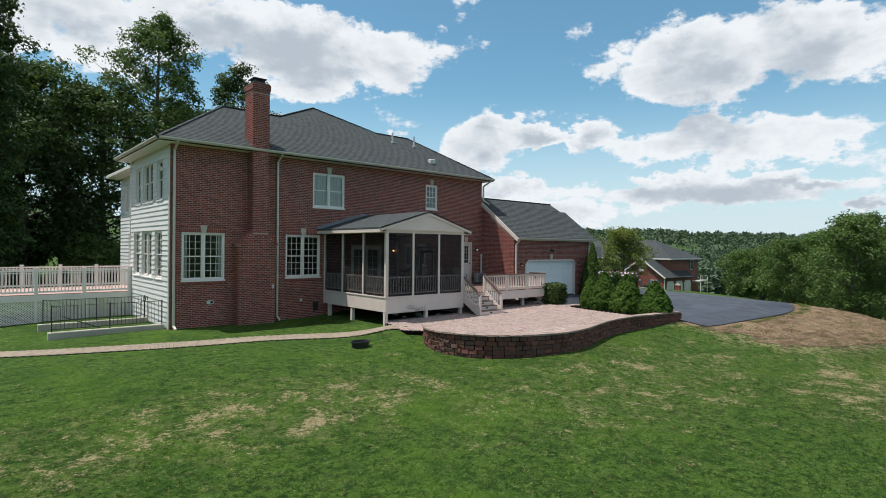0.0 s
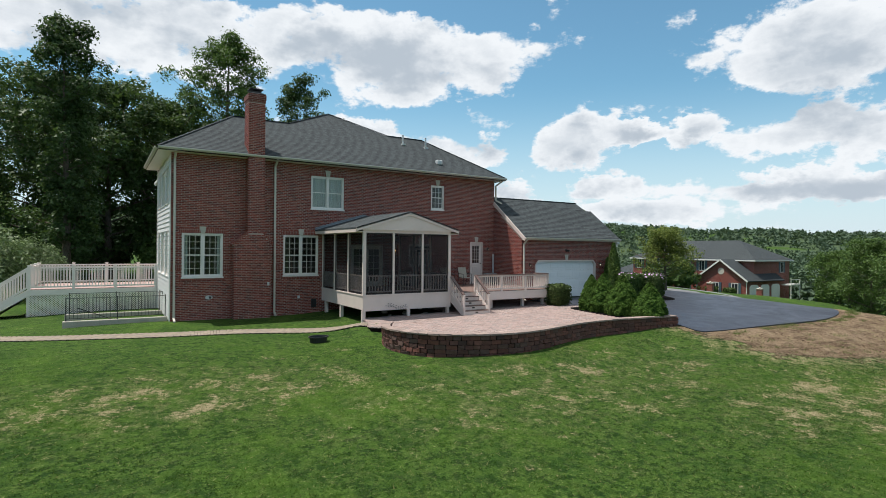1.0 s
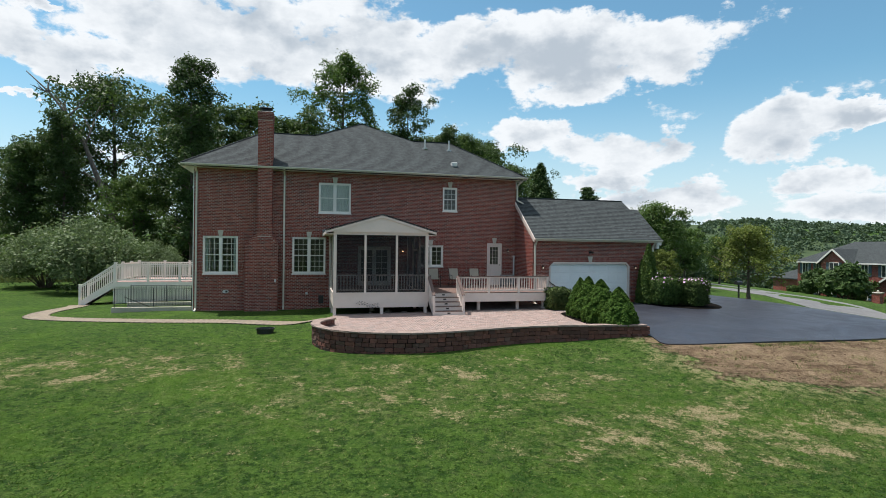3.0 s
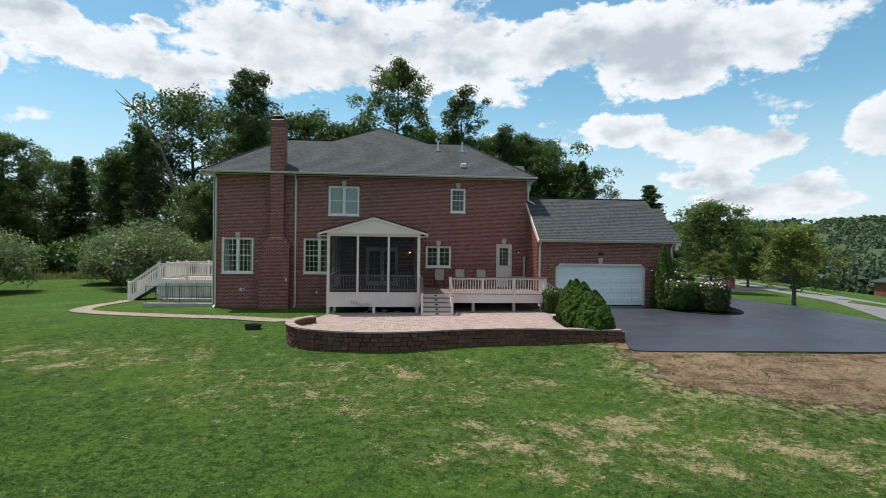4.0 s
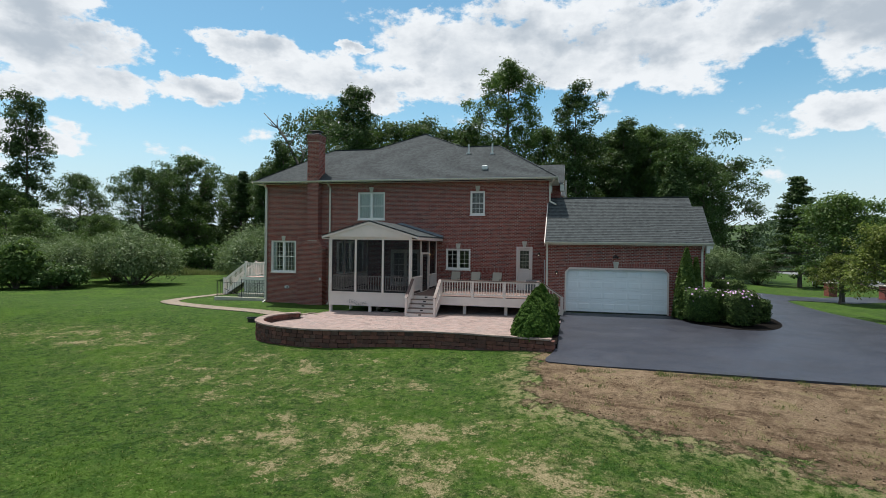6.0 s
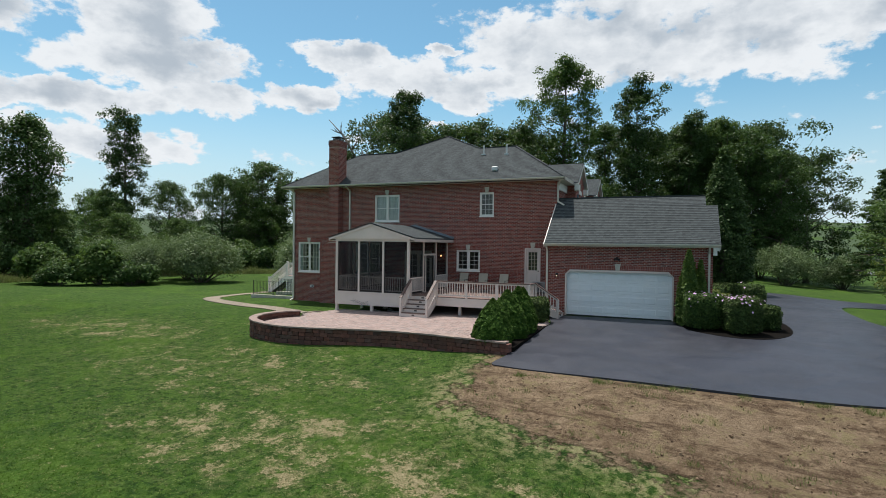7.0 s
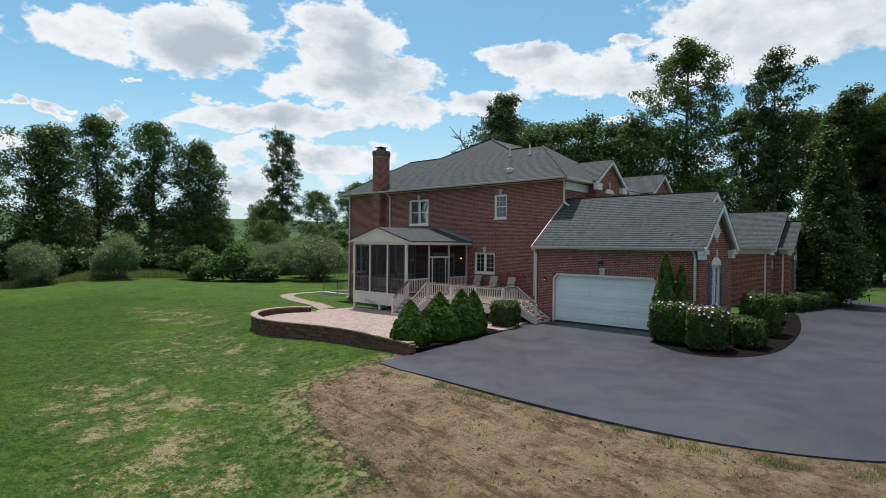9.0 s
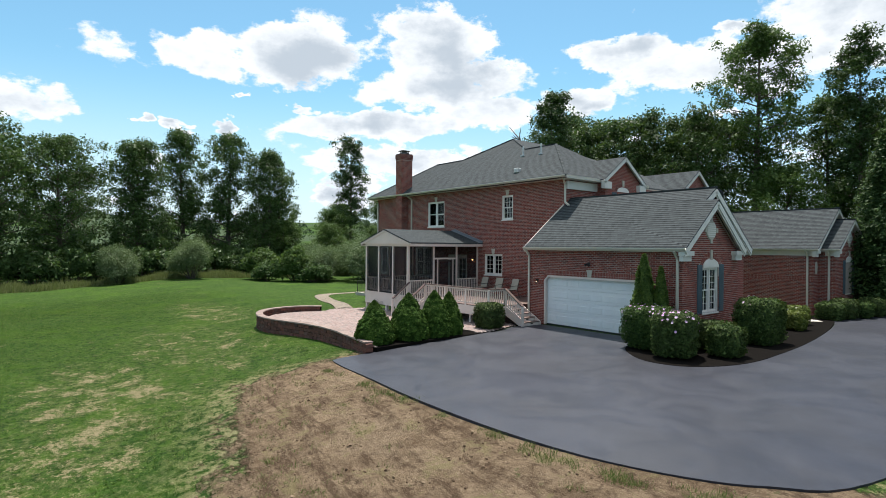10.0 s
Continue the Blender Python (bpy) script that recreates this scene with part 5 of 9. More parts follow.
# the twin wing beyond the court: a gabled body, and a narrower, lower gable stepped out of its end
def twin_wing():
    wg = new("twin_wing")
    wg["label"] = "one-storey brick wing with a lower gable stepped out of its end"
    wg.parent = house
    x0, x1, xs = 17.42, 24.5, 25.28
    yr, ze = 15.25, 3.52
    for half, z_top, xa, xb, lap in ((3.1, 5.85, x0, x1, 0.33), (2.3, 5.19, x1, xs, 0.30)):
        out = half + 0.3
        slope = (z_top - ze) / out
        a, b = yr - half, yr + half
        part("wall", boxes((xa, xb, a, a + 0.28, -0.35, 3.5), (xb - 0.28, xb, a + 0.28, b - 0.28, -0.35, 3.5), (xa, xb, b - 0.28, b, -0.35, 3.5)), M_MORTAR, wg)
        bm = bmesh.new()
        prism(bm, [(a, 3.5), (b, 3.5), (b, ze + slope * 0.3 - 0.09), (yr, z_top - 0.09), (a, ze + slope * 0.3 - 0.09)], "x", xb - 0.26, xb)
        part("gable_wall", bm, M_MORTAR, wg)
        start = xa if xa == x0 else xa - 0.4
        bm = bmesh.new()
        for s in (-1, 1):
            slab(bm, [(start, yr + s * out, ze), (xb + lap, yr + s * out, ze), (xb + lap, yr, z_top), (start, yr, z_top)], 0.05)
        part("wing_roof", bm, M_SHINGLE, wg)
        for s in (-1, 1):
            bm = bmesh.new()
            beam(bm, (xb + lap - 0.03, yr + s * out, ze - 0.14), (xb + lap - 0.03, yr, z_top - 0.14), 0.045, 0.2)
            part("rake_board", bm, M_TRIM, wg)
            bm = bmesh.new()
            slab(bm, [(xb, yr + s * out, ze - 0.06), (xb + lap - 0.05, yr + s * out, ze - 0.06), (xb + lap - 0.05, yr, z_top - 0.06), (xb, yr, z_top - 0.06)], 0.02)
            part("soffit", bm, M_TRIM, wg)
            e = yr + s * (out - 0.28)
            part("cornice_return", boxes((xb + 0.004, xb + lap - 0.06, e - 0.26, e + 0.26, ze - 0.28, ze - 0.12), (xb + 0.004, xb + lap - 0.14, e - 0.2, e + 0.2, ze - 0.46, ze - 0.28)), M_TRIM, wg)
        ye = yr - out
        part("frieze_board", boxes((xa + (0.31 if xa == x1 else 0), xb, a - 0.03, a, ze - 0.40, ze - 0.17)), M_TRIM, wg)
        part("fascia", boxes((xa, xb + lap - 0.06, ye, ye + 0.025, ze - 0.15, ze - 0.02)), M_GUTTER, wg)
        g = bmesh.new()
        prism(g, [(ye - 0.005, ze - 0.125), (ye - 0.075, ze - 0.125), (ye - 0.125, ze - 0.06), (ye - 0.125, ze - 0.02), (ye - 0.115, ze - 0.02), (ye - 0.07, ze - 0.11), (ye - 0.005, ze - 0.11)], "x", xa + (0.34 if xa == x1 else 0), xb + lap)
        part("gutter", g, M_GUTTER, wg)
        part("soffit", boxes((xa, xb, ye + 0.026, a - 0.031, ze - 0.17, ze - 0.14)), M_TRIM, wg)
        part("ridge_vent", boxes(*[(start + (xb + lap - start) * k / 24, start + (xb + lap - start) * (k + 0.95) / 24, yr - 0.09, yr + 0.09, z_top - 0.02, z_top + 0.012 + 0.008 * (k % 2)) for k in range(24)]), M_SHINGLE, wg)
        xd = xb - (0.26 if xa == x0 else 0.27)
        d = bmesh.new()
        for p, q in (((xd, ye - 0.05, ze - 0.13), (xd, a - 0.07, ze - 0.45)), ((xd, a - 0.07, ze - 0.45), (xd, a - 0.07, 0.0)), ((xd, a - 0.07, 0.0), (xd, a - 0.28, -0.08))):
            beam(d, p, q, 0.085, 0.07)
        part("downspout", d, M_GUTTER, wg)
        part("soldier_band", boxes((xa, xb + 0.012, a - 0.012, a + 0.05, 1.78, 1.99)), M_SOLDIER, wg)
    part("soldier_band", boxes((x1 - 0.05, x1 + 0.012, yr - 3.05, yr - 2.32, 1.78, 1.99)), M_SOLDIER, wg)
    part("side_wall", boxes((x0, x0 + 0.28, 14.6, yr + 2.8, -0.35, 3.5)), M_BRICK, wg)
    arched_window(yr, 1.0, 2.75, xs, wg, 1.2)
    oval_vent(yr, 4.12, xs, wg)
    return wg


twin = twin_wing()
oval = bmesh.new()
prism(oval, [(12.55 + 0.16 * math.cos(0.314 * k), 2.46 + 0.34 * math.sin(0.314 * k)) for k in range(20)], "x", 24.48, 24.53)
part("oval_plaque", oval, M_STONE, twin, "small oval stone plaque with four keys")


# rear door on the deck
def entry_door():
    d = new("door")
    d.parent = house
    d["label"] = "white half-glazed back door"
    x0, x1, z0, z1 = DOOR
    part("door_frame", boxes((x0, x0 + 0.07, -0.03, 0.16, z0, z1), (x1 - 0.07, x1, -0.03, 0.16, z0, z1), (x0 + 0.07, x1 - 0.07, -0.03, 0.16, z1 - 0.07, z1)), M_CREAM, d)
    a, b = x0 + 0.07, x1 - 0.07
    g0, g1 = z0 + 0.95, z1 - 0.22
    leaf = boxes((a, b, 0.05, 0.095, z0, g0), (a, b, 0.05, 0.095, g1, z1 - 0.07), (a, a + 0.13, 0.05, 0.095, g0, g1), (b - 0.13, b, 0.05, 0.095, g0, g1))
    box(leaf, a + 0.15, b - 0.15, 0.04, 0.06, z0 + 0.2, z0 + 0.75, bevel=0.01)
    for i in range(1, 3):
        c = a + 0.13 + (b - a - 0.26) * i / 3
        box(leaf, c - 0.01, c + 0.01, 0.055, 0.08, g0, g1)
    for j in range(1, 5):
        c = g0 + (g1 - g0) * j / 5
        box(leaf, a + 0.13, b - 0.13, 0.056, 0.079, c - 0.01, c + 0.01)
    part("door_leaf", leaf, M_CREAM, d)
    part("pane", boxes((a + 0.12, b - 0.12, 0.082, 0.088, g0, g1)), M_GLASS, d)
    bm = bmesh.new()
    bmesh.ops.create_uvsphere(bm, u_segments=10, v_segments=8, radius=0.032, matrix=Matrix.Translation((b - 0.06, 0.0, z0 + 0.92)))
    tube(bm, [(b - 0.06, 0.05, z0 + 0.92), (b - 0.06, 0.0, z0 + 0.92)], 0.012)
    part("door_handle", bm, M_BRONZE, d, "dark bronze door knob", True)
    part("threshold_panel", boxes((x0, x1, -0.04, 0.10, 0.80, z0 - 0.005)), M_CREAM, d)


entry_door()

# ---- screened porch ----
FLOOR = 0.80
porch = thing("porch", pose(6.76, -5.08, 0), "cream screened porch with low gable roof beside the brick wall", "porch")
PX, PY = 6.76, -5.08
PW, PD = 4.36, 5.08


def pp(name, bm, mat, parent=porch, label=""):
    return part(name, bm, mat, parent, label)


pp("porch_floor", boxes((0.1, PW - 0.1, 0.1, PD - 0.02, FLOOR - 0.06, FLOOR)), M_DECKBOARD)
pp("skirt_board", boxes((0, PW, 0, 0.05, 0.16, FLOOR + 0.0), (0, 0.05, 0.05, PD - 0.01, 0.22, FLOOR), (PW - 0.05, PW, 0.05, PD - 0.01, 0.22, FLOOR), (-0.02, PW + 0.02, -0.02, 0.06, FLOOR, FLOOR + 0.05), (-0.02, 0.06, 0.06, PD - 0.01, FLOOR, FLOOR + 0.05)), M_CREAM)
for x, y in ((0.07, 0.09), (2.2, 0.09), (4.24, 0.09), (0.09, 2.6), (0.09, 4.6), (4.24, 2.6)):
    pp("pier", boxes((x - 0.07, x + 0.07, y - 0.06, y + 0.08, -0.45, 0.2)), M_CREAM)
HEAD = 3.47
posts_front = [0.0, 1.43, 2.87, PW]
for i, x in enumerate(posts_front):
    w = 0.14 if i in (0, 3) else 0.10
    c = min(max(x, w / 2), PW - w / 2)
    pp("post", boxes((c - w / 2, c + w / 2, 0.0, 0.12, FLOOR + 0.05, HEAD), bevel=0.006), M_CREAM)
for x, ys in ((0.0, (1.69, 3.38, 5.0)), (PW - 0.12, (1.75, 3.40, 5.0))):
    for y in ys:
        pp("post", boxes((x, x + 0.12, y - 0.05, y + 0.05, FLOOR + 0.05, HEAD), bevel=0.006), M_CREAM)
pp("head_beam", boxes((0, PW, 0.0, 0.12, HEAD, HEAD + 0.17), (0, 0.12, 0.12, PD - 0.01, HEAD, HEAD + 0.17), (PW - 0.12, PW, 0.12, PD - 0.01, HEAD, HEAD + 0.17)), M_CREAM)


def screen_bay(a, b, axis, at, balusters=True, z0=FLOOR + 0.05, z1=HEAD):
    """One screened bay: the cloth in a slim dark frame, a low balustrade behind."""
    def bb(u0, u1, d0, d1, p, q):
        return (u0, u1, at + d0, at + d1, p, q) if axis == "y" else (at + d0, at + d1, u0, u1, p, q)
    s = pp("screen_panel", boxes(bb(a, b, -0.004, 0.0, z0, z1)), M_SCREEN)
    s["label"] = "dark insect screen panel"
    pp("screen_frame", boxes(bb(a, a + 0.025, -0.01, 0.008, z0, z1), bb(b - 0.025, b, -0.01, 0.008, z0, z1), bb(a + 0.025, b - 0.025, -0.01, 0.008, z0, z0 + 0.03), bb(a + 0.025, b - 0.025, -0.01, 0.008, z1 - 0.03, z1)), M_BRONZE, s)
    if balusters:
        pp("rail", boxes(bb(a, b, 0.05, 0.1, 1.60, 1.66)), M_CREAM, s)
        pp("rail", boxes(bb(a, b, 0.05, 0.1, z0 + 0.08, z0 + 0.13)), M_CREAM, s)
        n = int((b - a) / 0.125)
        for k in range(n):
            c = a + (b - a) * (k + 0.5) / n
            pp("baluster", boxes(bb(c - 0.017, c + 0.017, 0.058, 0.092, z0 + 0.13, 1.60)), M_CREAM, s)


for a, b in ((0.14, 1.38), (1.48, 2.82), (2.92, PW - 0.14)):
    screen_bay(a, b, "y", 0.05)
for a, b in ((0.12, 1.64), (1.74, 3.33), (3.43, 4.95)):
    screen_bay(a, b, "x", 0.05)
screen_bay(0.12, 1.70, "x", PW - 0.06)
screen_bay(3.45, 4.95, "x", PW - 0.06)
screen_bay(1.80, 3.35, "x", PW - 0.06, False, 2.85)
pp("door_header", boxes((PW - 0.12, PW, 1.80, 3.35, 2.76, 2.85), (PW - 0.11, PW - 0.01, 2.0, 2.06, FLOOR, 2.76), (PW - 0.11, PW - 0.01, 3.1, 3.16, FLOOR, 2.76)), M_CREAM)
screen_bay(1.80, 2.0, "x", PW - 0.06, False, FLOOR + 0.05, 2.76)
screen_bay(3.16, 3.35, "x", PW - 0.06, False, FLOOR + 0.05, 2.76)
sd = pp("screen_door", boxes((PW - 0.07, PW - 0.03, 2.06, 2.17, FLOOR + 0.02, 2.74), (PW - 0.07, PW - 0.03, 2.99, 3.1, FLOOR + 0.02, 2.74), (PW - 0.07, PW - 0.03, 2.17, 2.99, 2.62, 2.74), (PW - 0.07, PW - 0.03, 2.17, 2.99, FLOOR + 0.02, 1.05)), M_BRONZE, porch, "dark framed screen door")
pp("screen_panel", boxes((PW - 0.052, PW - 0.048, 2.17, 2.99, 1.05, 2.62)), M_SCREEN, sd)

# roof: a low gable toward the lawn
ZE, ZR, XM, OV = 3.69, 4.44, PW / 2, 0.36
bm = bmesh.new()
prism(bm, [(-OV + 0.02, HEAD + 0.12), (PW + OV - 0.02, HEAD + 0.12), (XM, 4.33)], "y", -0.085, -0.004)
pp("gable_panel", bm, M_CREAM)
bm = bmesh.new()
for s in (-1, 1):
    xe = XM + s * (XM + OV)
    slab(bm, [(xe, -0.13, ZE), (XM, -0.13, ZR), (XM, PD - 0.01, ZR), (xe, PD - 0.01, ZE)], 0.07)
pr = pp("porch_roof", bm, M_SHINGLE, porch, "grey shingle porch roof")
for s in (-1, 1):
    xe = XM + s * (XM + OV)
    bm = bmesh.new()
    beam(bm, (xe, -0.11, ZE - 0.10), (XM, -0.11, ZR - 0.10), 0.04, 0.13)
    pp("rake_board", bm, M_CREAM, pr)
    bm = bmesh.new()
    beam(bm, (xe - s * 0.02, -0.09, ZE - 0.12), (xe - s * 0.02, PD - 0.02, ZE - 0.12), 0.03, 0.17)
    pp("fascia", bm, M_CREAM, pr)
    pp("soffit", boxes((min(xe, xe - s * 0.36), max(xe, xe - s * 0.36), -0.003, PD - 0.02, ZE - 0.21, ZE - 0.17)), M_CREAM, pr)
bm = bmesh.new()
for s in (-1, 1):
    xe = XM + s * (XM + OV)
    beam(bm, (xe, PD - 0.03, ZE + 0.05), (XM, PD - 0.03, ZR + 0.05), 0.05, 0.12)
    beam(bm, (xe, PD - 0.16, ZE + 0.012), (XM, PD - 0.16, ZR + 0.012), 0.26, 0.02)
pp("flashing", bm, M_LEAD, pr)
pp("porch_ceiling", boxes((0.1, PW - 0.1, 0.1, PD - 0.02, HEAD + 0.10, HEAD + 0.13)), M_CREAM)

# french door and window from the porch into the house
pd = new("porch_door")
pd.parent = house
pd["label"] = "white glazed double door inside the porch"
x0, x1, z0, z1 = PORCH_DOOR
lf = boxes((x0, x0 + 0.08, 0.0, 0.15, z0, z1), (x1 - 0.08, x1, 0.0, 0.15, z0, z1), (x0 + 0.08, x1 - 0.08, 0.0, 0.15, z1 - 0.08, z1))
for a, b in ((x0 + 0.08, (x0 + x1) / 2 - 0.005), ((x0 + x1) / 2 + 0.005, x1 - 0.08)):
    for q in ((a, a + 0.1, z0, z1 - 0.08), (b - 0.1, b, z0, z1 - 0.08), (a + 0.1, b - 0.1, z0, z0 + 0.25), (a + 0.1, b - 0.1, z1 - 0.2, z1 - 0.08)):
        box(lf, q[0], q[1], 0.05, 0.09, q[2], q[3])
    for j in range(1, 5):
        c = z0 + 0.25 + (z1 - z0 - 0.45) * j / 5
        box(lf, a + 0.1, b - 0.1, 0.06, 0.08, c - 0.01, c + 0.01)
    box(lf, (a + b) / 2 - 0.01, (a + b) / 2 + 0.01, 0.061, 0.079, z0 + 0.25, z1 - 0.2)
part("door_leaf", lf, M_TRIM, pd)
part("pane", boxes((x0 + 0.1, x1 - 0.1, 0.083, 0.088, z0 + 0.1, z1 - 0.1)), M_GLASS, pd)


def porch_lantern():
    th = thing("wall_lantern", pose(10.75, -0.02, 2.72), "small dark lantern with warm bulb on porch wall", "wall lamp")
    part("bracket", boxes((-0.05, 0.05, -0.02, 0.02, -0.08, 0.08), (-0.015, 0.015, -0.12, -0.02, 0.03, 0.06)), M_BRONZE, th)
    bm = boxes((-0.06, 0.06, -0.2, -0.08, 0.06, 0.09), (-0.05, 0.05, -0.19, -0.09, -0.12, -0.10))
    for x in (-0.05, 0.05):
        for y in (-0.19, -0.09):
            box(bm, x - 0.006, x + 0.006, y - 0.006, y + 0.006, -0.1, 0.06)
    part("cage", bm, M_BRONZE, th)
    bm = bmesh.new()
    bmesh.ops.create_uvsphere(bm, u_segments=10, v_segments=8, radius=0.042, matrix=Matrix.Translation((0, -0.14, -0.02)))
    part("bulb", bm, M_BULB, th, "glowing warm bulb", True)


porch_lantern()


# ---- sun deck beside the porch ----
deck = thing("deck", pose(11.12, -5.0, 0), "raised cream deck with brown rail caps and steps", "deck")
DX1, DY1 = 17.20 - 11.12, 4.98


def dp(name, bm, mat, parent=deck, label=""):
    return part(name, bm, mat, parent, label)


for k in range(36):
    y = 0.02 + k * 0.1378
    dp("deck_board", boxes((0.02, DX1 + 0.02, y, y + 0.132, FLOOR - 0.03, FLOOR)), M_DECKBOARD)
dp("fascia", boxes((1.42, DX1 + 0.03, -0.03, 0.015, 0.36, FLOOR - 0.035), (DX1, DX1 + 0.045, 0.015, 2.1, 0.36, FLOOR - 0.035)), M_CREAM)
dp("joist_frame", boxes((0.05, DX1 - 0.05, 0.3, 0.36, 0.45, FLOOR - 0.035), (0.05, DX1 - 0.05, 2.5, 2.56, 0.45, FLOOR - 0.035), (0.02, 0.08, 0.4, 4.9, 0.4, FLOOR - 0.035)), M_DECKBOARD)
for x in (2.6, 4.6, DX1 - 0.1):
    dp("pier", boxes((x - 0.07, x + 0.07, 0.25, 0.39, -0.3, 0.46)), M_CREAM)


def rail_run(p, q, parent, posts=(), cap=M_RAILCAP, h=0.79, gap=0.125, white=M_CREAM, bw=0.035):
    """Rails, cap and balusters from p to q (deck level), with posts at the given shares of the way."""
    p, q = Vector(p), Vector(q)
    bm = bmesh.new()
    beam(bm, p + Vector((0, 0, h - 0.02)), q + Vector((0, 0, h - 0.02)), 0.14, 0.035)
    part("rail_cap", bm, cap, parent)
    for up, deep in ((h - 0.075, 0.075), (0.09, 0.07)):
        bm = bmesh.new()
        beam(bm, p + Vector((0, 0, up)), q + Vector((0, 0, up)), 0.04, deep)
        part("rail", bm, white, parent)
    flat = math.hypot(q.x - p.x, q.y - p.y)
    n = max(2, int(flat / gap))
    for k in range(n):
        c = p.lerp(q, (k + 0.5) / n)
        part("baluster", boxes((c.x - bw / 2, c.x + bw / 2, c.y - bw / 2, c.y + bw / 2, c.z + 0.1, c.z + h - 0.08)), white, parent)
    for s in posts:
        c = p.lerp(q, s)
        part("post", boxes((c.x - 0.05, c.x + 0.05, c.y - 0.05, c.y + 0.05, c.z - 0.4, c.z + h - 0.035), bevel=0.005), white, parent)


rail_run((1.46, 0.03, FLOOR), (DX1, 0.03, FLOOR), deck, (0, 0.34, 0.67, 1))
rail_run((DX1, 0.12, FLOOR), (DX1, 1.05, FLOOR), deck, (1,))


def steps(name, m, width, n, rise, run, parent_label, rails=(True, True)):
    """A flight going down along -y from the deck edge: treads, risers, stringers and sloping rails."""
    st = new(name)
    st.parent = deck
    st.matrix_local = m
    st["label"] = parent_label
    for k in range(n):
        z = FLOOR - (k + 1) * rise
        y = -k * run
        part("riser", boxes((0.04, width - 0.04, y - 0.02, y, z, z + rise - 0.03)), M_CREAM, st)
        if k < n - 1:
            part("tread", boxes((0.0, width, y - run - 0.03, y - 0.02, z - 0.035, z)), M_DECKBOARD, st)
        if k < n:
            part("step_light", boxes((width / 2 - 0.07, width / 2 + 0.07, y - 0.03, y - 0.02, z + 0.06, z + 0.12)), M_BRONZE, st)
    for x in (0.0, width):
        bm = bmesh.new()
        yb, zb = -(n - 1) * run - 0.05, FLOOR - n * rise
        prism(bm, [(0.0, FLOOR - 0.02), (yb, zb + 0.16), (yb, zb), (yb + 0.25, zb), (0.0, FLOOR - 0.42)], "x", x - 0.025, x + 0.025)
        part("stringer", bm, M_CREAM, st)
    for x, on in zip((0.0, width), rails):
        if on:
            rail_run((x, 0.0, FLOOR), (x, yb + 0.06, zb + 0.12), st, (0, 1))
    return st


steps("stairs", pose(0.06, -0.02, 0), 1.38, 5, 0.185, 0.27, "cream wooden steps down to the patio")
steps("stairs", pose(DX1 + 0.05, 1.05, 0, 0, 0, 90), 1.10, 5, 0.165, 0.27, "cream wooden steps down to the driveway", (True, False))


def sling_chair(m):
    th = thing("patio_chair", m, "beige sling patio chair with dark metal frame", "chair", "chairs on the deck")
    fr = bmesh.new()
    for x in (-0.27, 0.27):
        tube(fr, [(x, 0.25, 0.0), (x, 0.28, 0.38), (x, 0.26, 0.40), (x, -0.24, 0.42), (x, -0.40, 0.95)], 0.014, sides=6)
        tube(fr, [(x, -0.42, 0.0), (x, -0.24, 0.42)], 0.014, sides=6)
        tube(fr, [(x, 0.27, 0.38), (x, 0.26, 0.62), (x, -0.28, 0.64)], 0.014, sides=6)
    tube(fr, [(-0.27, -0.40, 0.95), (0.27, -0.40, 0.95)], 0.012, sides=6)
    part("chair_frame", fr, M_BRONZE, th)
    for nm, a, b in (("seat", (0.25, 0.41), (-0.23, 0.42)), ("backrest", (-0.235, 0.44), (-0.41, 0.98))):
        bm = bmesh.new()
        prism(bm, [(a[0], a[1]), (b[0], b[1]), (b[0], b[1] + 0.02), (a[0], a[1] + 0.02)] if nm == "seat" else [(a[0], a[1]), (b[0], b[1]), (b[0] + 0.02, b[1]), (a[0] + 0.02, a[1])], "x", -0.25, 0.25)
        part(nm, bm, M_SLING, th)
    return th


ch = sling_chair(pose(12.38, -1.0, FLOOR, 0, 0, 178))
for x, a in ((13.55, 183), (14.7, 176)):
    copy_thing(ch, pose(x, -1.0, FLOOR, 0, 0, a))
bm = bmesh.new()
tube(bm, [(17.3, -0.12, FLOOR), (17.3, -0.12, 2.42)], 0.05, sides=12)
tube(bm, [(17.3, -0.12, 2.42), (17.3, -0.12, 2.52)], 0.07, sides=12)
tagged(part("vent_stack", bm, M_PVC), "grey plastic vent stack against brick wall", "pipe")


def condenser(x, y):
    """A small grey air-conditioning unit with a round fan grille."""
    th = thing("condenser_unit", pose(x, y, FLOOR), "small grey condenser unit standing on the deck", "condenser")
    part("casing", boxes((-0.42, 0.42, -0.16, 0.16, 0.05, 0.62), bevel=0.05), M_CASING, th)
    fan = bmesh.new()
    for r in (0.06, 0.12, 0.18, 0.24):
        ring = [(-0.1 + r * math.cos(a * math.pi / 12), -0.17, 0.34 + r * math.sin(a * math.pi / 12)) for a in range(25)]
        tube(fan, ring, 0.008, sides=5)
    for a in range(6):
        tube(fan, [(-0.1, -0.168, 0.34), (-0.1 + 0.24 * math.cos(a * math.pi / 3), -0.168, 0.34 + 0.24 * math.sin(a * math.pi / 3))], 0.006, sides=4)
    part("fan_grille", fan, M_BLACK, th, "dark round fan grille")
    for x0 in (-0.3, 0.3):
        part("foot", boxes((x0 - 0.05, x0 + 0.05, -0.18, 0.18, 0.0, 0.05)), M_BLACK, th)


M_CASING = plain("weathered grey casing", (0.20, 0.20, 0.195), 0.5, 0.15, 4, 40, 0.2)
condenser(16.72, -0.62)

# ---- patio, retaining wall and path ----
def patio_level(x, y):
    return -0.24 + 0.012 * (x - 6.5) + 0.010 * (y + 12)


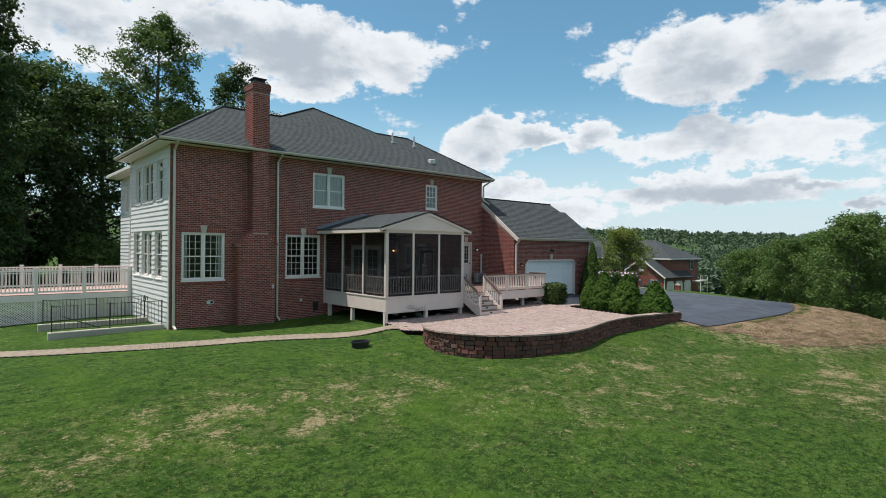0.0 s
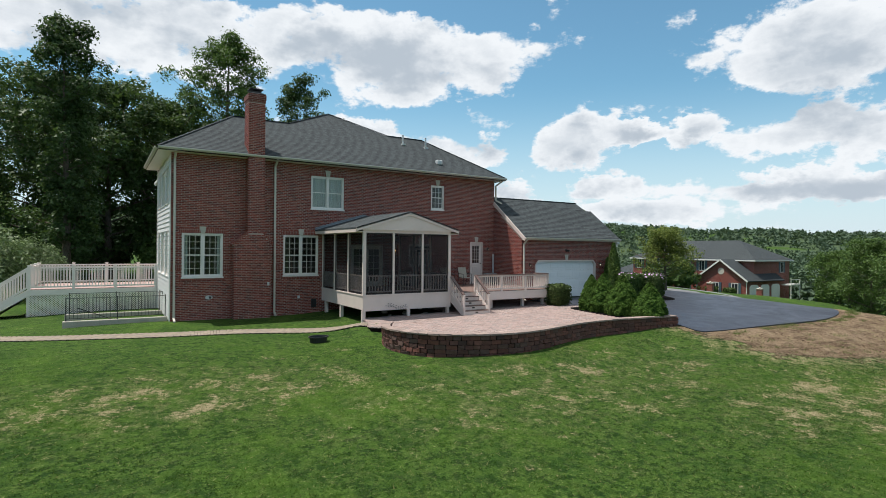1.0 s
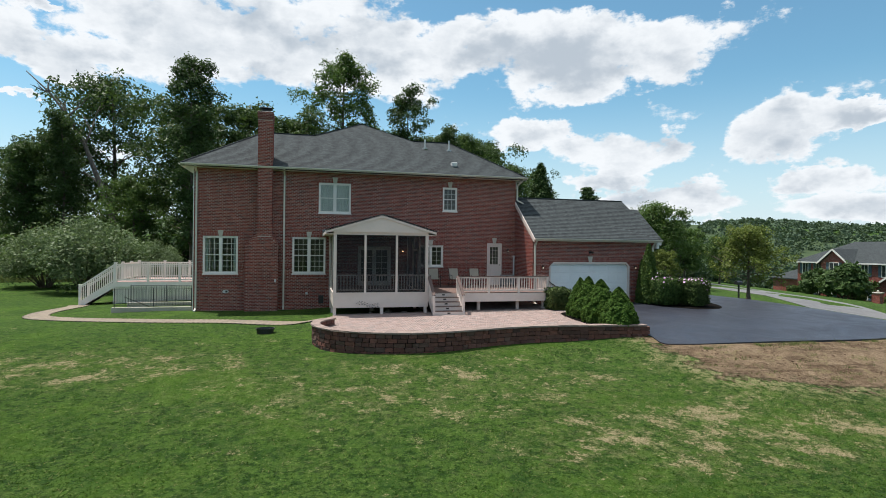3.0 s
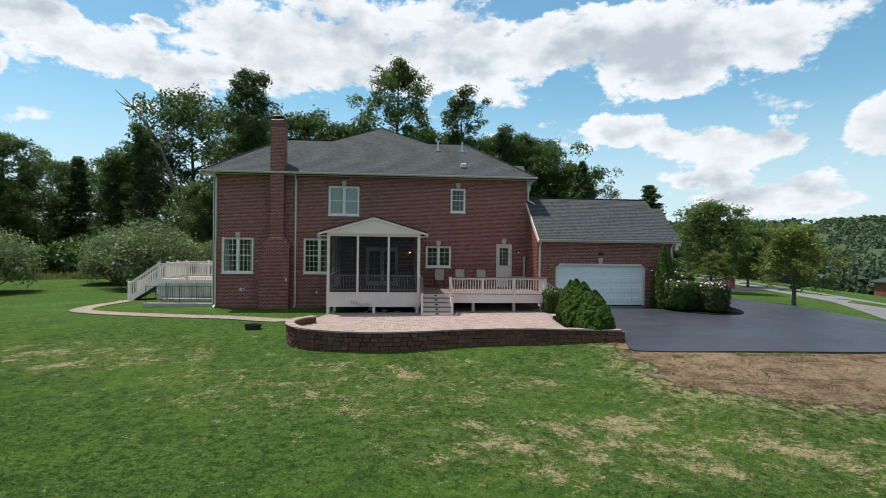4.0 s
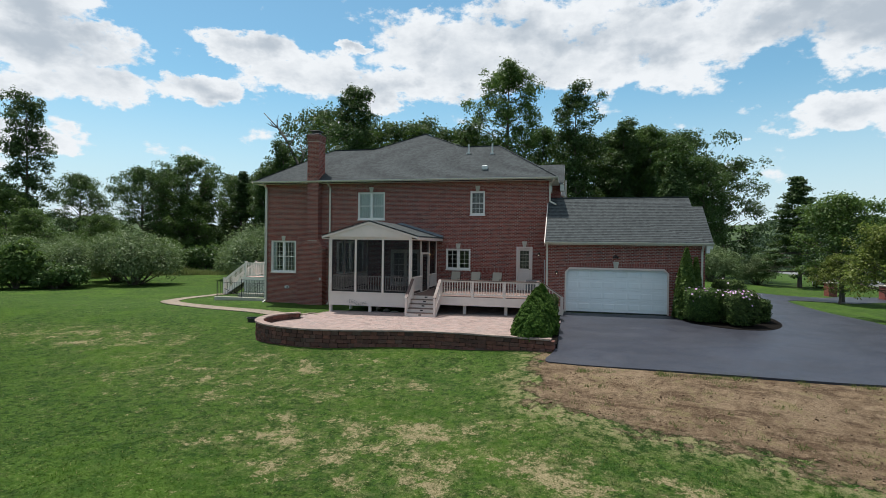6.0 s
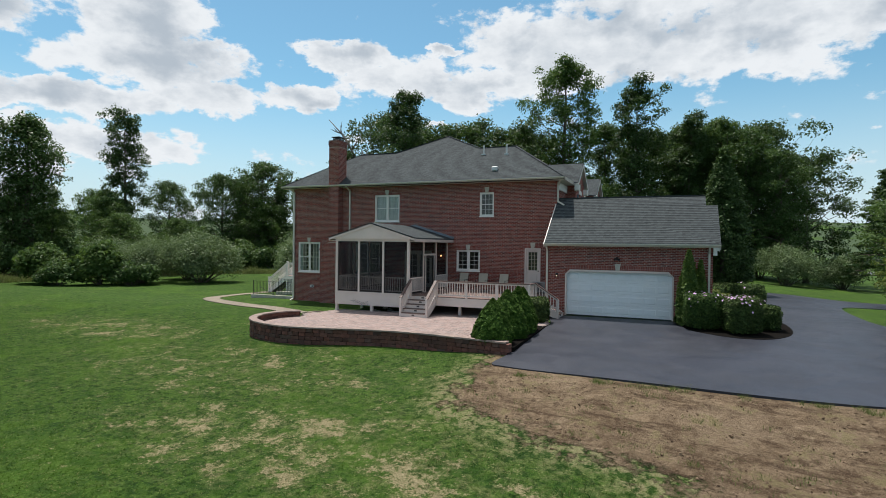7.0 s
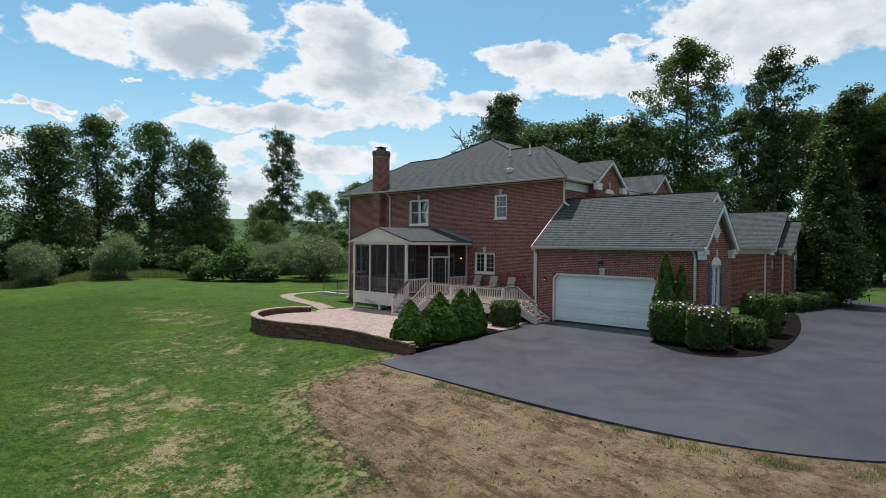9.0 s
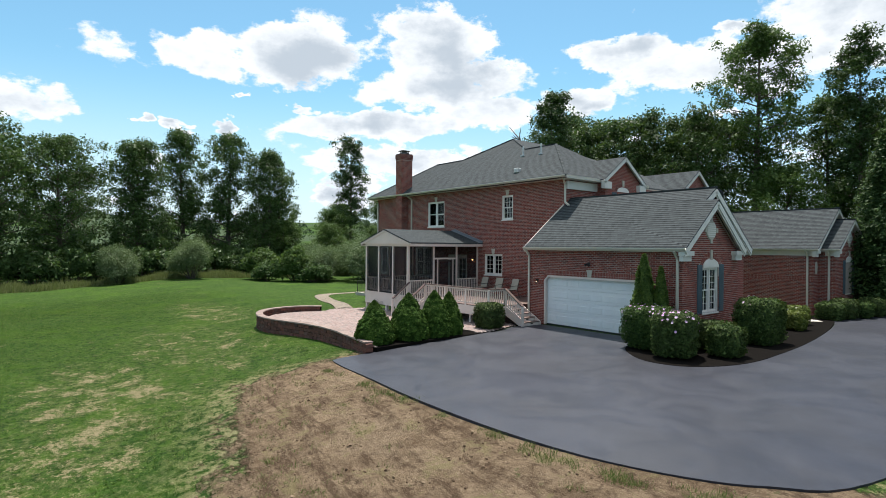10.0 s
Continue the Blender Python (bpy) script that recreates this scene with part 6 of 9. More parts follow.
WALL_LINE = spline([(6.62, -7.85), (6.05, -8.75), (5.98, -9.75), (6.45, -10.85), (7.45, -11.65), (8.8, -12.1), (10.2, -12.05), (11.6, -11.7), (13.0, -11.38), (14.5, -11.28), (16.2, -11.45), (18.1, -11.72)], 10)


def along(line):
    """Arc length of a polyline and a function from length to (point, direction)."""
    acc = [0.0]
    for a, b in zip(line, line[1:]):
        acc.append(acc[-1] + (b - a).length)

    def at(s):
        i = min(max(int(np.searchsorted(acc, s)) - 1, 0), len(line) - 2)
        f = (s - acc[i]) / max(1e-6, acc[i + 1] - acc[i])
        return line[i].lerp(line[i + 1], f), (line[i + 1] - line[i]).normalized()
    return acc[-1], at


PATIO = [p + Vector((0.12, 0.17)) for p in WALL_LINE] + [Vector((18.32, -11.5)), Vector((18.3, -6.0)), Vector((17.6, -3.2)), Vector((17.5, -0.6)), Vector((11.2, -0.6)), Vector((11.2, -4.6)), Vector((7.0, -4.6)), Vector((6.7, -5.6)), Vector((6.3, -6.4)), Vector((6.2, -7.2))]
patio = sheet("patio", PATIO, -0.03, M_MULCH, 0.8, "pink concrete paver patio behind a low wall", "patio", 0.4, patio_level)


def in_poly(poly, x, y):
    c = False
    for i in range(len(poly)):
        a, b = poly[i], poly[i - 1]
        if (a.y > y) != (b.y > y) and x < (b.x - a.x) * (y - a.y) / (b.y - a.y) + a.x:
            c = not c
    return c


def paver_field(name, poly, level, mat, w, d, parent, label, rng):
    """Pavers in running bond, each a chamfered block of its own."""
    xs, ys = [p.x for p in poly], [p.y for p in poly]
    verts, faces, lone = [], [], []
    row = 0
    y = min(ys)
    while y < max(ys):
        x = min(xs) - (0.5 * w if row % 2 else 0)
        while x < max(xs):
            cx, cy = x + w / 2, y + d / 2
            if in_poly(poly, cx, cy) and not in_poly(STRIP, cx, cy):
                z = level(cx, cy) + rng.uniform(-0.004, 0.004)
                if 8.5 < cx < 12.4 and -11.85 < cy < -10.15:
                    lone.append((x, y, z))
                    x += w
                    continue
                k = len(verts)
                g, c = 0.004, 0.010
                for ins, zz in ((g, -0.03), (g, -0.006), (g + c, 0.0)):
                    for sx, sy in ((0, 0), (1, 0), (1, 1), (0, 1)):
                        verts.append((x + (w - ins if sx else ins), y + (d - ins if sy else ins), z + zz))
                for a in (0, 4):
                    for i in range(4):
                        j = (i + 1) % 4
                        faces.append((k + a + i, k + a + j, k + a + 4 + j, k + a + 4 + i))
                faces.append((k + 8, k + 9, k + 10, k + 11))
            x += w
        y += d
        row += 1
    ob = raw(name + "s", verts, faces, mat, parent, label)
    ob["kind"] = "stuff"
    one = mesh_of(boxes((0.004, w - 0.004, 0.004, d - 0.004, -0.03, 0.0), bevel=0.007), M_LONEPAVER)
    for px, py, pz in lone:
        p = new(name, one)
        p.parent = parent
        p.matrix_world = Matrix.Translation((px, py, pz))
    return ob


# planting strip between the patio and the drive
STRIP = spline([(16.75, -11.3), (16.7, -9.5), (16.85, -7.6), (17.2, -6.6), (17.9, -6.5), (18.42, -6.9), (18.42, -9.0), (18.42, -11.45)], 4)


def strip_level(x, y):
    f = min(1.0, max(0.0, (x - 17.3) / 1.05))
    f = f * f * (3 - 2 * f)
    return patio_level(x, y) * (1 - f) + (float(land(x, y)) + 0.015) * f


rng = random.Random(4)
paver_field("paver", PATIO, patio_level, M_PAVER, 0.225, 0.1125, patio, "weathered pink concrete pavers", rng)


sheet("mulch_bed", STRIP, 0.012, M_MULCH, 0.3, "dark mulch strip under the dwarf spruces", "mulch", 0.25, strip_level)


def retaining_wall():
    """Split-face blocks in stepped courses under cap stones, following the curve of the patio."""
    th = thing("retaining_wall", pose(0, 0, 0), "curved low retaining wall of dark split-face blocks with cap stones", "wall")
    total, at = along(WALL_LINE)
    rng = random.Random(11)
    protos = []
    for k in range(7):
        bm = bmesh.new()
        L = 0.22 + 0.05 * (k % 4)
        vs = box(bm, -L / 2 + 0.005, L / 2 - 0.005, -0.13, 0.12, -0.071, 0.071, bevel=0.014)
        for v in bm.verts:
            if v.co.y < -0.1:
                v.co += Vector((rng.uniform(-0.008, 0.008), rng.uniform(-0.02, 0.016), rng.uniform(-0.006, 0.006)))
        protos.append((L, mesh_of(bm, M_BLOCK)))
    for c in range(5):
        s, z = rng.uniform(0, 0.1), 0.03 - 0.148 * (c + 0.5)
        while s < total - 0.1:
            L, me = protos[rng.randrange(len(protos))]
            p, d = at(s + L / 2)
            out = Vector((d.y, -d.x))
            base = float(land(p.x + out.x * 0.2, p.y + out.y * 0.2))
            if z + 0.074 > base:
                ob = new("block", me)
                ob.parent = th
                ob.matrix_local = Matrix.Translation((p.x, p.y, z)) @ Matrix.Rotation(math.atan2(d.y, d.x), 4, "Z")
            s += L
    core = bmesh.new()
    for k in range(int(total / 0.25)):
        (p, d), (q, _) = at(k * 0.25), at(min(k * 0.25 + 0.25, total))
        beam(core, (p.x, p.y, -0.36), (q.x, q.y, -0.36), 0.2, 0.76)
    part("joint_fill", core, M_MULCH, th)
    s = 0.0
    caps = []
    for k in range(4):
        bm = bmesh.new()
        L = 0.34 + 0.03 * k
        box(bm, -L / 2 + 0.003, L / 2 + 0.012, -0.175, 0.165, 0.0, 0.062, bevel=0.01)
        for v in bm.verts:
            if abs(v.co.y) > 0.15:
                v.co.y += rng.uniform(-0.008, 0.008)
        caps.append((L, mesh_of(bm, M_CAP)))
    while s < total:
        L, me = caps[rng.randrange(4)]
        p, d = at(min(s + L / 2, total))
        ob = new("cap_stone", me)
        ob.parent = th
        ob.matrix_local = Matrix.Translation((p.x, p.y, 0.03 + rng.uniform(0, 0.004))) @ Matrix.Rotation(math.atan2(d.y, d.x), 4, "Z")
        s += L


retaining_wall()

PATH_MID = spline([(6.5, -6.2), (5.2, -5.55), (3.6, -4.85), (1.8, -4.2), (-0.2, -3.85), (-2.2, -3.3), (-4.2, -2.45), (-6.0, -1.1), (-7.15, 0.5), (-7.6, 2.2), (-7.5, 3.8), (-7.2, 5.3), (-7.35, 6.3)], 8)


def brick_path():
    base = sheet("path", ribbon_outline(PATH_MID, 0.55), 0.012, M_MULCH, 1.0, "curving tan paver path across the lawn", "path", 0.1)
    total, at = along(PATH_MID)
    verts, faces, s, row = [], [], 0.0, 0
    rng = random.Random(8)
    while s < total - 0.1:
        p, d = at(s + 0.055)
        nrm = Vector((-d.y, d.x))
        for k in range(5):
            a = -0.52 + 0.208 * k + (0.03 if row % 2 else -0.03)
            z = None
            i = len(verts)
            for dz in (-0.03, 0.0):
                for u, v in ((0.004, 0.004), (0.204, 0.004), (0.204, 0.106), (0.004, 0.106)):
                    q = p + nrm * (a + u) + d * (v - 0.055)
                    verts.append((q.x, q.y, float(land(q.x, q.y)) + 0.03 + dz))
            faces += [(i, i + 1, i + 5, i + 4), (i + 1, i + 2, i + 6, i + 5), (i + 2, i + 3, i + 7, i + 6), (i + 3, i, i + 4, i + 7), (i + 4, i + 5, i + 6, i + 7)]
        s += 0.11
        row += 1
    ob = raw("paver", verts, faces, M_PATH, base)
    ob["kind"] = "stuff"


brick_path()


# ---- white side deck ----
def side_deck():
    z, yf, yb, xl = 0.70, 6.2, 11.0, -5.5
    th = thing("side_deck", pose(xl, yf, 0), "white vinyl deck with lattice skirt beside the clapboard wall", "deck")
    W, D = -xl + 0.0, yb - yf
    for k in range(34):
        part("deck_board", boxes((0, W + 1.05, 0.0 + k * 0.141, 0.135 + k * 0.141, z - 0.03, z)), M_PINKDECK, th)
    part("fascia", boxes((-0.03, W - 0.05, -0.05, -0.01, z - 0.30, z - 0.035), (-0.05, -0.01, -0.01, D, z - 0.30, z - 0.035)), M_VINYL, th)

    def fence(p, q, posts):
        p, q = Vector(p), Vector(q)
        for up, wide, deep in ((1.02, 0.07, 0.07), (0.92, 0.04, 0.035), (0.10, 0.05, 0.08)):
            bm = bmesh.new()
            beam(bm, p + Vector((0, 0, up)), q + Vector((0, 0, up)), wide, deep)
            part("rail", bm, M_VINYL, th)
        n = int((q - p).length / 0.13)
        for k in range(n):
            c = p.lerp(q, (k + 0.5) / n)
            part("baluster", boxes((c.x - 0.019, c.x + 0.019, c.y - 0.019, c.y + 0.019, c.z + 0.14, c.z + 1.0)), M_VINYL, th)
        for s in posts:
            c = p.lerp(q, s)
            bm = boxes((c.x - 0.065, c.x + 0.065, c.y - 0.065, c.y + 0.065, c.z - 0.3, c.z + 1.12))
            box(bm, c.x - 0.085, c.x + 0.085, c.y - 0.085, c.y + 0.085, c.z + 1.12, c.z + 1.15)
            part("post", bm, M_VINYL, th)

    fence((0.05, 0.05, z), (W - 0.1, 0.05, z), (0, 0.33, 0.66, 1))
    fence((0.05, D, z), (W + 0.9, D, z), (0, 0.25, 0.5, 0.75, 1))
    fence((0.05, 1.4, z), (0.05, D, z), (0, 0.5))
    # steps down toward the lawn
    n, run = 7, 0.27
    for k in range(n):
        zz = z - (k + 1) * 0.19
        part("tread", boxes((-(k + 1) * run - 0.02, -k * run, 0.08, 1.32, zz - 0.03, zz)), M_PINKDECK, th)
        part("riser", boxes((-k * run - 0.02, -k * run, 0.08, 1.32, zz, zz + 0.16)), M_VINYL, th)
    for y in (0.05, 1.35):
        bm = bmesh.new()
        prism(bm, [(0.0, z - 0.02), (-n * run, z - n * 0.19 + 0.14), (-n * run, z - n * 0.19 - 0.05), (-n * run + 0.3, z - n * 0.19 - 0.05), (0.0, z - 0.35)], "y", y - 0.03, y + 0.03)
        part("stringer", bm, M_VINYL, th)
        fence((0.0, y, z), (-n * run + 0.08, y, z - n * 0.19 + 0.03), (1,))
    # lattice between ground and deck
    def lattice(u0, u1, m):
        bm = bmesh.new()
        z0, z1, g = -0.85, z - 0.30, 0.105
        h = z1 - z0
        k = u0 - h
        while k < u1:
            for s, off in ((1, 0.0), (-1, 0.012)):
                a0, a1 = (k, k + h) if s > 0 else (k + h, k)
                lo, hi = sorted((a0, a1))
                c0, c1 = max(lo, u0), min(hi, u1)
                if c1 - c0 > 0.03:
                    f = (lambda u: z0 + (u - lo)) if s > 0 else (lambda u: z1 - (u - lo))
                    beam(bm, m @ Vector((c0, off, f(c0))), m @ Vector((c1, off, f(c1))), 0.008, 0.038)
            k += g
        return part("lattice", bm, M_VINYL, th, "white diagonal lattice panel")
    lattice(0.0, 1.75, Matrix.Identity(4))
    lattice(1.85, 3.6, Matrix.Identity(4))
    lattice(3.7, W - 0.1, Matrix.Identity(4))
    for x in (0.0, 1.8, 3.65, W - 0.08):
        part("skirt_post", boxes((x - 0.05, x + 0.05, -0.03, 0.05, -0.85, z - 0.3)), M_VINYL, th)
    bm = bmesh.new()
    g = 0.105
    for k in range(18):
        u = -1.9 + k * g
        top = lambda q: z - 0.33 + q * (0.19 / 0.27)
        for s in (1, -1):
            a, b = u, u + s * 0.0
            zt = top(u)
            if zt > -0.8:
                L = (zt + 0.8) / 2
                beam(bm, (u, 0.05, -0.8), (min(0, u + L * 0.8), 0.05, min(-0.8 + L * 0.8, zt)), 0.008, 0.036)
                beam(bm, (u, 0.06, zt), (max(-1.9, u - 0.3) if zt > -0.5 else u, 0.06, max(-0.8, zt - 0.3)), 0.008, 0.036)
    part("lattice", bm, M_VINYL, th, "white diagonal lattice panel")


M_PINKDECK = plain("pinkish deck boards", (0.42, 0.28, 0.25), 0.7, 0.12, 3, 40, 0.25)
side_deck()


def areaway():
    """Basement stairwell: two low concrete walls with iron railings."""
    th = thing("areaway", pose(-3.85, 0.45, -0.75), "low weathered concrete stairwell with black iron railing", "stairwell")
    part("concrete_wall", boxes((0.0, 3.78, -0.12, 0.12, -0.3, 0.50), bevel=0.015), M_CONCRETE, th)
    part("concrete_wall", boxes((-0.05, 3.78, 2.55, 2.79, -0.3, 0.50), bevel=0.015), M_CONCRETE, th)
    part("concrete_floor", boxes((-0.15, 3.78, 0.12, 2.55, -0.3, 0.07)), M_CONCRETE, th)

    def iron(y, x0, x1):
        bm = bmesh.new()
        beam(bm, (x0, y, 1.42), (x1, y, 1.42), 0.035, 0.02)
        beam(bm, (x0, y, 0.60), (x1, y, 0.60), 0.03, 0.018)
        r = part("rail", bm, M_IRON, th)
        n = int((x1 - x0) / 0.125)
        for k in range(n + 1):
            x = x0 + (x1 - x0) * k / n
            w = 0.018 if k % 14 == 0 else 0.007
            part("picket", boxes((x - w, x + w, y - w, y + w, 0.50 if k % 14 == 0 else 0.60, 1.46 if k % 14 == 0 else 1.42)), M_IRON, r)
    iron(0.0, 0.12, 3.70)
    iron(2.67, 0.12, 3.70)
    bm = bmesh.new()
    tube(bm, [(0.5, 0.25, 1.0), (2.0, 0.25, 0.35), (2.15, 0.25, 0.35)], 0.02, sides=6)
    part("handrail", bm, M_IRON, th)


areaway()

# ---- trees and shrubs ----
def spray_mesh(points, out, size, mat, rng, stretch=1.5, loose=0.6, hang=0.0):
    """Three-cornered leaf sprays that face roughly outwards from their twig."""
    n = len(points)
    P = np.asarray(points)
    nrm = np.asarray(out) + rng.normal(size=(n, 3)) * loose
    nrm /= np.linalg.norm(nrm, axis=1)[:, None] + 1e-9
    a = rng.normal(size=(n, 3))
    a[:, 2] -= hang
    a -= (a * nrm).sum(1)[:, None] * nrm
    a /= np.linalg.norm(a, axis=1)[:, None] + 1e-9
    b = np.cross(nrm, a)
    s = size * rng.uniform(0.55, 1.4, n)[:, None]
    v = np.stack([P + a * s * stretch * 0.6, P - a * s * stretch * 0.4 + b * s * 0.55, P - a * s * stretch * 0.4 - b * s * 0.55], 1).reshape(-1, 3)
    me = bpy.data.meshes.new("leaves")
    me.vertices.add(3 * n)
    me.vertices.foreach_set("co", v.ravel())
    me.loops.add(3 * n)
    me.loops.foreach_set("vertex_index", np.arange(3 * n))
    me.polygons.add(n)
    me.polygons.foreach_set("loop_start", np.arange(0, 3 * n, 3))
    me.polygons.foreach_set("loop_total", np.full(n, 3))
    me.update(calc_edges=True)
    me.materials.append(mat)
    return me


def crown_width(t, form):
    """Share of the full spread at height share t of the crown."""
    if form == "oak":
        return (math.sin(math.pi * min(1, 0.12 + 0.85 * t)) ** 0.6) * (0.7 + 0.3 * math.sin(3 * t))
    if form == "column":
        return 0.75 + 0.25 * math.sin(math.pi * t) - 0.55 * max(0, t - 0.75) * 2.5
    if form == "oval":
        return math.sin(math.pi * min(1.0, 0.2 + 0.79 * t)) ** 0.7 * (0.86 + 0.2 * math.sin(9 * t + 1))
    if form == "spire":
        return (0.9 - 0.62 * t) * (0.72 + 0.5 * math.sin(t * 13.0) ** 2)
    if form == "crab":
        return min(1.0, 1.12 - 0.95 * t) * (0.85 + 0.15 * math.sin(t * 11))
    if form == "cone":
        return max(0.04, 1.0 - t) ** 0.85
    if form == "tuft":
        return 0.55 + 0.45 * math.sin(math.pi * 3.2 * t + 0.5) ** 2 if t < 0.9 else 0.5
    return math.sin(math.pi * (0.15 + 0.8 * t)) ** 0.7


def tree(name, seed, height, spread, base, form, mat, label, leaves=9000, size=0.36, limbs=26, clump=0.95, trunk=0.022, kind="tree", open_=1.0, bark_mat=None, droop=0.25):
    """A tapered trunk, limbs that fork, and a crown of leaf sprays gathered round the twigs."""
    rng = np.random.default_rng(seed)
    th = thing(name, pose(0, 0, 0), label, kind)
    bm = bmesh.new()
    r0 = trunk * height
    lean = rng.normal(size=2) * 0.015 * height
    spine = [Vector((lean[0] * t * t + 0.02 * height * math.sin(3 * t + seed) * t, lean[1] * t * t, height * 0.97 * t)) for t in np.linspace(0, 1, 9)]
    rad = [r0 * (1.25 if i == 0 else 1 - 0.93 * (i / 8) ** 0.9) for i in range(9)]
    rings = []
    for p, r in zip(spine, rad):
        rings.append([bm.verts.new(p + Vector((math.cos(k * math.pi / 4) * r, math.sin(k * math.pi / 4) * r, 0))) for k in range(8)])
    for a, b in zip(rings, rings[1:]):
        for k in range(8):
            bm.faces.new((a[k], a[(k + 1) % 8], b[(k + 1) % 8], b[k]))
    tips, wts = [], []
    for i in range(limbs):
        t = (i + rng.uniform(0, 1)) / limbs
        z = base + (0.96 * height - base) * t
        u = z / (0.97 * height) * 8
        k = min(7, int(u))
        p = spine[k].lerp(spine[k + 1], u - k)
        a = i * 2.4 + rng.uniform(-0.5, 0.5)
        L = spread * crown_width(t, form) * rng.uniform(0.7, 1.1)
        rise = {"cone": rng.uniform(-0.15, 0.1), "oak": 0.25 + 0.6 * t, "column": 0.35 + 0.3 * t}.get(form, 0.35 + 0.5 * t) * rng.uniform(0.6, 1.3)
        q = p + Vector((math.cos(a), math.sin(a), rise)) * L
        hr = math.hypot(q.x - p.x, q.y - p.y) / spread
        q.z = min(q.z, height * (1.02 - 0.2 * hr * hr))
        mid = p.lerp(q, 0.5) + Vector(rng.normal(size=3)) * 0.06 * L
        rb = max(0.02, rad[min(8, k + 1)] * 0.5)
        tube(bm, [p, mid, q], rb, 0.012, 5)
        m = 5 if form != "cone" else 3
        for j in range(m):
            f = rng.uniform(0.35, 1.0)
            o = p.lerp(mid, f * 2) if f < 0.5 else mid.lerp(q, f * 2 - 1)
            tw = o + Vector(np.clip(rng.normal(size=3), -1.1, 1.1)) * (0.24 if form == "cone" else 0.32) * L * open_ + Vector((0, 0, 0.08 * L))
            tube(bm, [o, tw], rb * 0.35, 0.008, 4)
            tips.append(tw)
            wts.append(0.8)
        tips.append(q)
        wts.append(1.0)
    tips.append(spine[-1])
    wts.append(1.0)
    part("trunk", bm, bark_mat or M_BARK, th, smooth=True)
    # every twig end carries a domed clump: leaves on its upper shell, shade and gaps below
    tp = np.array([tuple(p) for p in tips])
    cr = clump * rng.uniform(0.4, 1.2, len(tp)) * np.array(wts)
    pick = rng.choice(len(tp), leaves, p=cr ** 2 / (cr ** 2).sum())
    u = rng.normal(size=(leaves, 3))
    u[:, 2] = np.where(rng.uniform(0, 1, leaves) < 0.55, np.abs(u[:, 2]), u[:, 2])
    u /= np.linalg.norm(u, axis=1)[:, None]
    deep = rng.uniform(0.25, 1.0, leaves) ** 0.45
    ragged = 1 + 0.35 * np.sin(u[:, 0] * 5 + pick) * np.sin(u[:, 1] * 6 + pick * 1.7) + 0.12 * rng.normal(size=leaves)
    pts = tp[pick] + u * (cr[pick] * deep * ragged)[:, None] * np.array([1, 1, 0.34 if form == "cone" else 0.92])
    pts[:, 2] = np.maximum(pts[:, 2], 0.15)
    crown = new("crown", spray_mesh(pts, u * 0.8 + np.array([0, 0, 0.45]), size, mat, rng, 1.5 + 1.2 * (droop > 1), 0.6, 1.5 * (droop > 1)))
    crown.parent = th
    return th


def shrub(name, seed, w, d, h, mat, label, leaves, size, form="mound", kind="shrub", stems=9):
    """A many-stemmed shrub: crooked stems, leaves in an uneven shell."""
    rng = np.random.default_rng(seed)
    th = thing(name, pose(0, 0, 0), label, kind)
    bm = bmesh.new()
    lobes = []
    for i in range(stems * 3):
        a = rng.uniform(0, 2 * math.pi)
        r = math.sqrt(rng.uniform(0.02, 1)) * 0.78
        x, y = math.cos(a) * r * w / 2, math.sin(a) * r * d / 2
        top = h * (math.sqrt(max(0.05, 1 - r * r)) if form == "mound" else 0.9) * rng.uniform(0.45, 1.04)
        lobes.append((x, y, top))
        if i < stems:
            tube(bm, [(x * 0.15, y * 0.15, 0), (x * 0.6, y * 0.6, top * 0.5), (x, y, top * 0.9)], 0.03 * h / 2, 0.008, 5)
    part("stem", bm, M_BARK, th)
    L = np.array(lobes)
    pick = rng.integers(0, len(L), leaves)
    u = rng.normal(size=(leaves, 3))
    u[:, 2] = np.where(rng.uniform(0, 1, leaves) < 0.7, np.abs(u[:, 2]), u[:, 2])
    u /= np.linalg.norm(u, axis=1)[:, None]
    ragged = rng.uniform(0.3, 1, leaves) ** 0.5 * (1 + 0.25 * np.sin(u[:, 0] * 6 + pick) * np.sin(u[:, 1] * 5 + pick * 2.3) + 0.1 * rng.normal(size=leaves))
    rad = np.array([0.19 * min(w, d), 0.19 * min(w, d), 0.17 * h])
    pts = np.stack([L[pick, 0], L[pick, 1], L[pick, 2] * rng.uniform(0.3, 1, leaves) ** 0.5], 1) + u * rad * ragged[:, None]
    pts[:, 2] = np.abs(pts[:, 2]) + 0.03
    crown = new("crown", spray_mesh(pts, u * 0.8 + np.array([0, 0, 0.4]), size, mat, rng, 1.7))
    crown.parent = th
    return th


def stand(proto, spots, group=""):
    """Copies of a plant at (x, y, scale, turn); the first spot moves the plant itself."""
    for i, (x, y, s, a) in enumerate(spots):
        m = pose(x, y, float(land(x, y)) - 0.05, 0, 0, a) @ Matrix.Diagonal((s, s, s, 1))
        if i == 0:
            proto.matrix_world = m
            ob = proto
        else:
            ob = proto.copy()
            scene.collection.objects.link(ob)
            for c in proto.children:
                k = c.copy()
                scene.collection.objects.link(k)
                k.parent = ob
            ob.matrix_world = m
        if group:
            ob["group"] = group


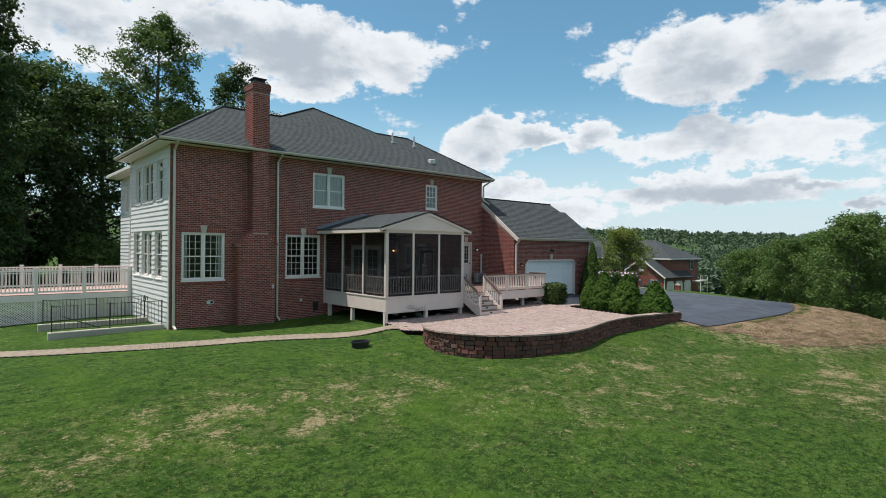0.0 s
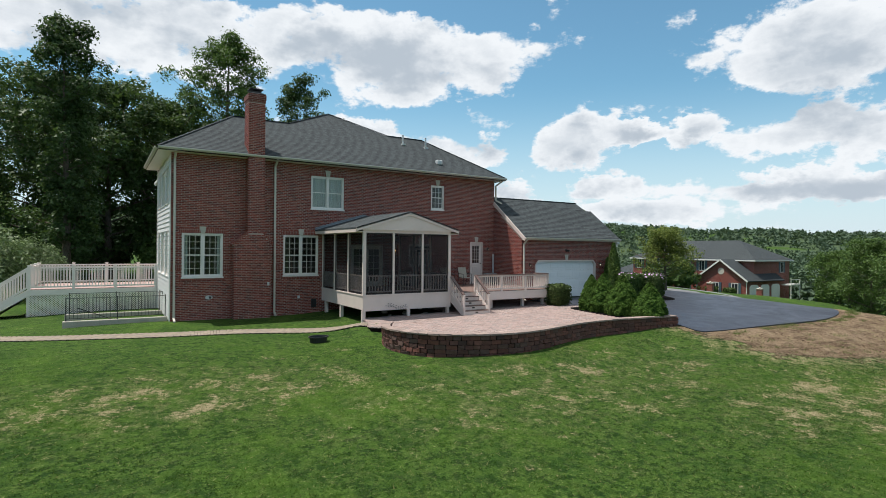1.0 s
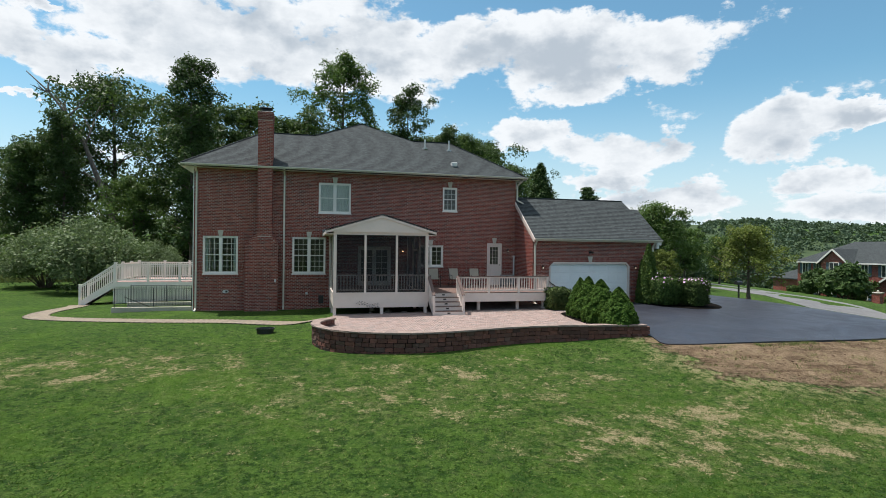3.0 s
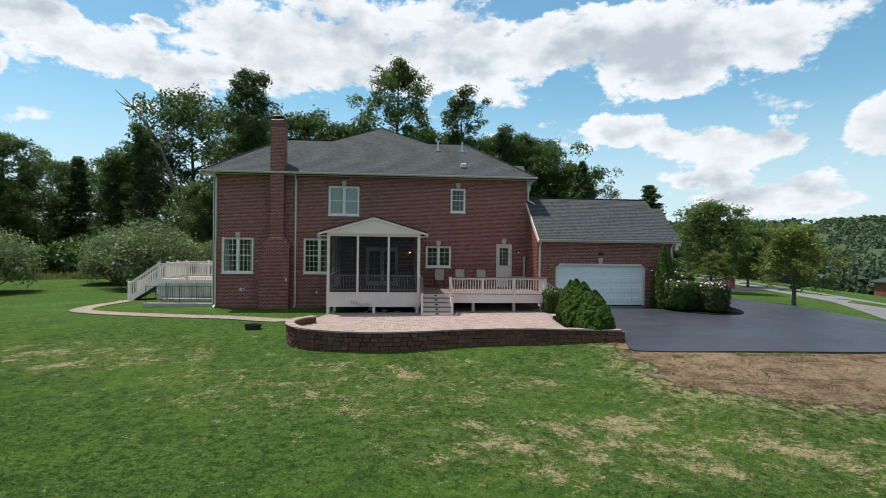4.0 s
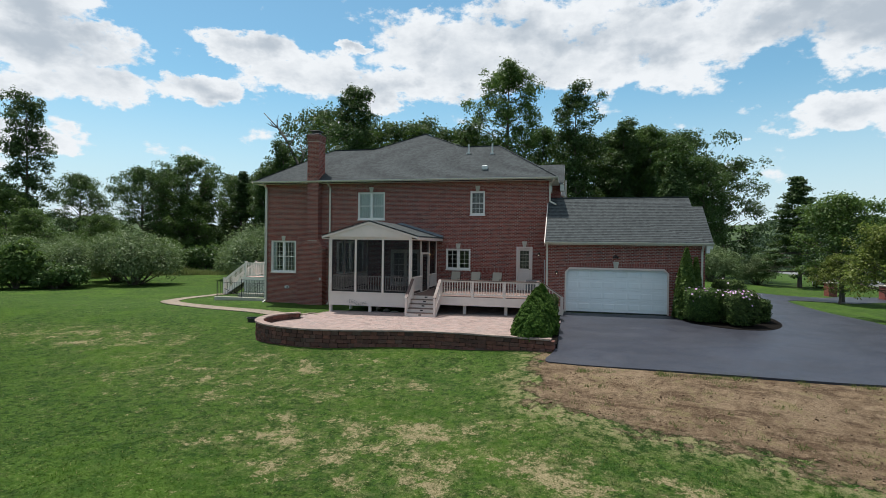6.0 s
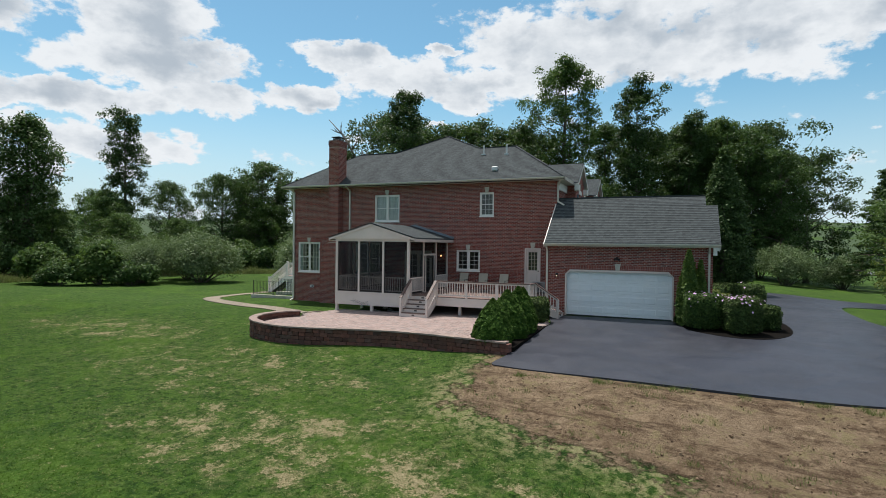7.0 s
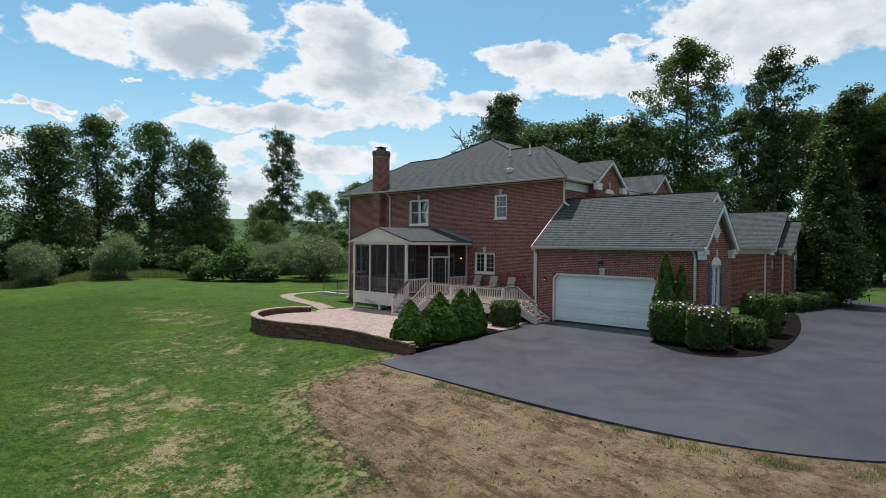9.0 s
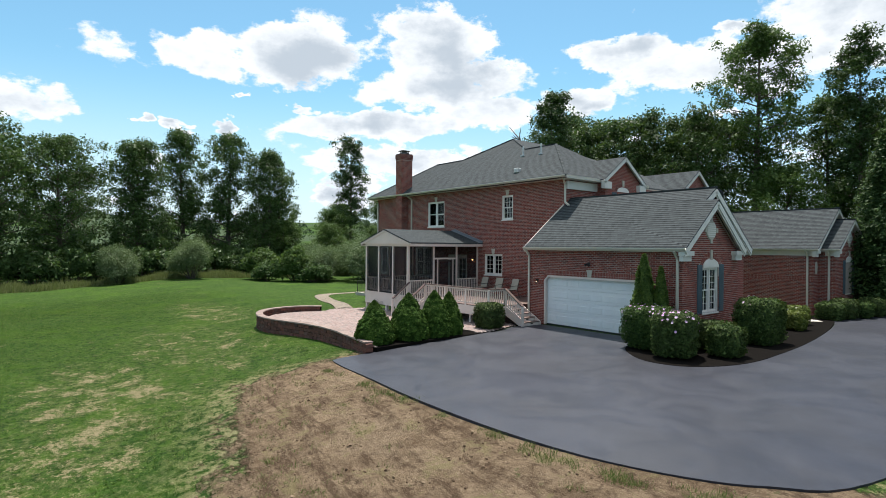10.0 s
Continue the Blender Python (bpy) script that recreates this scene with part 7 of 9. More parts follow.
oak = tree("oak_tree", 1, 18.5, 7.0, 3.0, "oak", M_LEAF_OAK, "broad dark-leaved oak in the wood edge", 22000, 0.2, 34, 1.5)
stand(oak, [(-18.5, 48, 1.25, 20), (-24, 47, 0.84, 140), (2, 47, 1.0, 250), (27, 57, 1.08, 80), (33.5, 62, 1.12, 200), (-66, -14, 0.8, 310)], "woodland trees")
oak2 = tree("oak_tree", 2, 17.0, 6.2, 1.2, "oak", M_LEAF_OAK, "dense dark broadleaf tree in the wood", 20000, 0.2, 36, 1.4)
stand(oak2, [(-31, 54, 0.9, 10), (31, 51, 1.0, 130), (-8, 48, 1.0, 200), (-41, 60, 0.9, 300), (20, 56, 1.15, 90), (-6.5, 36, 1.06, 70), (-2, 38, 1.12, 250), (4.5, 40, 1.08, 10), (38.5, 51, 0.9, 12)], "woodland trees")
edge_oak = tree("oak_tree", 22, 17.5, 6.0, 0.9, "oak", M_LEAF_EDGE, "broad leafy tree at the lawn's edge", 26000, 0.18, 46, 1.3)
stand(edge_oak, [(-40, -24, 1.0, 330), (-43.5, -16.5, 0.94, 20), (-56, -25, 1.05, 180), (-50, 13, 0.62, 60), (-48, 31, 0.7, 200), (-41.5, 35.5, 0.78, 100), (-38, 41, 0.92, 30)], "woodland trees")
hickory = tree("hickory_tree", 3, 20.5, 4.3, 1.6, "oval", M_LEAF_EDGE, "tall dark hickory with an uneven open crown", 25000, 0.175, 44, 1.2, open_=1.25)
stand(hickory, [(-50, -1.5, 0.97, 0), (31, 47, 0.9, 120), (-47, 3.8, 0.98, 200), (-46, 45, 0.74, 30), (-37, 50, 0.72, 150), (35, 45, 0.76, 260), (14.5, 50, 1.0, 310)], "woodland trees")
tulip = tree("tulip_tree", 21, 21.0, 2.5, 2.5, "tuft", M_LEAF_OAK, "tall slender tree with ragged dark tufts of leaves", 26000, 0.15, 36, 1.0, 0.016)
stand(tulip, [(-4.9, 25.6, 1.0, 0)])
fat = tree("linden_tree", 4, 17.7, 4.0, 1.0, "oval", M_LEAF_EDGE, "dense oval dark tree at the lawn's edge", 28000, 0.175, 60, 1.2)
stand(fat, [(-43, 8.5, 0.98, 0), (-44, -8.2, 0.95, 90), (-34, -29, 1.05, 200), (-26, 43, 0.85, 50), (24, 50, 1.1, 140)], "woodland trees")
airy = tree("ash_tree", 5, 25.2, 4.0, 8.0, "oak", M_LEAF_LIGHT, "tall airy ash with bright green leaves", 26000, 0.165, 38, 1.15, open_=1.3)
stand(airy, [(9.8, 42.6, 1.09, 0), (29, 49, 0.8, 210)], "woodland trees")
light = tree("maple_tree", 6, 14.0, 5.0, 1.2, "round", M_LEAF_LIGHT, "bright green broadleaf tree in full leaf", 17000, 0.2, 34, 1.35)
stand(light, [(-12, 33, 0.7, 60), (-49, 22, 0.65, 120), (52, -6.5, 0.5, 30), (43.8, -12.8, 0.57, 250), (58, -11, 0.74, 30), (50, -17, 0.75, 90), (84, -24, 1.15, 10), (80, -33, 1.15, 330), (-36, 38, 0.7, 77), (14, 38, 0.8, 10), (-62, 30, 0.8, 280), (-36.5, 15, 0.48, 200), (-33.5, 20.5, 0.46, 90), (-40.5, 9.5, 0.5, 310)], "woodland trees")
valley = tree("valley_tree", 16, 13.0, 5.4, 0.8, "round", M_LEAF_LIGHT, "rounded green tree down in the valley", 9500, 0.29, 28, 1.5)
stand(valley, [(98, 2, 0.85, 200), (82, 6, 0.55, 60), (73, 4.5, 0.46, 130), (88, 11, 0.55, 20), (70, -7, 0.6, 310), (80, -3, 0.62, 170), (96, -10, 1.1, 300), (106, 8, 0.8, 140), (100, -20, 1.15, 250), (112, 0, 1.0, 15), (92, -36, 1.2, 77), (118, 14, 0.8, 45), (108, -14, 1.1, 190), (122, 4, 0.9, 10)], "valley trees")
thin = tree("black_walnut_tree", 7, 22.4, 2.9, 7.0, "tuft", M_LEAF_OAK, "slender tree with a bare lower trunk and tufted top", 17000, 0.165, 26, 1.1, 0.014)
stand(thin, [(-52, 26.8, 1.03, 0), (18.8, 43.5, 1.1, 90), (25, 47, 0.93, 200), (-20, 37, 0.78, 40)], "woodland trees")


def evergreen(seed, r, h, sprays):
    """A dense pointed evergreen, feathered in overlapping fans down to the ground."""
    rng = np.random.default_rng(seed)
    th = thing("evergreen_tree", pose(0, 0, 0), "dense dark pointed evergreen feathered to the ground", "tree")
    bm = bmesh.new()
    tube(bm, [(0, 0, 0), (0, 0, h * 0.5), (0, 0, h * 0.96)], 0.02 * h, 0.02, 7)
    part("trunk", bm, M_BARK, th)
    fans = 420
    t = rng.uniform(0, 1, fans) ** 1.15
    a = rng.uniform(0, 2 * np.pi, fans)
    q = r * ((1 - t) ** 0.8 * np.minimum(1, 0.72 + 1.6 * t)) * rng.uniform(0.74, 1.08, fans) + 0.05
    root = np.stack([np.cos(a) * q * 0.45, np.sin(a) * q * 0.45, 0.1 + h * 0.95 * t], 1)
    tip = np.stack([np.cos(a) * q, np.sin(a) * q, 0.35 + h * (0.95 * t + 0.055)], 1)
    pick = rng.integers(0, fans, sprays)
    f = rng.uniform(0, 1, sprays) ** 0.6
    pts = root[pick] + (tip - root)[pick] * f[:, None] + rng.normal(size=(sprays, 3)) * (0.10 + 0.16 * (1 - t[pick]))[:, None]
    pts[:, 2] = np.maximum(pts[:, 2], 0.05)
    out = (tip - root)[pick]
    out /= np.linalg.norm(out, axis=1)[:, None]
    crown = new("crown", spray_mesh(pts, out * 0.7 + np.array([0, 0, 0.3]), 0.1, M_NEEDLE, rng, 1.9, 0.6))
    crown.parent = th
    return th


conifer = evergreen(8, 2.75, 10.7, 46000)
stand(conifer, [(26.7, 17.3, 1.0, 0)], "evergreens")
spruce = tree("spruce_tree", 81, 15.6, 3.6, 0.3, "cone", M_LEAF_OAK, "tall dark spruce in the wood", 26000, 0.15, 90, 0.75, 0.018)
stand(spruce, [(-33.5, 47.2, 1.0, 40), (-39.5, 46.0, 0.95, 10)], "evergreens")
pine = tree("pine_tree", 9, 12.8, 4.3, 1.5, "cone", M_LEAF_OAK, "layered dark green tree by the road", 30000, 0.14, 60, 0.85, 0.018)
stand(pine, [(43.5, 38.5, 1.0, 0)])
maple = tree("red_maple", 10, 7.6, 2.7, 1.5, "round", M_LEAF_LIGHT, "rounded green maple on the roadside verge", 16000, 0.125, 34, 0.85)
stand(maple, [(38.6, 16.6, 1.0, 0), (60, 33, 0.8, 90), (63, 44, 0.95, 180), (57, 52, 1.1, 10), (70, 60, 1.3, 50)], "roadside trees")
willow = tree("willow_tree", 18, 8.5, 3.6, 1.5, "round", M_LEAF_LIGHT, "weeping willow with hanging green branches", 18000, 0.13, 30, 0.9, droop=2.5)
stand(willow, [(48.5, 26.0, 0.72, 0)])
cherry = tree("crabapple_tree", 11, 5.4, 3.1, 1.35, "crab", M_LEAF_GOLD, "small spreading crabapple with yellow-green leaves", 13500, 0.095, 38, 0.55, 0.026, open_=0.9)
stand(cherry, [(34.0, 0.2, 0.86, 0), (37.2, 13.6, 0.62, 120)], "ornamental trees")
olive = shrub("olive_shrub", 12, 9.0, 7.0, 5.6, M_LEAF_OLIVE, "large silvery autumn olive shrub", 22000, 0.115, stems=16)
stand(olive, [(-10.5, 16.5, 1.0, 0), (-15.0, 21.0, 0.85, 140), (-20.5, 11.5, 0.92, 40), (-25.0, 14.0, 0.8, 100), (34, 37, 0.75, 0), (40, 41, 0.65, 200), (-30, 9, 0.78, 20), (-33, 16, 0.8, 220), (-24.3, 8.2, 0.72, 250)], "olive shrubs")
olive2 = shrub("olive_shrub", 13, 5.4, 4.8, 4.6, M_LEAF_OLIVE, "rounded silvery shrub at the lawn's edge", 24000, 0.085, stems=12)
stand(olive2, [(-32, -4.9, 1.0, 0), (-32.5, -12.2, 0.86, 130), (-6.5, 20.0, 0.8, 30)], "olive shrubs")
under = shrub("undergrowth_shrub", 14, 6.0, 5.0, 4.4, M_LEAF_LIGHT, "wild green undergrowth along the wood", 8500, 0.23, stems=10)
stand(under, [(-39, 12, 0.9, 90), (-38, 19, 0.9, 40), (-33, 31, 0.9, 150), (-24, 33, 0.9, 10), (-43, 3, 0.8, 200), (-18, 31, 1.0, 70), (3, 34, 0.9, 190), (-44, 20, 1.1, 120), (18, 40, 1.0, 33), (67, 1, 0.8, 45), (66, -4.5, 0.9, 160), (63, -9, 0.9, 240), (78, 7, 0.8, 300), (84, -2, 0.9, 0), (80, -10, 0.9, 60), (88, 4, 0.8, 100), (78, -20, 0.9, 210), (-41, 30, 1.2, 0), (-25.5, 4.6, 0.85, 10), (-30.5, 2.6, 0.8, 120)], "undergrowth")
dark_under = shrub("thicket_shrub", 17, 6.5, 5.0, 4.6, M_LEAF_EDGE, "dark thicket filling the wood's edge", 7000, 0.25, stems=10)
stand(dark_under, [(-46, -2, 1.0, 0), (-43, -13, 1.0, 50), (-48, 7, 0.9, 130), (-38, -19, 0.9, 220), (-45, 13, 0.9, 300), (-36, -26, 1.0, 20), (-52, 3, 1.2, 90), (-50, -8, 1.2, 200), (-30, 44, 1.1, 0), (-20, 39, 1.0, 60), (-10, 40, 1.1, 150), (-37, 42, 1.1, 20), (-3, 40, 1.0, 10), (22, 47, 1.1, 260), (28, 47, 1.1, 30), (34, 55, 1.1, 140), (11, 46, 1.0, 0), (-56, 13, 1.2, 0), (-58, -4, 1.3, 60), (-52, -18, 1.2, 10), (-50, 36, 1.2, 0)], "undergrowth")


foot = shrub("bramble_thicket", 19, 8.0, 5.0, 3.6, M_LEAF_EDGE, "dark bramble thicket at the wood's foot", 9000, 0.2, stems=12)
stand(foot, [(-38.5, -22, 1.0, 80), (-38.5, -15.5, 1.05, 95), (-39, -9, 1.0, 85), (-40, -2.5, 1.1, 100), (-40, 4, 1.0, 88), (-39.5, 10.5, 1.15, 70), (-39.5, 17, 1.0, 110), (-38.5, 23.5, 1.1, 60), (-33, 27.5, 1.0, 20), (-26, 29.5, 1.0, 170), (-46, 27, 1.3, 120), (-45, 34, 1.2, 40), (-22.6, 5.6, 0.62, 30), (-27.5, 2.2, 0.62, 10)], "undergrowth")


def dead_tree():
    """A leaning dead tree: bare forked limbs, and the broken stump beside it."""
    rng = random.Random(5)
    th = thing("dead_tree", pose(-13.5, 37.5, -0.6), "leaning dead tree with bare bleached branches", "tree")
    bm = bmesh.new()
    spine = [Vector(p) for p in ((0, 0, 0), (-1.5, 0.2, 5), (-3.2, 0.5, 10), (-4.9, 0.8, 14.5), (-6.6, 1.0, 17.6), (-8.6, 1.3, 20.2), (-10.9, 1.5, 22.4))]
    tube(bm, spine, 0.38, 0.05, 8)

    def grow(p, d, L, r, n):
        q = p + d * L
        m = p.lerp(q, 0.5) + Vector((rng.uniform(-1, 1), rng.uniform(-1, 1), rng.uniform(-0.5, 1))) * 0.07 * L
        tube(bm, [p, m, q], r, r * 0.45, 5)
        if n:
            for k in range(rng.choice((2, 2, 3))):
                e = (d + Vector((rng.uniform(-1, 0.8), rng.uniform(-0.6, 0.6), rng.uniform(-0.2, 0.8))) * 0.8).normalized()
                grow(m if k else q, e, L * rng.uniform(0.45, 0.7), r * 0.5, n - 1)
    for p, d, L in ((spine[3], (0.3, 0.1, 1), 2.9), (spine[4], (-0.45, -0.2, 1), 1.7), (spine[5], (-0.2, 0.2, 1), 0.9), (spine[2], (-0.8, 0.1, 0.7), 2.0), (spine[4], (0.7, -0.2, 0.6), 1.9), (spine[5], (-1, 0.0, 0.3), 1.1)):
        grow(p, Vector(d).normalized(), L, 0.13, 2)
    part("trunk", bm, M_DEADWOOD, th, smooth=True)
    stub = bmesh.new()
    tube(stub, [(1.3, -0.6, 0), (1.2, -0.6, 5), (1.4, -0.6, 9.5)], 0.42, 0.3, 8)
    part("stump", stub, M_BARK, th)


dead_tree()


def wild_grass():
    """Tall unmown grass and weeds along the edge of the lawn, past counting."""
    rng = np.random.default_rng(44)
    n = 42000
    edge = np.array([(p.x, p.y) for p in spline([(-31, -27), (-31.5, -18), (-32.5, -9), (-33.5, -1), (-34, 8), (-32, 17), (-28, 23), (-21, 27), (-12, 27)], 12)])
    k = rng.uniform(0, len(edge) - 1.001, n)
    i = k.astype(int)
    mid = edge[i] + (edge[i + 1] - edge[i]) * (k - i)[:, None]
    off = np.abs(rng.normal(size=n)) * 1.6
    out = np.stack([-np.ones(n), 0.25 + 0 * k], 1)
    xy = mid + out * off[:, None] + rng.normal(size=(n, 2)) * 0.35
    z = land(xy[:, 0], xy[:, 1])
    clump = np.array([noise.noise(Vector((a * 0.45, b * 0.45, 0))) for a, b in xy])
    h = (0.35 + 0.75 * np.clip(clump + 0.35, 0, 1)) * rng.uniform(0.5, 1.2, n)
    a = rng.uniform(0, 2 * np.pi, n)
    w = rng.uniform(0.02, 0.05, n)
    base = np.stack([xy[:, 0], xy[:, 1], z - 0.02], 1)
    side = np.stack([np.cos(a) * w, np.sin(a) * w, 0 * a], 1)
    tip = base + np.stack([rng.normal(size=n) * 0.3 * h, rng.normal(size=n) * 0.3 * h, h], 1)
    v = np.stack([base - side, base + side, tip], 1).reshape(-1, 3)
    ob = raw("wild_grass", v.tolist(), np.arange(3 * n).reshape(-1, 3).tolist(), M_WILD)
    tagged(ob, "tall pale wild grass along the wood", "grass", kind="stuff")


M_WILD = leafy("wild grass", (0.10, 0.14, 0.035), (0.34, 0.33, 0.17), (0.2, 0.22, 0.07), 0.7, 0.35)
wild_grass()


def dwarf_spruce(seed, r, h):
    """A dense clipped-looking cone: lumpy body set with fine needle tufts."""
    rng = np.random.default_rng(seed)
    th = thing("dwarf_spruce", pose(0, 0, 0), "dense dwarf Alberta spruce by the patio", "shrub", "spruces by the patio")
    nu, nv = 40, 30
    verts, faces = [], []
    noise_at = lambda p: noise.noise(Vector(p) * 5.5 + Vector((seed * 3.1, 0, 0)))

    def lump(p):
        # rounded tufts with dark creases between them
        q = Vector((p.x, p.y, p.z * 0.75))
        return 1.06 + 0.08 * noise_at(p * 0.6) - 0.95 * max(0.0, 0.26 - abs(noise.noise(q * 4.6 + Vector((seed, 0, 0))))) - 0.3 * max(0.0, 0.25 - abs(noise.noise(p * 10)))

    def prof(t):
        return (1 - t ** 1.55) ** 0.82 * (0.84 + 0.16 * min(1, t / 0.2))
    for j in range(nv + 1):
        t = j / nv
        for i in range(nu):
            a = 2 * math.pi * i / nu
            q = r * max(0.02, prof(t))
            p = Vector((math.cos(a) * q, math.sin(a) * q, h * t))
            k = lump(p)
            verts.append((p.x * k, p.y * k, p.z + 0.03 * noise_at(p + Vector((2, 3, 1)))))
    for j in range(nv):
        for i in range(nu):
            a, b = j * nu + i, j * nu + (i + 1) % nu
            faces.append((a, b, b + nu, a + nu))
    raw("body", verts, faces, M_SPRUCE, th, smooth=True)
    n = 14000
    t = rng.uniform(0, 1, n) ** 1.25
    a = rng.uniform(0, 2 * math.pi, n)
    pts = []
    for tt, aa in zip(t, a):
        q = r * max(0.02, prof(tt))
        p = Vector((math.cos(aa) * q, math.sin(aa) * q, h * tt))
        k = lump(p) + rng.uniform(-0.02, 0.03)
        pts.append((p.x * k, p.y * k, p.z + 0.02))
    pts = np.array(pts)
    out = np.stack([pts[:, 0] / r, pts[:, 1] / r, 0.25 + 0.4 * pts[:, 2] / h], 1)
    tuft = new("needles", spray_mesh(pts, out / np.linalg.norm(out, axis=1)[:, None], 0.04, M_SPRUCE, rng, 1.9, 0.45))
    tuft.parent = th
    return th


for k, (x, y, r, h) in enumerate(((17.42, -11.05, 0.76, 1.56), (17.5, -9.55, 0.84, 1.76), (17.6, -8.35, 0.74, 1.8), (17.6, -7.6, 0.62, 1.70))):
    dwarf_spruce(20 + k, r, h).matrix_world = pose(x, y, patio_level(x, y) - 0.02, 0, 0, 40 * k)


M_GOLDHEDGE = leafy("golden privet leaves", (0.07, 0.10, 0.02), (0.22, 0.25, 0.06), (0.17, 0.18, 0.03), 0.4, 0.3)


def clipped(name, seed, x, y, w, d, h, z, mat, label, leaves, size, flowers=0, turn=0.0, round_=0.35):
    """A clipped shrub: rounded box of small leaves over dark twigs, with blossoms if it has any."""
    rng = np.random.default_rng(seed)
    th = thing(name, pose(x, y, z, 0, 0, turn), label, "shrub")
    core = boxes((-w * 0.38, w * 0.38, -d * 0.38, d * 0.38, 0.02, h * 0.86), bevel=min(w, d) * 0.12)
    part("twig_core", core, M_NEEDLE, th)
    u = rng.normal(size=(leaves, 3))
    e = 6.5
    u /= (np.abs(u) ** e).sum(1)[:, None] ** (1 / e)
    lump = np.array([noise.noise(Vector((p[0] * 2.2 + seed, p[1] * 2.2, p[2] * 2.2))) for p in u])
    k = (1 + 0.13 * lump) * rng.uniform(0.80, 1.04, leaves)
    pts = u * k[:, None] * np.array([w / 2, d / 2, h / 2]) * 0.97 + np.array([0, 0, h / 2])
    pts[:, 2] = np.clip(pts[:, 2], 0.03, None)
    lf = new("leaves", spray_mesh(pts, u, size, mat, rng, 1.5, 0.7))
    lf.parent = th
    if flowers:
        sel = rng.choice(leaves, flowers, p=np.clip(pts[:, 2], 0.01, None) ** 6 / (np.clip(pts[:, 2], 0.01, None) ** 6).sum())
        verts, faces = [], []
        for p, q in zip(pts[sel], u[sel]):
            nrm = Vector(q).normalized()
            a = nrm.orthogonal().normalized()
            b = nrm.cross(a)
            c = Vector(p) + nrm * 0.04
            i = len(verts)
            s = rng.uniform(0.035, 0.06)
            verts.append(tuple(c))
            for m in range(10):
                rr = s * (1.0 if m % 2 else 0.72)
                verts.append(tuple(c + (a * math.cos(m * 0.6283) + b * math.sin(m * 0.6283)) * rr + nrm * 0.015))
            faces += [(i, i + 1 + m, i + 1 + (m + 1) % 10) for m in range(10)]
        raw("blossoms", verts, faces, M_FLOWER, th, "pale mauve blossoms")["kind"] = "stuff"
    return th


clipped("hibiscus_hedge", 31, 24.45, -4.1, 1.5, 1.5, 1.45, 0.0, M_HEDGE, "clipped rose-of-sharon shrub with mauve blossoms", 15000, 0.056, 70)
clipped("hibiscus_hedge", 32, 25.8, -4.75, 1.28, 1.35, 1.42, 0.0, M_HEDGE, "clipped rose-of-sharon shrub with pink blossoms", 15000, 0.056, 110, 15)
clipped("boxwood_shrub", 33, 26.85, -3.5, 1.0, 1.05, 1.0, 0.0, M_HEDGE, "low clipped green shrub in the mulch bed", 5000, 0.06)
clipped("laurel_shrub", 34, 26.55, -0.1, 1.35, 1.8, 1.65, 0.0, M_HEDGE, "large clipped green shrub below the gable window", 15000, 0.058, 10)
clipped("boxwood_shrub", 35, 26.1, -2.7, 1.2, 1.3, 1.0, 0.0, M_HEDGE, "clipped green shrub against the garage wall", 5000, 0.06)
clipped("boxwood_shrub", 36, 25.95, 4.9, 1.0, 1.1, 0.8, 0.0, M_GOLDHEDGE, "low rounded yellow-green shrub in the court", 5000, 0.06)
clipped("boxwood_shrub", 38, 25.4, 6.9, 1.0, 1.1, 0.85, 0.0, M_GOLDHEDGE, "low rounded yellow-green shrub in the court", 4500, 0.06)
for k, (x, y) in enumerate(((25.75, 10.6), (26.0, 11.75), (26.35, 13.0), (26.6, 14.3), (26.8, 15.6))):
    clipped("boxwood_shrub", 40 + k, x, y, 1.12, 1.12, (0.85, 0.98, 0.8, 0.95, 0.88)[k], -0.05, M_HEDGE, "dark rounded shrub in the row by the far wing", 4500, 0.07)
clipped("boxwood_shrub", 37, 17.6, -5.3, 1.1, 1.1, 1.1, -0.06, M_HEDGE, "round clipped shrub at the deck corner", 7000, 0.06, 0)


slab_step = thing("stepping_slab", pose(25.1, 8.8, float(land(25.1, 8.8)), 0, 0, 38), "pale concrete stepping slab in the court bed", "slab")
part("slab", boxes((-0.75, 0.75, -0.34, 0.34, 0.0, 0.07), bevel=0.01), M_STONE, slab_step)


def arborvitae(seed, x, y, r, h):
    rng = np.random.default_rng(seed)
    th = thing("arborvitae", pose(x, y, -0.02), "narrow pointed arborvitae against the garage brick", "shrub", "arborvitae by the garage")
    bm = bmesh.new()
    tube(bm, [(0, 0, 0), (0, 0, h * 0.5), (0, 0, h * 0.93)], 0.05, 0.01, 6)
    part("trunk", bm, M_BARK, th)
    n = 6500
    t = rng.uniform(0, 1, n) ** 0.9
    a = rng.uniform(0, 2 * math.pi, n)
    q = r * (1 - t ** 1.5) ** 0.75 * rng.uniform(0.45, 1.05, n) ** 0.5 * (1 + 0.18 * np.sin(a * 5 + t * 9))
    pts = np.stack([np.cos(a) * q, np.sin(a) * q, 0.05 + h * t], 1)
    out = np.stack([np.cos(a), np.sin(a), 0.35 + 0 * a], 1)
    lf = new("foliage", spray_mesh(pts, out, 0.07, M_SPRUCE2, rng, 2.4, 0.5, -1.2))
    lf.parent = th


M_SPRUCE2 = leafy("arborvitae foliage", (0.035, 0.07, 0.016), (0.12, 0.18, 0.035), (0.07, 0.12, 0.02), 0.6, 0.3)
for k, (x, y, r, h) in enumerate(((23.9, -3.5, 0.52, 3.19), (23.72, -3.2, 0.3, 2.3), (24.38, -3.17, 0.32, 2.74))):
    arborvitae(50 + k, x, y, r, h)


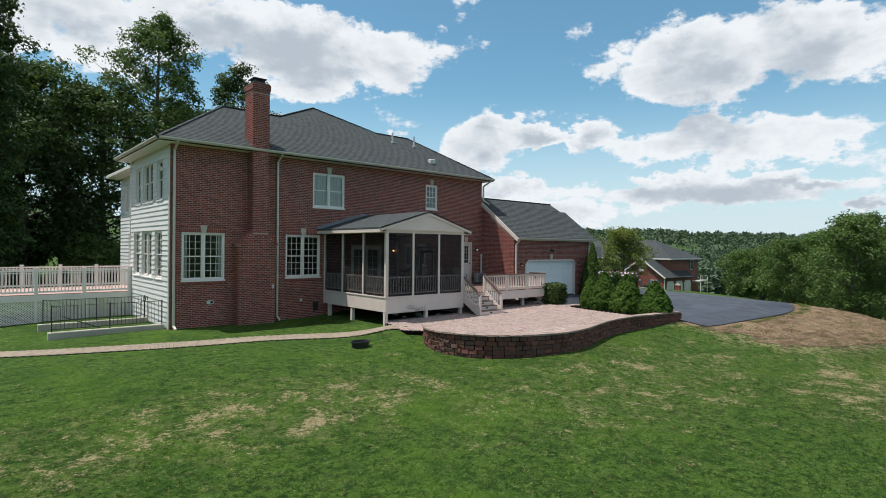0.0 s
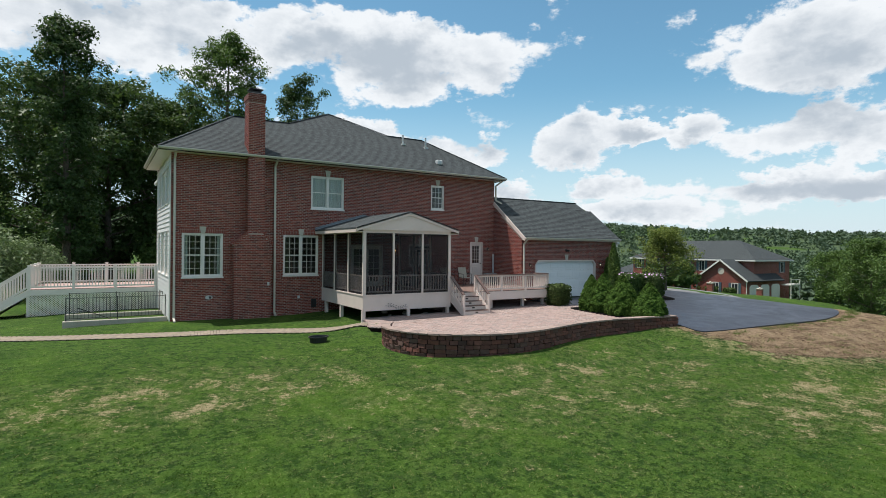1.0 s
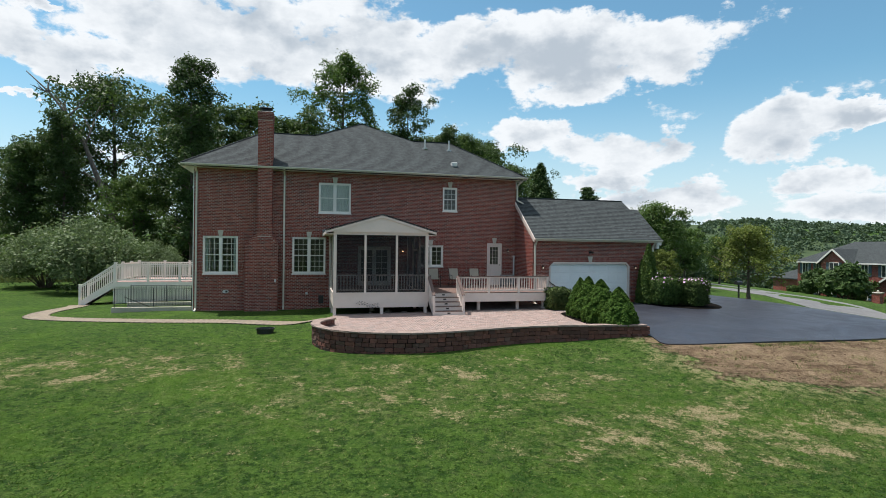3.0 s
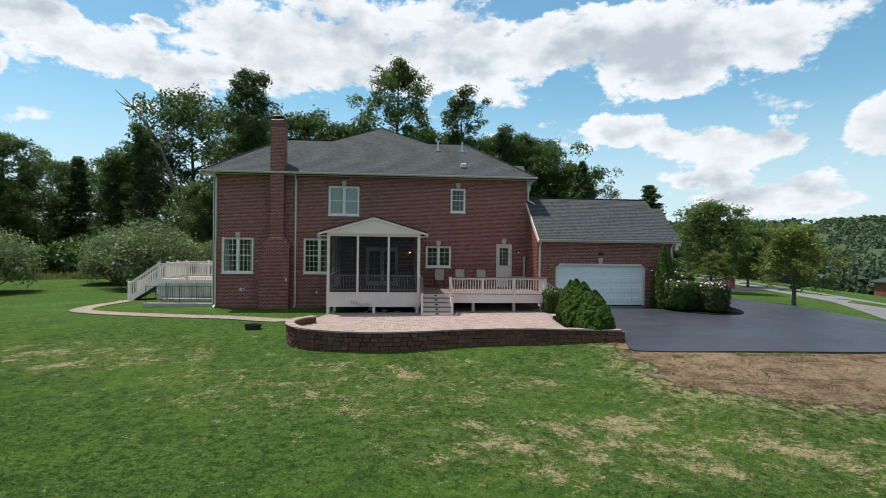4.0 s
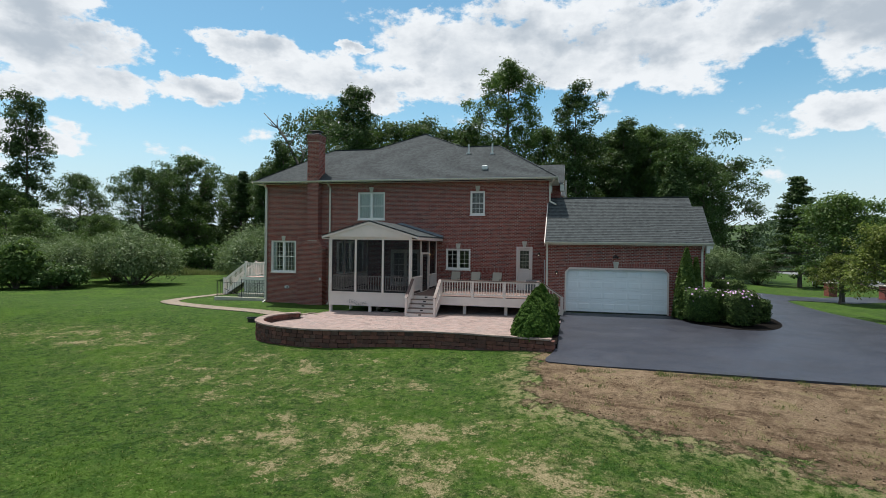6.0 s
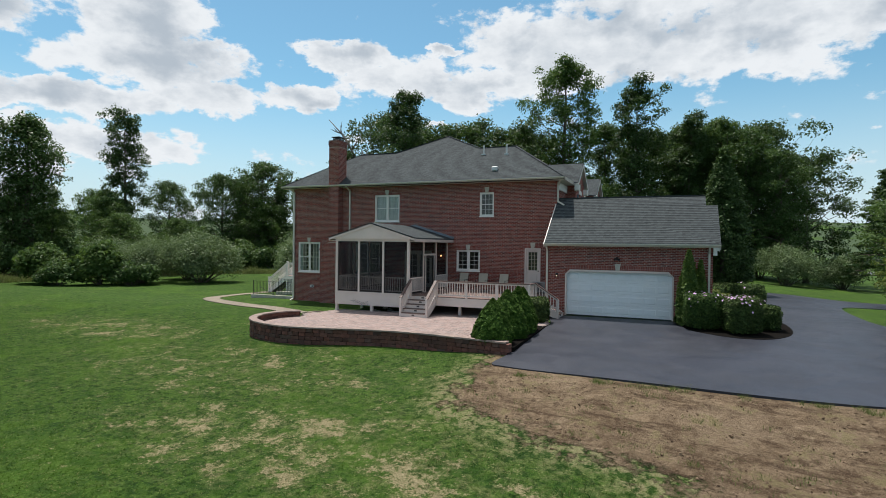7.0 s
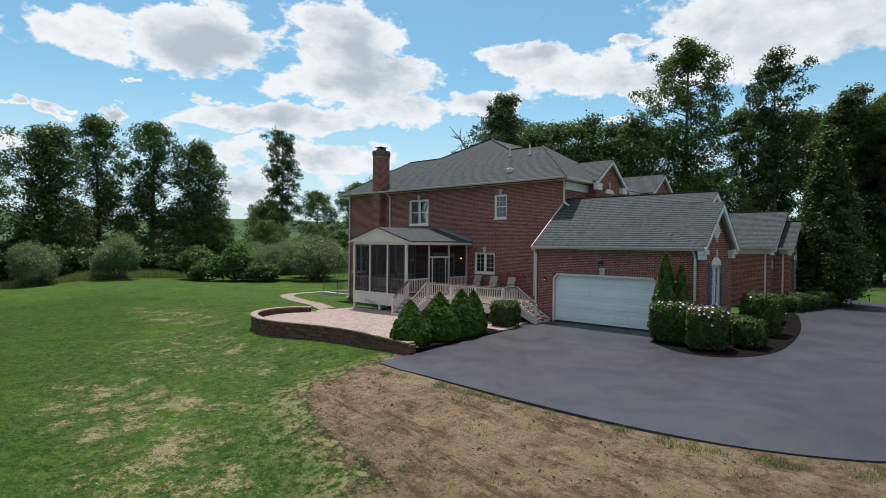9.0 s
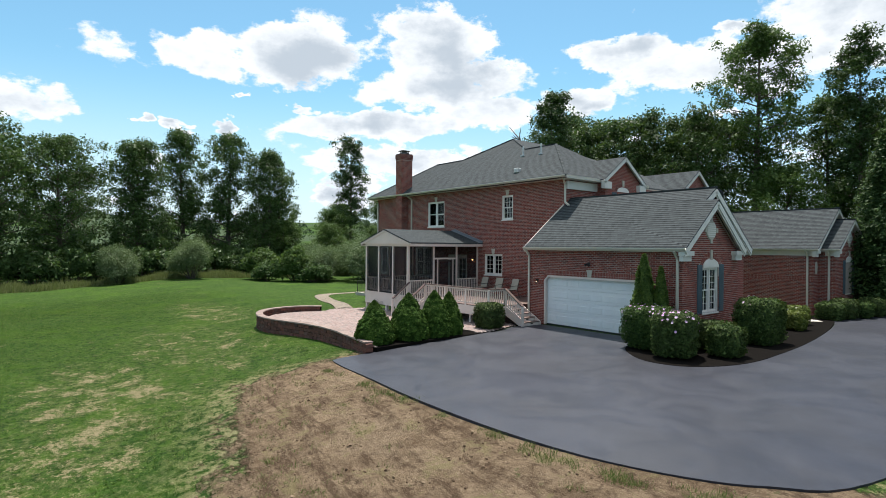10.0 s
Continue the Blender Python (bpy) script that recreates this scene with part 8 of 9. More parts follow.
def far_woods():
    """Wooded valley and hills: crowns by the thousand, past counting."""
    rng = np.random.default_rng(77)
    pts, size = [], []
    for k in range(5200):
        r = 120 * (1500 / 120) ** rng.uniform(0, 1)
        a = math.radians(rng.uniform(18, 105) if k % 8 else rng.uniform(-130, 18))
        x, y = r * math.sin(a), r * math.cos(a)
        if r < 230 and a < 0.6:
            continue
        clear = noise.noise(Vector((x * 0.008, y * 0.008, 3.0)))
        if clear > 0.16 and r < 800:
            continue
        g = max(1.0, r / 300)
        near = r < 380
        hgt, wid = rng.uniform(6, 11) * min(g, 1.4), rng.uniform(4.5, 7.5) * g
        n = 80 if near else 46
        d = rng.normal(size=(n, 3))
        d /= np.linalg.norm(d, axis=1)[:, None]
        d[:, 2] = np.abs(d[:, 2])
        lump = 0.75 + 0.35 * np.array([noise.noise(Vector(q) * 2.2 + Vector((k, 0, 0))) for q in d])
        z = float(land(x, y))
        pts.append(np.array([x, y, z]) + d * np.array([wid * 0.6, wid * 0.6, hgt]) * (lump * rng.uniform(0.75, 1.05, n))[:, None])
        size.append(np.full(n, 0.7 if near else 0.75 * g))
    P, S = np.concatenate(pts), np.concatenate(size)
    out = rng.normal(size=P.shape) * 0.5 + np.array([0, 0, 0.7])
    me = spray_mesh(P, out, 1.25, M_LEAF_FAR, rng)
    co = np.empty(len(P) * 9)
    me.vertices.foreach_get("co", co)
    co = co.reshape(-1, 3, 3)
    co = P[:, None, :] + (co - P[:, None, :]) * S[:, None, None]
    me.vertices.foreach_set("co", co.ravel())
    me.update()
    tagged(new("far_woods", me), "distant wooded hills in hazy green", "woods", kind="stuff")


# the haze of distance is put into these paler, bluer leaf colours
M_LEAF_FAR = leafy("far leaves with painted haze", (0.050, 0.080, 0.050), (0.085, 0.125, 0.070), (0.07, 0.10, 0.075), 0.8, 0.15)
far_woods()

# ---- small things on and round the house ----
def lantern(x, y, z, out=(0, -1)):
    """A wall lantern with a lit bulb."""
    ang = math.degrees(math.atan2(out[0], -out[1]))
    th = thing("wall_lantern", pose(x, y, z, 0, 0, ang), "small bronze wall lantern with lit bulb on brick", "wall lamp", "lanterns by the garage door")
    part("bracket", boxes((-0.05, 0.05, -0.015, 0.0, -0.05, 0.11), (-0.012, 0.012, -0.11, -0.015, 0.07, 0.095)), M_BRONZE, th)
    bm = bmesh.new()
    for k in range(6):
        a = k * math.pi / 3
        tube(bm, [(0.055 * math.cos(a), -0.11 + 0.055 * math.sin(a), 0.05), (0.035 * math.cos(a), -0.11 + 0.035 * math.sin(a), -0.12)], 0.006, sides=4)
    tube(bm, [(0, -0.11, 0.05), (0, -0.11, 0.10)], 0.07, 0.02, 8)
    part("cage", bm, M_BRONZE, th)
    bm = bmesh.new()
    bmesh.ops.create_uvsphere(bm, u_segments=8, v_segments=6, radius=0.026, matrix=Matrix.Translation((0, -0.11, -0.03)))
    part("bulb", bm, M_BULB2, th, "lit white bulb", True)


M_BULB2 = glow("white bulb", (1.0, 0.85, 0.65), 1.5)
lantern(18.0, -2.61, 1.93)
lantern(23.64, -2.61, 1.94)
lantern(16.95, -0.01, 2.80)
lantern(-0.03, 3.2, 0.55, (-1, 0))


def flood(x, y, z):
    th = thing("floodlight", pose(x, y, z), "twin black floodlight over the garage door", "floodlight")
    part("base", boxes((-0.06, 0.06, -0.03, 0.0, -0.06, 0.06), bevel=0.01), M_BLACK, th)
    for s in (-1, 1):
        bm = bmesh.new()
        tube(bm, [(0, -0.03, 0), (s * 0.05, -0.08, -0.01), (s * 0.10, -0.18, -0.06)], 0.02, 0.055, 10)
        part("lamp_head", bm, M_BLACK, th)


flood(20.82, -2.6, 2.80)


def wall_fittings():
    """Vents, taps and outlets on the brick."""
    for x, z, w, h, mat, nm, lab in ((1.55, 0.55, 0.30, 0.17, M_PVC, "dryer_vent", "white oval dryer vent on brick wall"), (4.02, 1.13, 0.10, 0.16, M_PVC, "outlet_box", "grey weatherproof outlet box on chimney"),
                                     (5.6, 0.42, 0.12, 0.12, M_PVC, "hose_tap", "small tap fitting on brick wall"), (6.35, 0.1, 0.26, 0.42, M_BLACK, "meter_box", "dark utility box low on brick wall")):
        y = -0.505 if nm == "outlet_box" else -0.005
        th = thing(nm, pose(x, y, z), lab, nm.replace("_", " "))
        bm = bmesh.new()
        n = 16
        if nm == "dryer_vent":
            prism(bm, [(w / 2 * math.copysign(abs(math.cos(2 * math.pi * k / n)) ** 0.6, math.cos(2 * math.pi * k / n)), h / 2 * math.sin(2 * math.pi * k / n)) for k in range(n)], "y", -0.05, 0.0)
            part("cover", bm, mat, th)
            part("grille", boxes((0.0, 0.1, -0.06, -0.05, -0.05, 0.05)), M_BLACK, th)
        else:
            box(bm, -w / 2, w / 2, -0.06, 0.0, -h / 2, h / 2, bevel=0.012)
            part("cover", bm, mat, th)
            part("lid", boxes((-w / 2 + 0.015, w / 2 - 0.015, -0.075, -0.06, -h / 2 + 0.015, h / 2 - 0.015), bevel=0.005), mat, th)


wall_fittings()


def camera_dome():
    th = thing("security_light", pose(-0.03, 0.75, 5.95), "small white security light on clapboard wall", "security light")
    bm = bmesh.new()
    bmesh.ops.create_uvsphere(bm, u_segments=12, v_segments=8, radius=0.09, matrix=Matrix.Translation((-0.1, 0, 0)))
    part("globe", bm, M_VINYL, th, smooth=True)
    part("base", boxes((-0.04, 0.0, -0.06, 0.06, -0.06, 0.06)), M_VINYL, th)


camera_dome()


def valve_box():
    z = float(land(4.04, -7.44))
    th = thing("irrigation_box", pose(4.04, -7.44, z, 0, 0, 8), "black plastic basin standing on the lawn", "basin")
    bm = bmesh.new()
    n = 20
    rings = []
    for r, zz in ((0.27, 0.0), (0.29, 0.17), (0.33, 0.18), (0.33, 0.21), (0.29, 0.21), (0.27, 0.10)):
        rings.append([bm.verts.new((r * 1.15 * math.cos(2 * math.pi * k / n), r * 0.85 * math.sin(2 * math.pi * k / n), zz)) for k in range(n)])
    for a, b in zip(rings, rings[1:]):
        for k in range(n):
            bm.faces.new((a[k], a[(k + 1) % n], b[(k + 1) % n], b[k]))
    bm.faces.new(rings[-1])
    bm.faces.new(rings[0][::-1])
    part("basin", bm, M_BLACK, th)


valve_box()


def twig_art():
    """Wrought-iron branch ornament on the porch skirt."""
    th = thing("iron_branch_ornament", pose(8.3, -5.135, 0.29) @ Matrix.Diagonal((0.85, 1, 0.7, 1)), "black iron branch ornament on the porch skirt", "ornament")
    rng = random.Random(3)
    bm = bmesh.new()
    pts = [Vector((-0.62 + 0.14 * k, 0, 0.08 * math.sin(k * 0.9) - 0.02 * k + 0.1)) for k in range(10)]
    tube(bm, pts, 0.008, 0.005, 5)
    for p in pts[1:-1]:
        for s in (1, -1):
            tube(bm, [p, p + Vector((0.05, 0, s * rng.uniform(0.05, 0.12)))], 0.006, 0.003, 4)
    part("branch", bm, M_IRON, th)
    lv = bmesh.new()
    for p in pts[1:-1]:
        for s in (1, -1):
            c = p + Vector((0.05, -0.004, s * rng.uniform(0.06, 0.12)))
            vs = [lv.verts.new(c + Vector((0.045 * math.cos(a), 0, 0.02 * math.sin(a)))) for a in (0, 1.57, 3.14, 4.71)]
            lv.faces.new(vs)
    part("iron_leaf", lv, M_IRON, th)


twig_art()


def stones():
    rng = random.Random(9)
    for k in range(7):
        x, y = 6.9 + rng.uniform(0, 3.6), -4.6 + rng.uniform(0, 1.6)
        s = rng.uniform(0.08, 0.2)
        bm = bmesh.new()
        bmesh.ops.create_icosphere(bm, subdivisions=2, radius=s)
        for v in bm.verts:
            v.co *= 1 + 0.22 * noise.noise(v.co * 9 + Vector((k, 0, 0)))
            v.co.z *= 0.6
        ob = part("field_stone", bm, M_CONCRETE, smooth=True)
        ob.location = (x, y, float(land(x, y)) + s * 0.3)
        tagged(ob, "grey field stone under the porch", "stone", "stones under the porch")


stones()


def satellite_dish(x, y, z):
    th = thing("satellite_dish", pose(x, y, z, 0, 0, 20), "small black satellite dish on the garage ridge", "satellite dish")
    bm = bmesh.new()
    tube(bm, [(0, 0, -0.45), (0, 0, 0.0)], 0.02, sides=6)
    part("mast", bm, M_BLACK, th)
    bm = bmesh.new()
    rings = []
    for r, d in ((0.02, 0.0), (0.15, 0.02), (0.27, 0.07), (0.27, 0.085), (0.15, 0.035), (0.02, 0.015)):
        rings.append([bm.verts.new((r * math.cos(k * math.pi / 9), 0.08 - d - 0.15 * math.sin(k * math.pi / 9) * r, r * math.sin(k * math.pi / 9))) for k in range(18)])
    for a, b in zip(rings, rings[1:]):
        for k in range(18):
            bm.faces.new((a[k], a[(k + 1) % 18], b[(k + 1) % 18], b[k]))
    part("dish", bm, M_BLACK, th, smooth=True)
    bm = bmesh.new()
    tube(bm, [(0, 0.05, -0.25), (0, -0.3, -0.05)], 0.012, sides=5)
    part("arm", bm, M_BLACK, th)


satellite_dish(24.2, 1.5, 5.75)


# ---- roadside ----
def brick_pillar(x, y, w=0.72, h=1.25):
    z = float(land(x, y))
    th = thing("brick_pillar", pose(x, y, z - 0.1, 0, 0, 12), "square brick gate pillar with stone cap", "pillar", "gate pillars")
    part("shaft", boxes((-w / 2, w / 2, -w / 2, w / 2, 0, h), bevel=0.01), M_BRICK, th)
    part("cap", boxes((-w / 2 - 0.06, w / 2 + 0.06, -w / 2 - 0.06, w / 2 + 0.06, h, h + 0.1), bevel=0.02), M_STONE, th)
    bm = bmesh.new()
    bmesh.ops.create_uvsphere(bm, u_segments=10, v_segments=8, radius=0.13, matrix=Matrix.Translation((0, 0, h + 0.2)))
    part("finial", bm, M_STONE, th, smooth=True)


for x, y in ((44.6, 23.2), (41.0, 24.6), (77.6, 16.3), (67.8, 17.7)):
    brick_pillar(x, y)


def mailbox(x, y, turn):
    z = float(land(x, y))
    th = thing("mailbox", pose(x, y, z, 0, 0, turn), "black mailbox on a post by the road", "mailbox")
    part("post", boxes((-0.05, 0.05, -0.05, 0.05, -0.1, 1.25)), M_BLACK, th)
    bm = bmesh.new()
    n = 10
    prism(bm, [(-0.14, 1.05), (0.14, 1.05)] + [(0.14 * math.cos(math.pi * k / n), 1.2 + 0.14 * math.sin(math.pi * k / n)) for k in range(n + 1)], "x", -0.32, 0.4)
    part("box", bm, M_BLACK, th)


mailbox(38.7, 6.2, 200)


def street_car(x, y, turn, mat, label):
    """A parked saloon: shaped body, glazed cabin, four wheels, lights."""
    z = float(land(x, y)) + 0.04
    th = thing("car", pose(x, y, z, 0, 0, turn), label, "car")
    bm = bmesh.new()
    prism(bm, [(-2.2, 0.35), (-2.25, 0.62), (-2.15, 0.88), (-1.5, 0.95), (1.1, 0.95), (1.9, 0.82), (2.2, 0.66), (2.22, 0.38), (1.9, 0.28), (-1.9, 0.28)], "y", -0.88, 0.88)
    bmesh.ops.bevel(bm, geom=bm.edges[:], offset=0.07, segments=2, affect="EDGES")
    body = part("body", bm, mat, th, smooth=True)
    bm = bmesh.new()
    prism(bm, [(-1.75, 0.93), (-1.15, 1.40), (0.35, 1.43), (1.15, 0.93)], "y", -0.74, 0.74)
    part("cabin_glass", bm, M_BLACK, th, "dark window glass")
    part("roof", boxes((-1.1, 0.32, -0.72, 0.72, 1.405, 1.46), bevel=0.03), mat, th)
    for wx in (-1.38, 1.38):
        for wy in (-0.8, 0.8):
            w = bmesh.new()
            tube(w, [(wx, wy - 0.1, 0.32), (wx, wy + 0.1, 0.32)], 0.32, sides=18)
            wh = part("wheel", w, M_BLACK, th)
            w = bmesh.new()
            tube(w, [(wx, wy - 0.108, 0.32), (wx, wy + 0.108, 0.32)], 0.2, sides=14)
            part("rim", w, M_PVC, wh)
    for wy in (-0.6, 0.6):
        part("headlight", boxes((2.12, 2.24, wy - 0.16, wy + 0.16, 0.6, 0.72), bevel=0.02), M_VINYL, th)
        part("tail_light", boxes((-2.27, -2.15, wy - 0.16, wy + 0.16, 0.66, 0.8), bevel=0.02), M_TAIL, th)


M_TAIL = plain("red lamp plastic", (0.25, 0.02, 0.02), 0.3, 0.1, 5, 40, 0.0)
street_car(46.8, 41.0, 75, M_CARPAINT, "dark blue saloon car parked by the road")


# ---- neighbour's brick house across the road ----
def neighbour():
    x0, y0 = 82.2, 20.8
    th = thing("neighbour_house", pose(x0, y0, -4.9), "large brick house with grey roofs across the road", "house")
    B, T = 0.0, 3.3
    # garage wing
    bm = bmesh.new()
    prism(bm, [(0, B - 0.8), (8.2, B - 0.8), (8.2, T), (4.1, T + 2.9), (0, T)], "x", 0, 10.5)
    part("garage_wall", bm, M_FARBRICK, th)
    bm = bmesh.new()
    for s in (-1, 1):
        slab(bm, [(-0.35, 4.1 + s * 4.5, T - 0.2), (-0.35, 4.1, T + 3.1), (10.6, 4.1, T + 3.1), (10.6, 4.1 + s * 4.5, T - 0.2)], 0.16)
    part("garage_roof", bm, M_SHINGLE, th)
    for s in (-1, 1):
        bm = bmesh.new()
        beam(bm, (-0.37, 4.1 + s * 4.5, T - 0.3), (-0.37, 4.1, T + 3.0), 0.06, 0.24)
        part("rake_board", bm, M_TRIM, th)
    for k in range(3):
        a = 0.9 + k * 3.2
        bm = bmesh.new()
        prism(bm, [(a, 0.05), (a + 2.5, 0.05), (a + 2.5, 2.1), (a + 2.1, 2.45), (a + 0.4, 2.45), (a, 2.1)], "y", -0.06, 0.05)
        part("garage_door", bm, M_DOORWHITE, th, "white garage door")
    part("downspout", boxes((-0.08, 0.02, -0.1, 0.0, 0, T - 0.2)), M_TRIM, th)

    def win(u, z, w, h, axis, at):
        bb = (lambda a, b, d0, d1, p, q: (at + d0, at + d1, a, b, p, q)) if axis == "x" else (lambda a, b, d0, d1, p, q: (a, b, at + d0, at + d1, p, q))
        o = part("window", boxes(bb(u - w / 2, u + w / 2, -0.05, 0.06, z, z + h)), M_TRIM, th)
        part("pane", boxes(bb(u - w / 2 + 0.1, u - 0.04, -0.065, -0.04, z + 0.1, z + h - 0.1), bb(u + 0.04, u + w / 2 - 0.1, -0.065, -0.04, z + 0.1, z + h - 0.1)), M_DARKGLASS, o)
        for s in (-1, 1):
            c = u + s * (w / 2 + 0.25)
            part("shutter", boxes(bb(c - 0.2, c + 0.2, -0.07, 0.05, z, z + h)), M_SHUTTER, o)
    for u in (1.8, 5.0):
        win(u, 0.9, 1.1, 1.8, "x", 0.0)
    bm = bmesh.new()
    prism(bm, [(4.1 + 0.55 * math.cos(k * 0.5236), 4.5 + 0.55 * math.sin(k * 0.5236)) for k in range(12)], "x", -0.04, 0.02)
    part("oval_vent", bm, M_STONE, th)
    # main block
    mx0, mx1, my0, my1, H = 4.0, 15.0, 1.0, 24.5, 6.3
    part("main_wall", boxes((mx0, mx1, my0, my1, B - 0.5, H)), M_FARBRICK, th)
    hip(mx0 - 0.5, mx1 + 0.5, my0 - 0.5, my1 + 0.5, H, 0.55, 0.55, M_SHINGLE, "main_roof", th)
    part("fascia", boxes((mx0 - 0.52, mx1 + 0.52, my0 - 0.52, my0 - 0.45, H - 0.2, H), (mx0 - 0.52, mx0 - 0.45, my0 - 0.5, my1 + 0.5, H - 0.2, H)), M_TRIM, th)
    for u in (10.0, 13.0, 20.5, 23.0):
        win(u, 4.3, 1.1, 1.8, "x", mx0)
    for u in (10.0, 13.0, 20.5, 23.0):
        win(u, 0.8, 1.1, 2.0, "x", mx0)
    win(12.5, 4.2, 1.0, 1.8, "y", my0)
    # entrance gable
    bm = bmesh.new()
    prism(bm, [(14.5, B), (19.0, B), (19.0, H), (16.75, H + 1.9), (14.5, H)], "x", mx0 - 1.4, mx0 + 0.1)
    part("entry_gable", bm, M_FARBRICK, th)
    bm = bmesh.new()
    for s in (-1, 1):
        slab(bm, [(mx0 - 1.8, 16.75 + s * 2.7, H - 0.15), (mx0 - 1.8, 16.75, H + 2.1), (mx0 + 4, 16.75, H + 2.1), (mx0 + 4, 16.75 + s * 2.7, H - 0.15)], 0.16)
    part("entry_roof", bm, M_SHINGLE, th)
    for s in (-1, 1):
        bm = bmesh.new()
        beam(bm, (mx0 - 1.82, 16.75 + s * 2.7, H - 0.25), (mx0 - 1.82, 16.75, H + 2.0), 0.06, 0.24)
        part("rake_board", bm, M_TRIM, th)
    win(16.75, 4.3, 1.6, 2.0, "x", mx0 - 1.4)
    part("portico_roof", boxes((mx0 - 3.4, mx0 - 1.4, 15.2, 18.3, 3.0, 3.35), (mx0 - 3.2, mx0 - 1.4, 15.4, 18.1, 3.35, 3.6)), M_TRIM, th)
    for y in (15.5, 18.0):
        bm = bmesh.new()
        tube(bm, [(mx0 - 3.2, y, 0), (mx0 - 3.2, y, 3.0)], 0.16, sides=12)
        part("column", bm, M_TRIM, th)
    part("front_door", boxes((mx0 - 1.46, mx0 - 1.38, 16.2, 17.3, 0.1, 2.4)), M_SHUTTER, th)
    # small side wing
    part("side_wing_wall", boxes((5.0, 13.0, 24.5, 30.5, B - 0.5, 3.3)), M_FARBRICK, th)
    hip(4.6, 13.4, 24.3, 31.0, 3.3, 0.5, 0.5, M_SHINGLE, "side_wing_roof", th)
    # porch deck at the far corner
    part("balcony", boxes((10.5, 13.5, -1.4, 0.0, 2.2, 2.4), (10.5, 13.5, -1.45, -1.38, 3.1, 3.2), (10.55, 10.65, -1.45, -1.35, 0, 3.2), (13.4, 13.5, -1.45, -1.35, 0, 3.2)), M_TRIM, th)


M_FARBRICK = bricks("weathered far brick", False, 0.8)
M_DARKGLASS = plain("dark window glass", (0.03, 0.035, 0.04), 0.08, 0.1, 1, 10, 0.0)
neighbour()
BUSH_SPOTS = ((80.5, 22.5), (80.6, 25.5), (81.5, 31), (82.5, 40), (83.5, 43.5), (83.0, 28.5))
for k, (x, y) in enumerate(BUSH_SPOTS):
    clipped("foundation_shrub", 60 + k, x, y, 1.6, 1.6, 1.0, float(land(x, y)) - 0.05, M_HEDGE, "low green shrub before the neighbour's wall", 900, 0.2)
stand_extra = shrub("yew_shrub", 70, 5.0, 5.0, 4.0, M_NEEDLE, "dark spreading evergreen before the neighbour's house", 5000, 0.3, stems=9)
stand(stand_extra, [(78.0, 29.0, 1.0, 0), (79.5, 36.5, 0.5, 80), (74.5, 27.5, 1.1, 140), (77, 33.5, 0.9, 220)], "evergreens across the road")


# ---- grass and clods ----
def grass():
    """Blades of the near lawn, past counting."""
    rng = np.random.default_rng(5)
    n = 420000
    x = rng.uniform(-24, 36, n)
    y = -4.5 - 21 * rng.uniform(0, 1, n) ** 0.75
    poly = [(5.7, -7.6), (5.6, -10), (6.2, -11.2), (7.4, -12.0), (8.8, -12.45), (10.3, -12.4), (13.0, -11.7), (14.5, -11.6), (18.4, -12.0), (18.4, -3), (5.9, -3)]
    pv = [Vector(p) for p in poly]
    keep = rng.uniform(0, 1, n) < ease(x, -24, -9) * (0.25 + 0.75 * ease(-y, 5, 11))
    keep &= ~((x > 17.7) & (y > -13.9))
    keep &= ~(bare_inside(x, y) > rng.uniform(-1.0, 0.5, n))
    near = (y > -12.6) & (x > 5.5)
    for i in np.nonzero(near & keep)[0]:
        if in_poly(pv, x[i], y[i]):
            keep[i] = False
    pm = np.array([(p.x, p.y) for p in PATH_MID])
    for i in range(len(pm)):
        keep &= ~((x - pm[i, 0]) ** 2 + (y - pm[i, 1]) ** 2 < 0.34)
    x, y = x[keep], y[keep]
    z = land(x, y)
    m = len(x)
    h = rng.uniform(0.02, 0.05, m)
    a = rng.uniform(0, 2 * np.pi, m)
    w = rng.uniform(0.006, 0.013, m)
    lx, ly = rng.normal(size=m) * 1.3 * h, rng.normal(size=m) * 1.3 * h
    base = np.stack([x, y, z - 0.004], 1)
    side = np.stack([np.cos(a) * w, np.sin(a) * w, np.zeros(m)], 1)
    tip = base + np.stack([lx, ly, h], 1)
    v = np.stack([base - side, base + side, tip], 1).reshape(-1, 3)
    me = bpy.data.meshes.new("grass")
    me.vertices.add(3 * m)
    me.vertices.foreach_set("co", v.ravel())
    me.loops.add(3 * m)
    me.loops.foreach_set("vertex_index", np.arange(3 * m))
    me.polygons.add(m)
    me.polygons.foreach_set("loop_start", np.arange(0, 3 * m, 3))
    me.polygons.foreach_set("loop_total", np.full(m, 3))
    me.update(calc_edges=True)
    me.materials.append(M_GRASS)
    tagged(new("grass", me), "short mown grass with dry blades", "grass", kind="stuff")


grass()


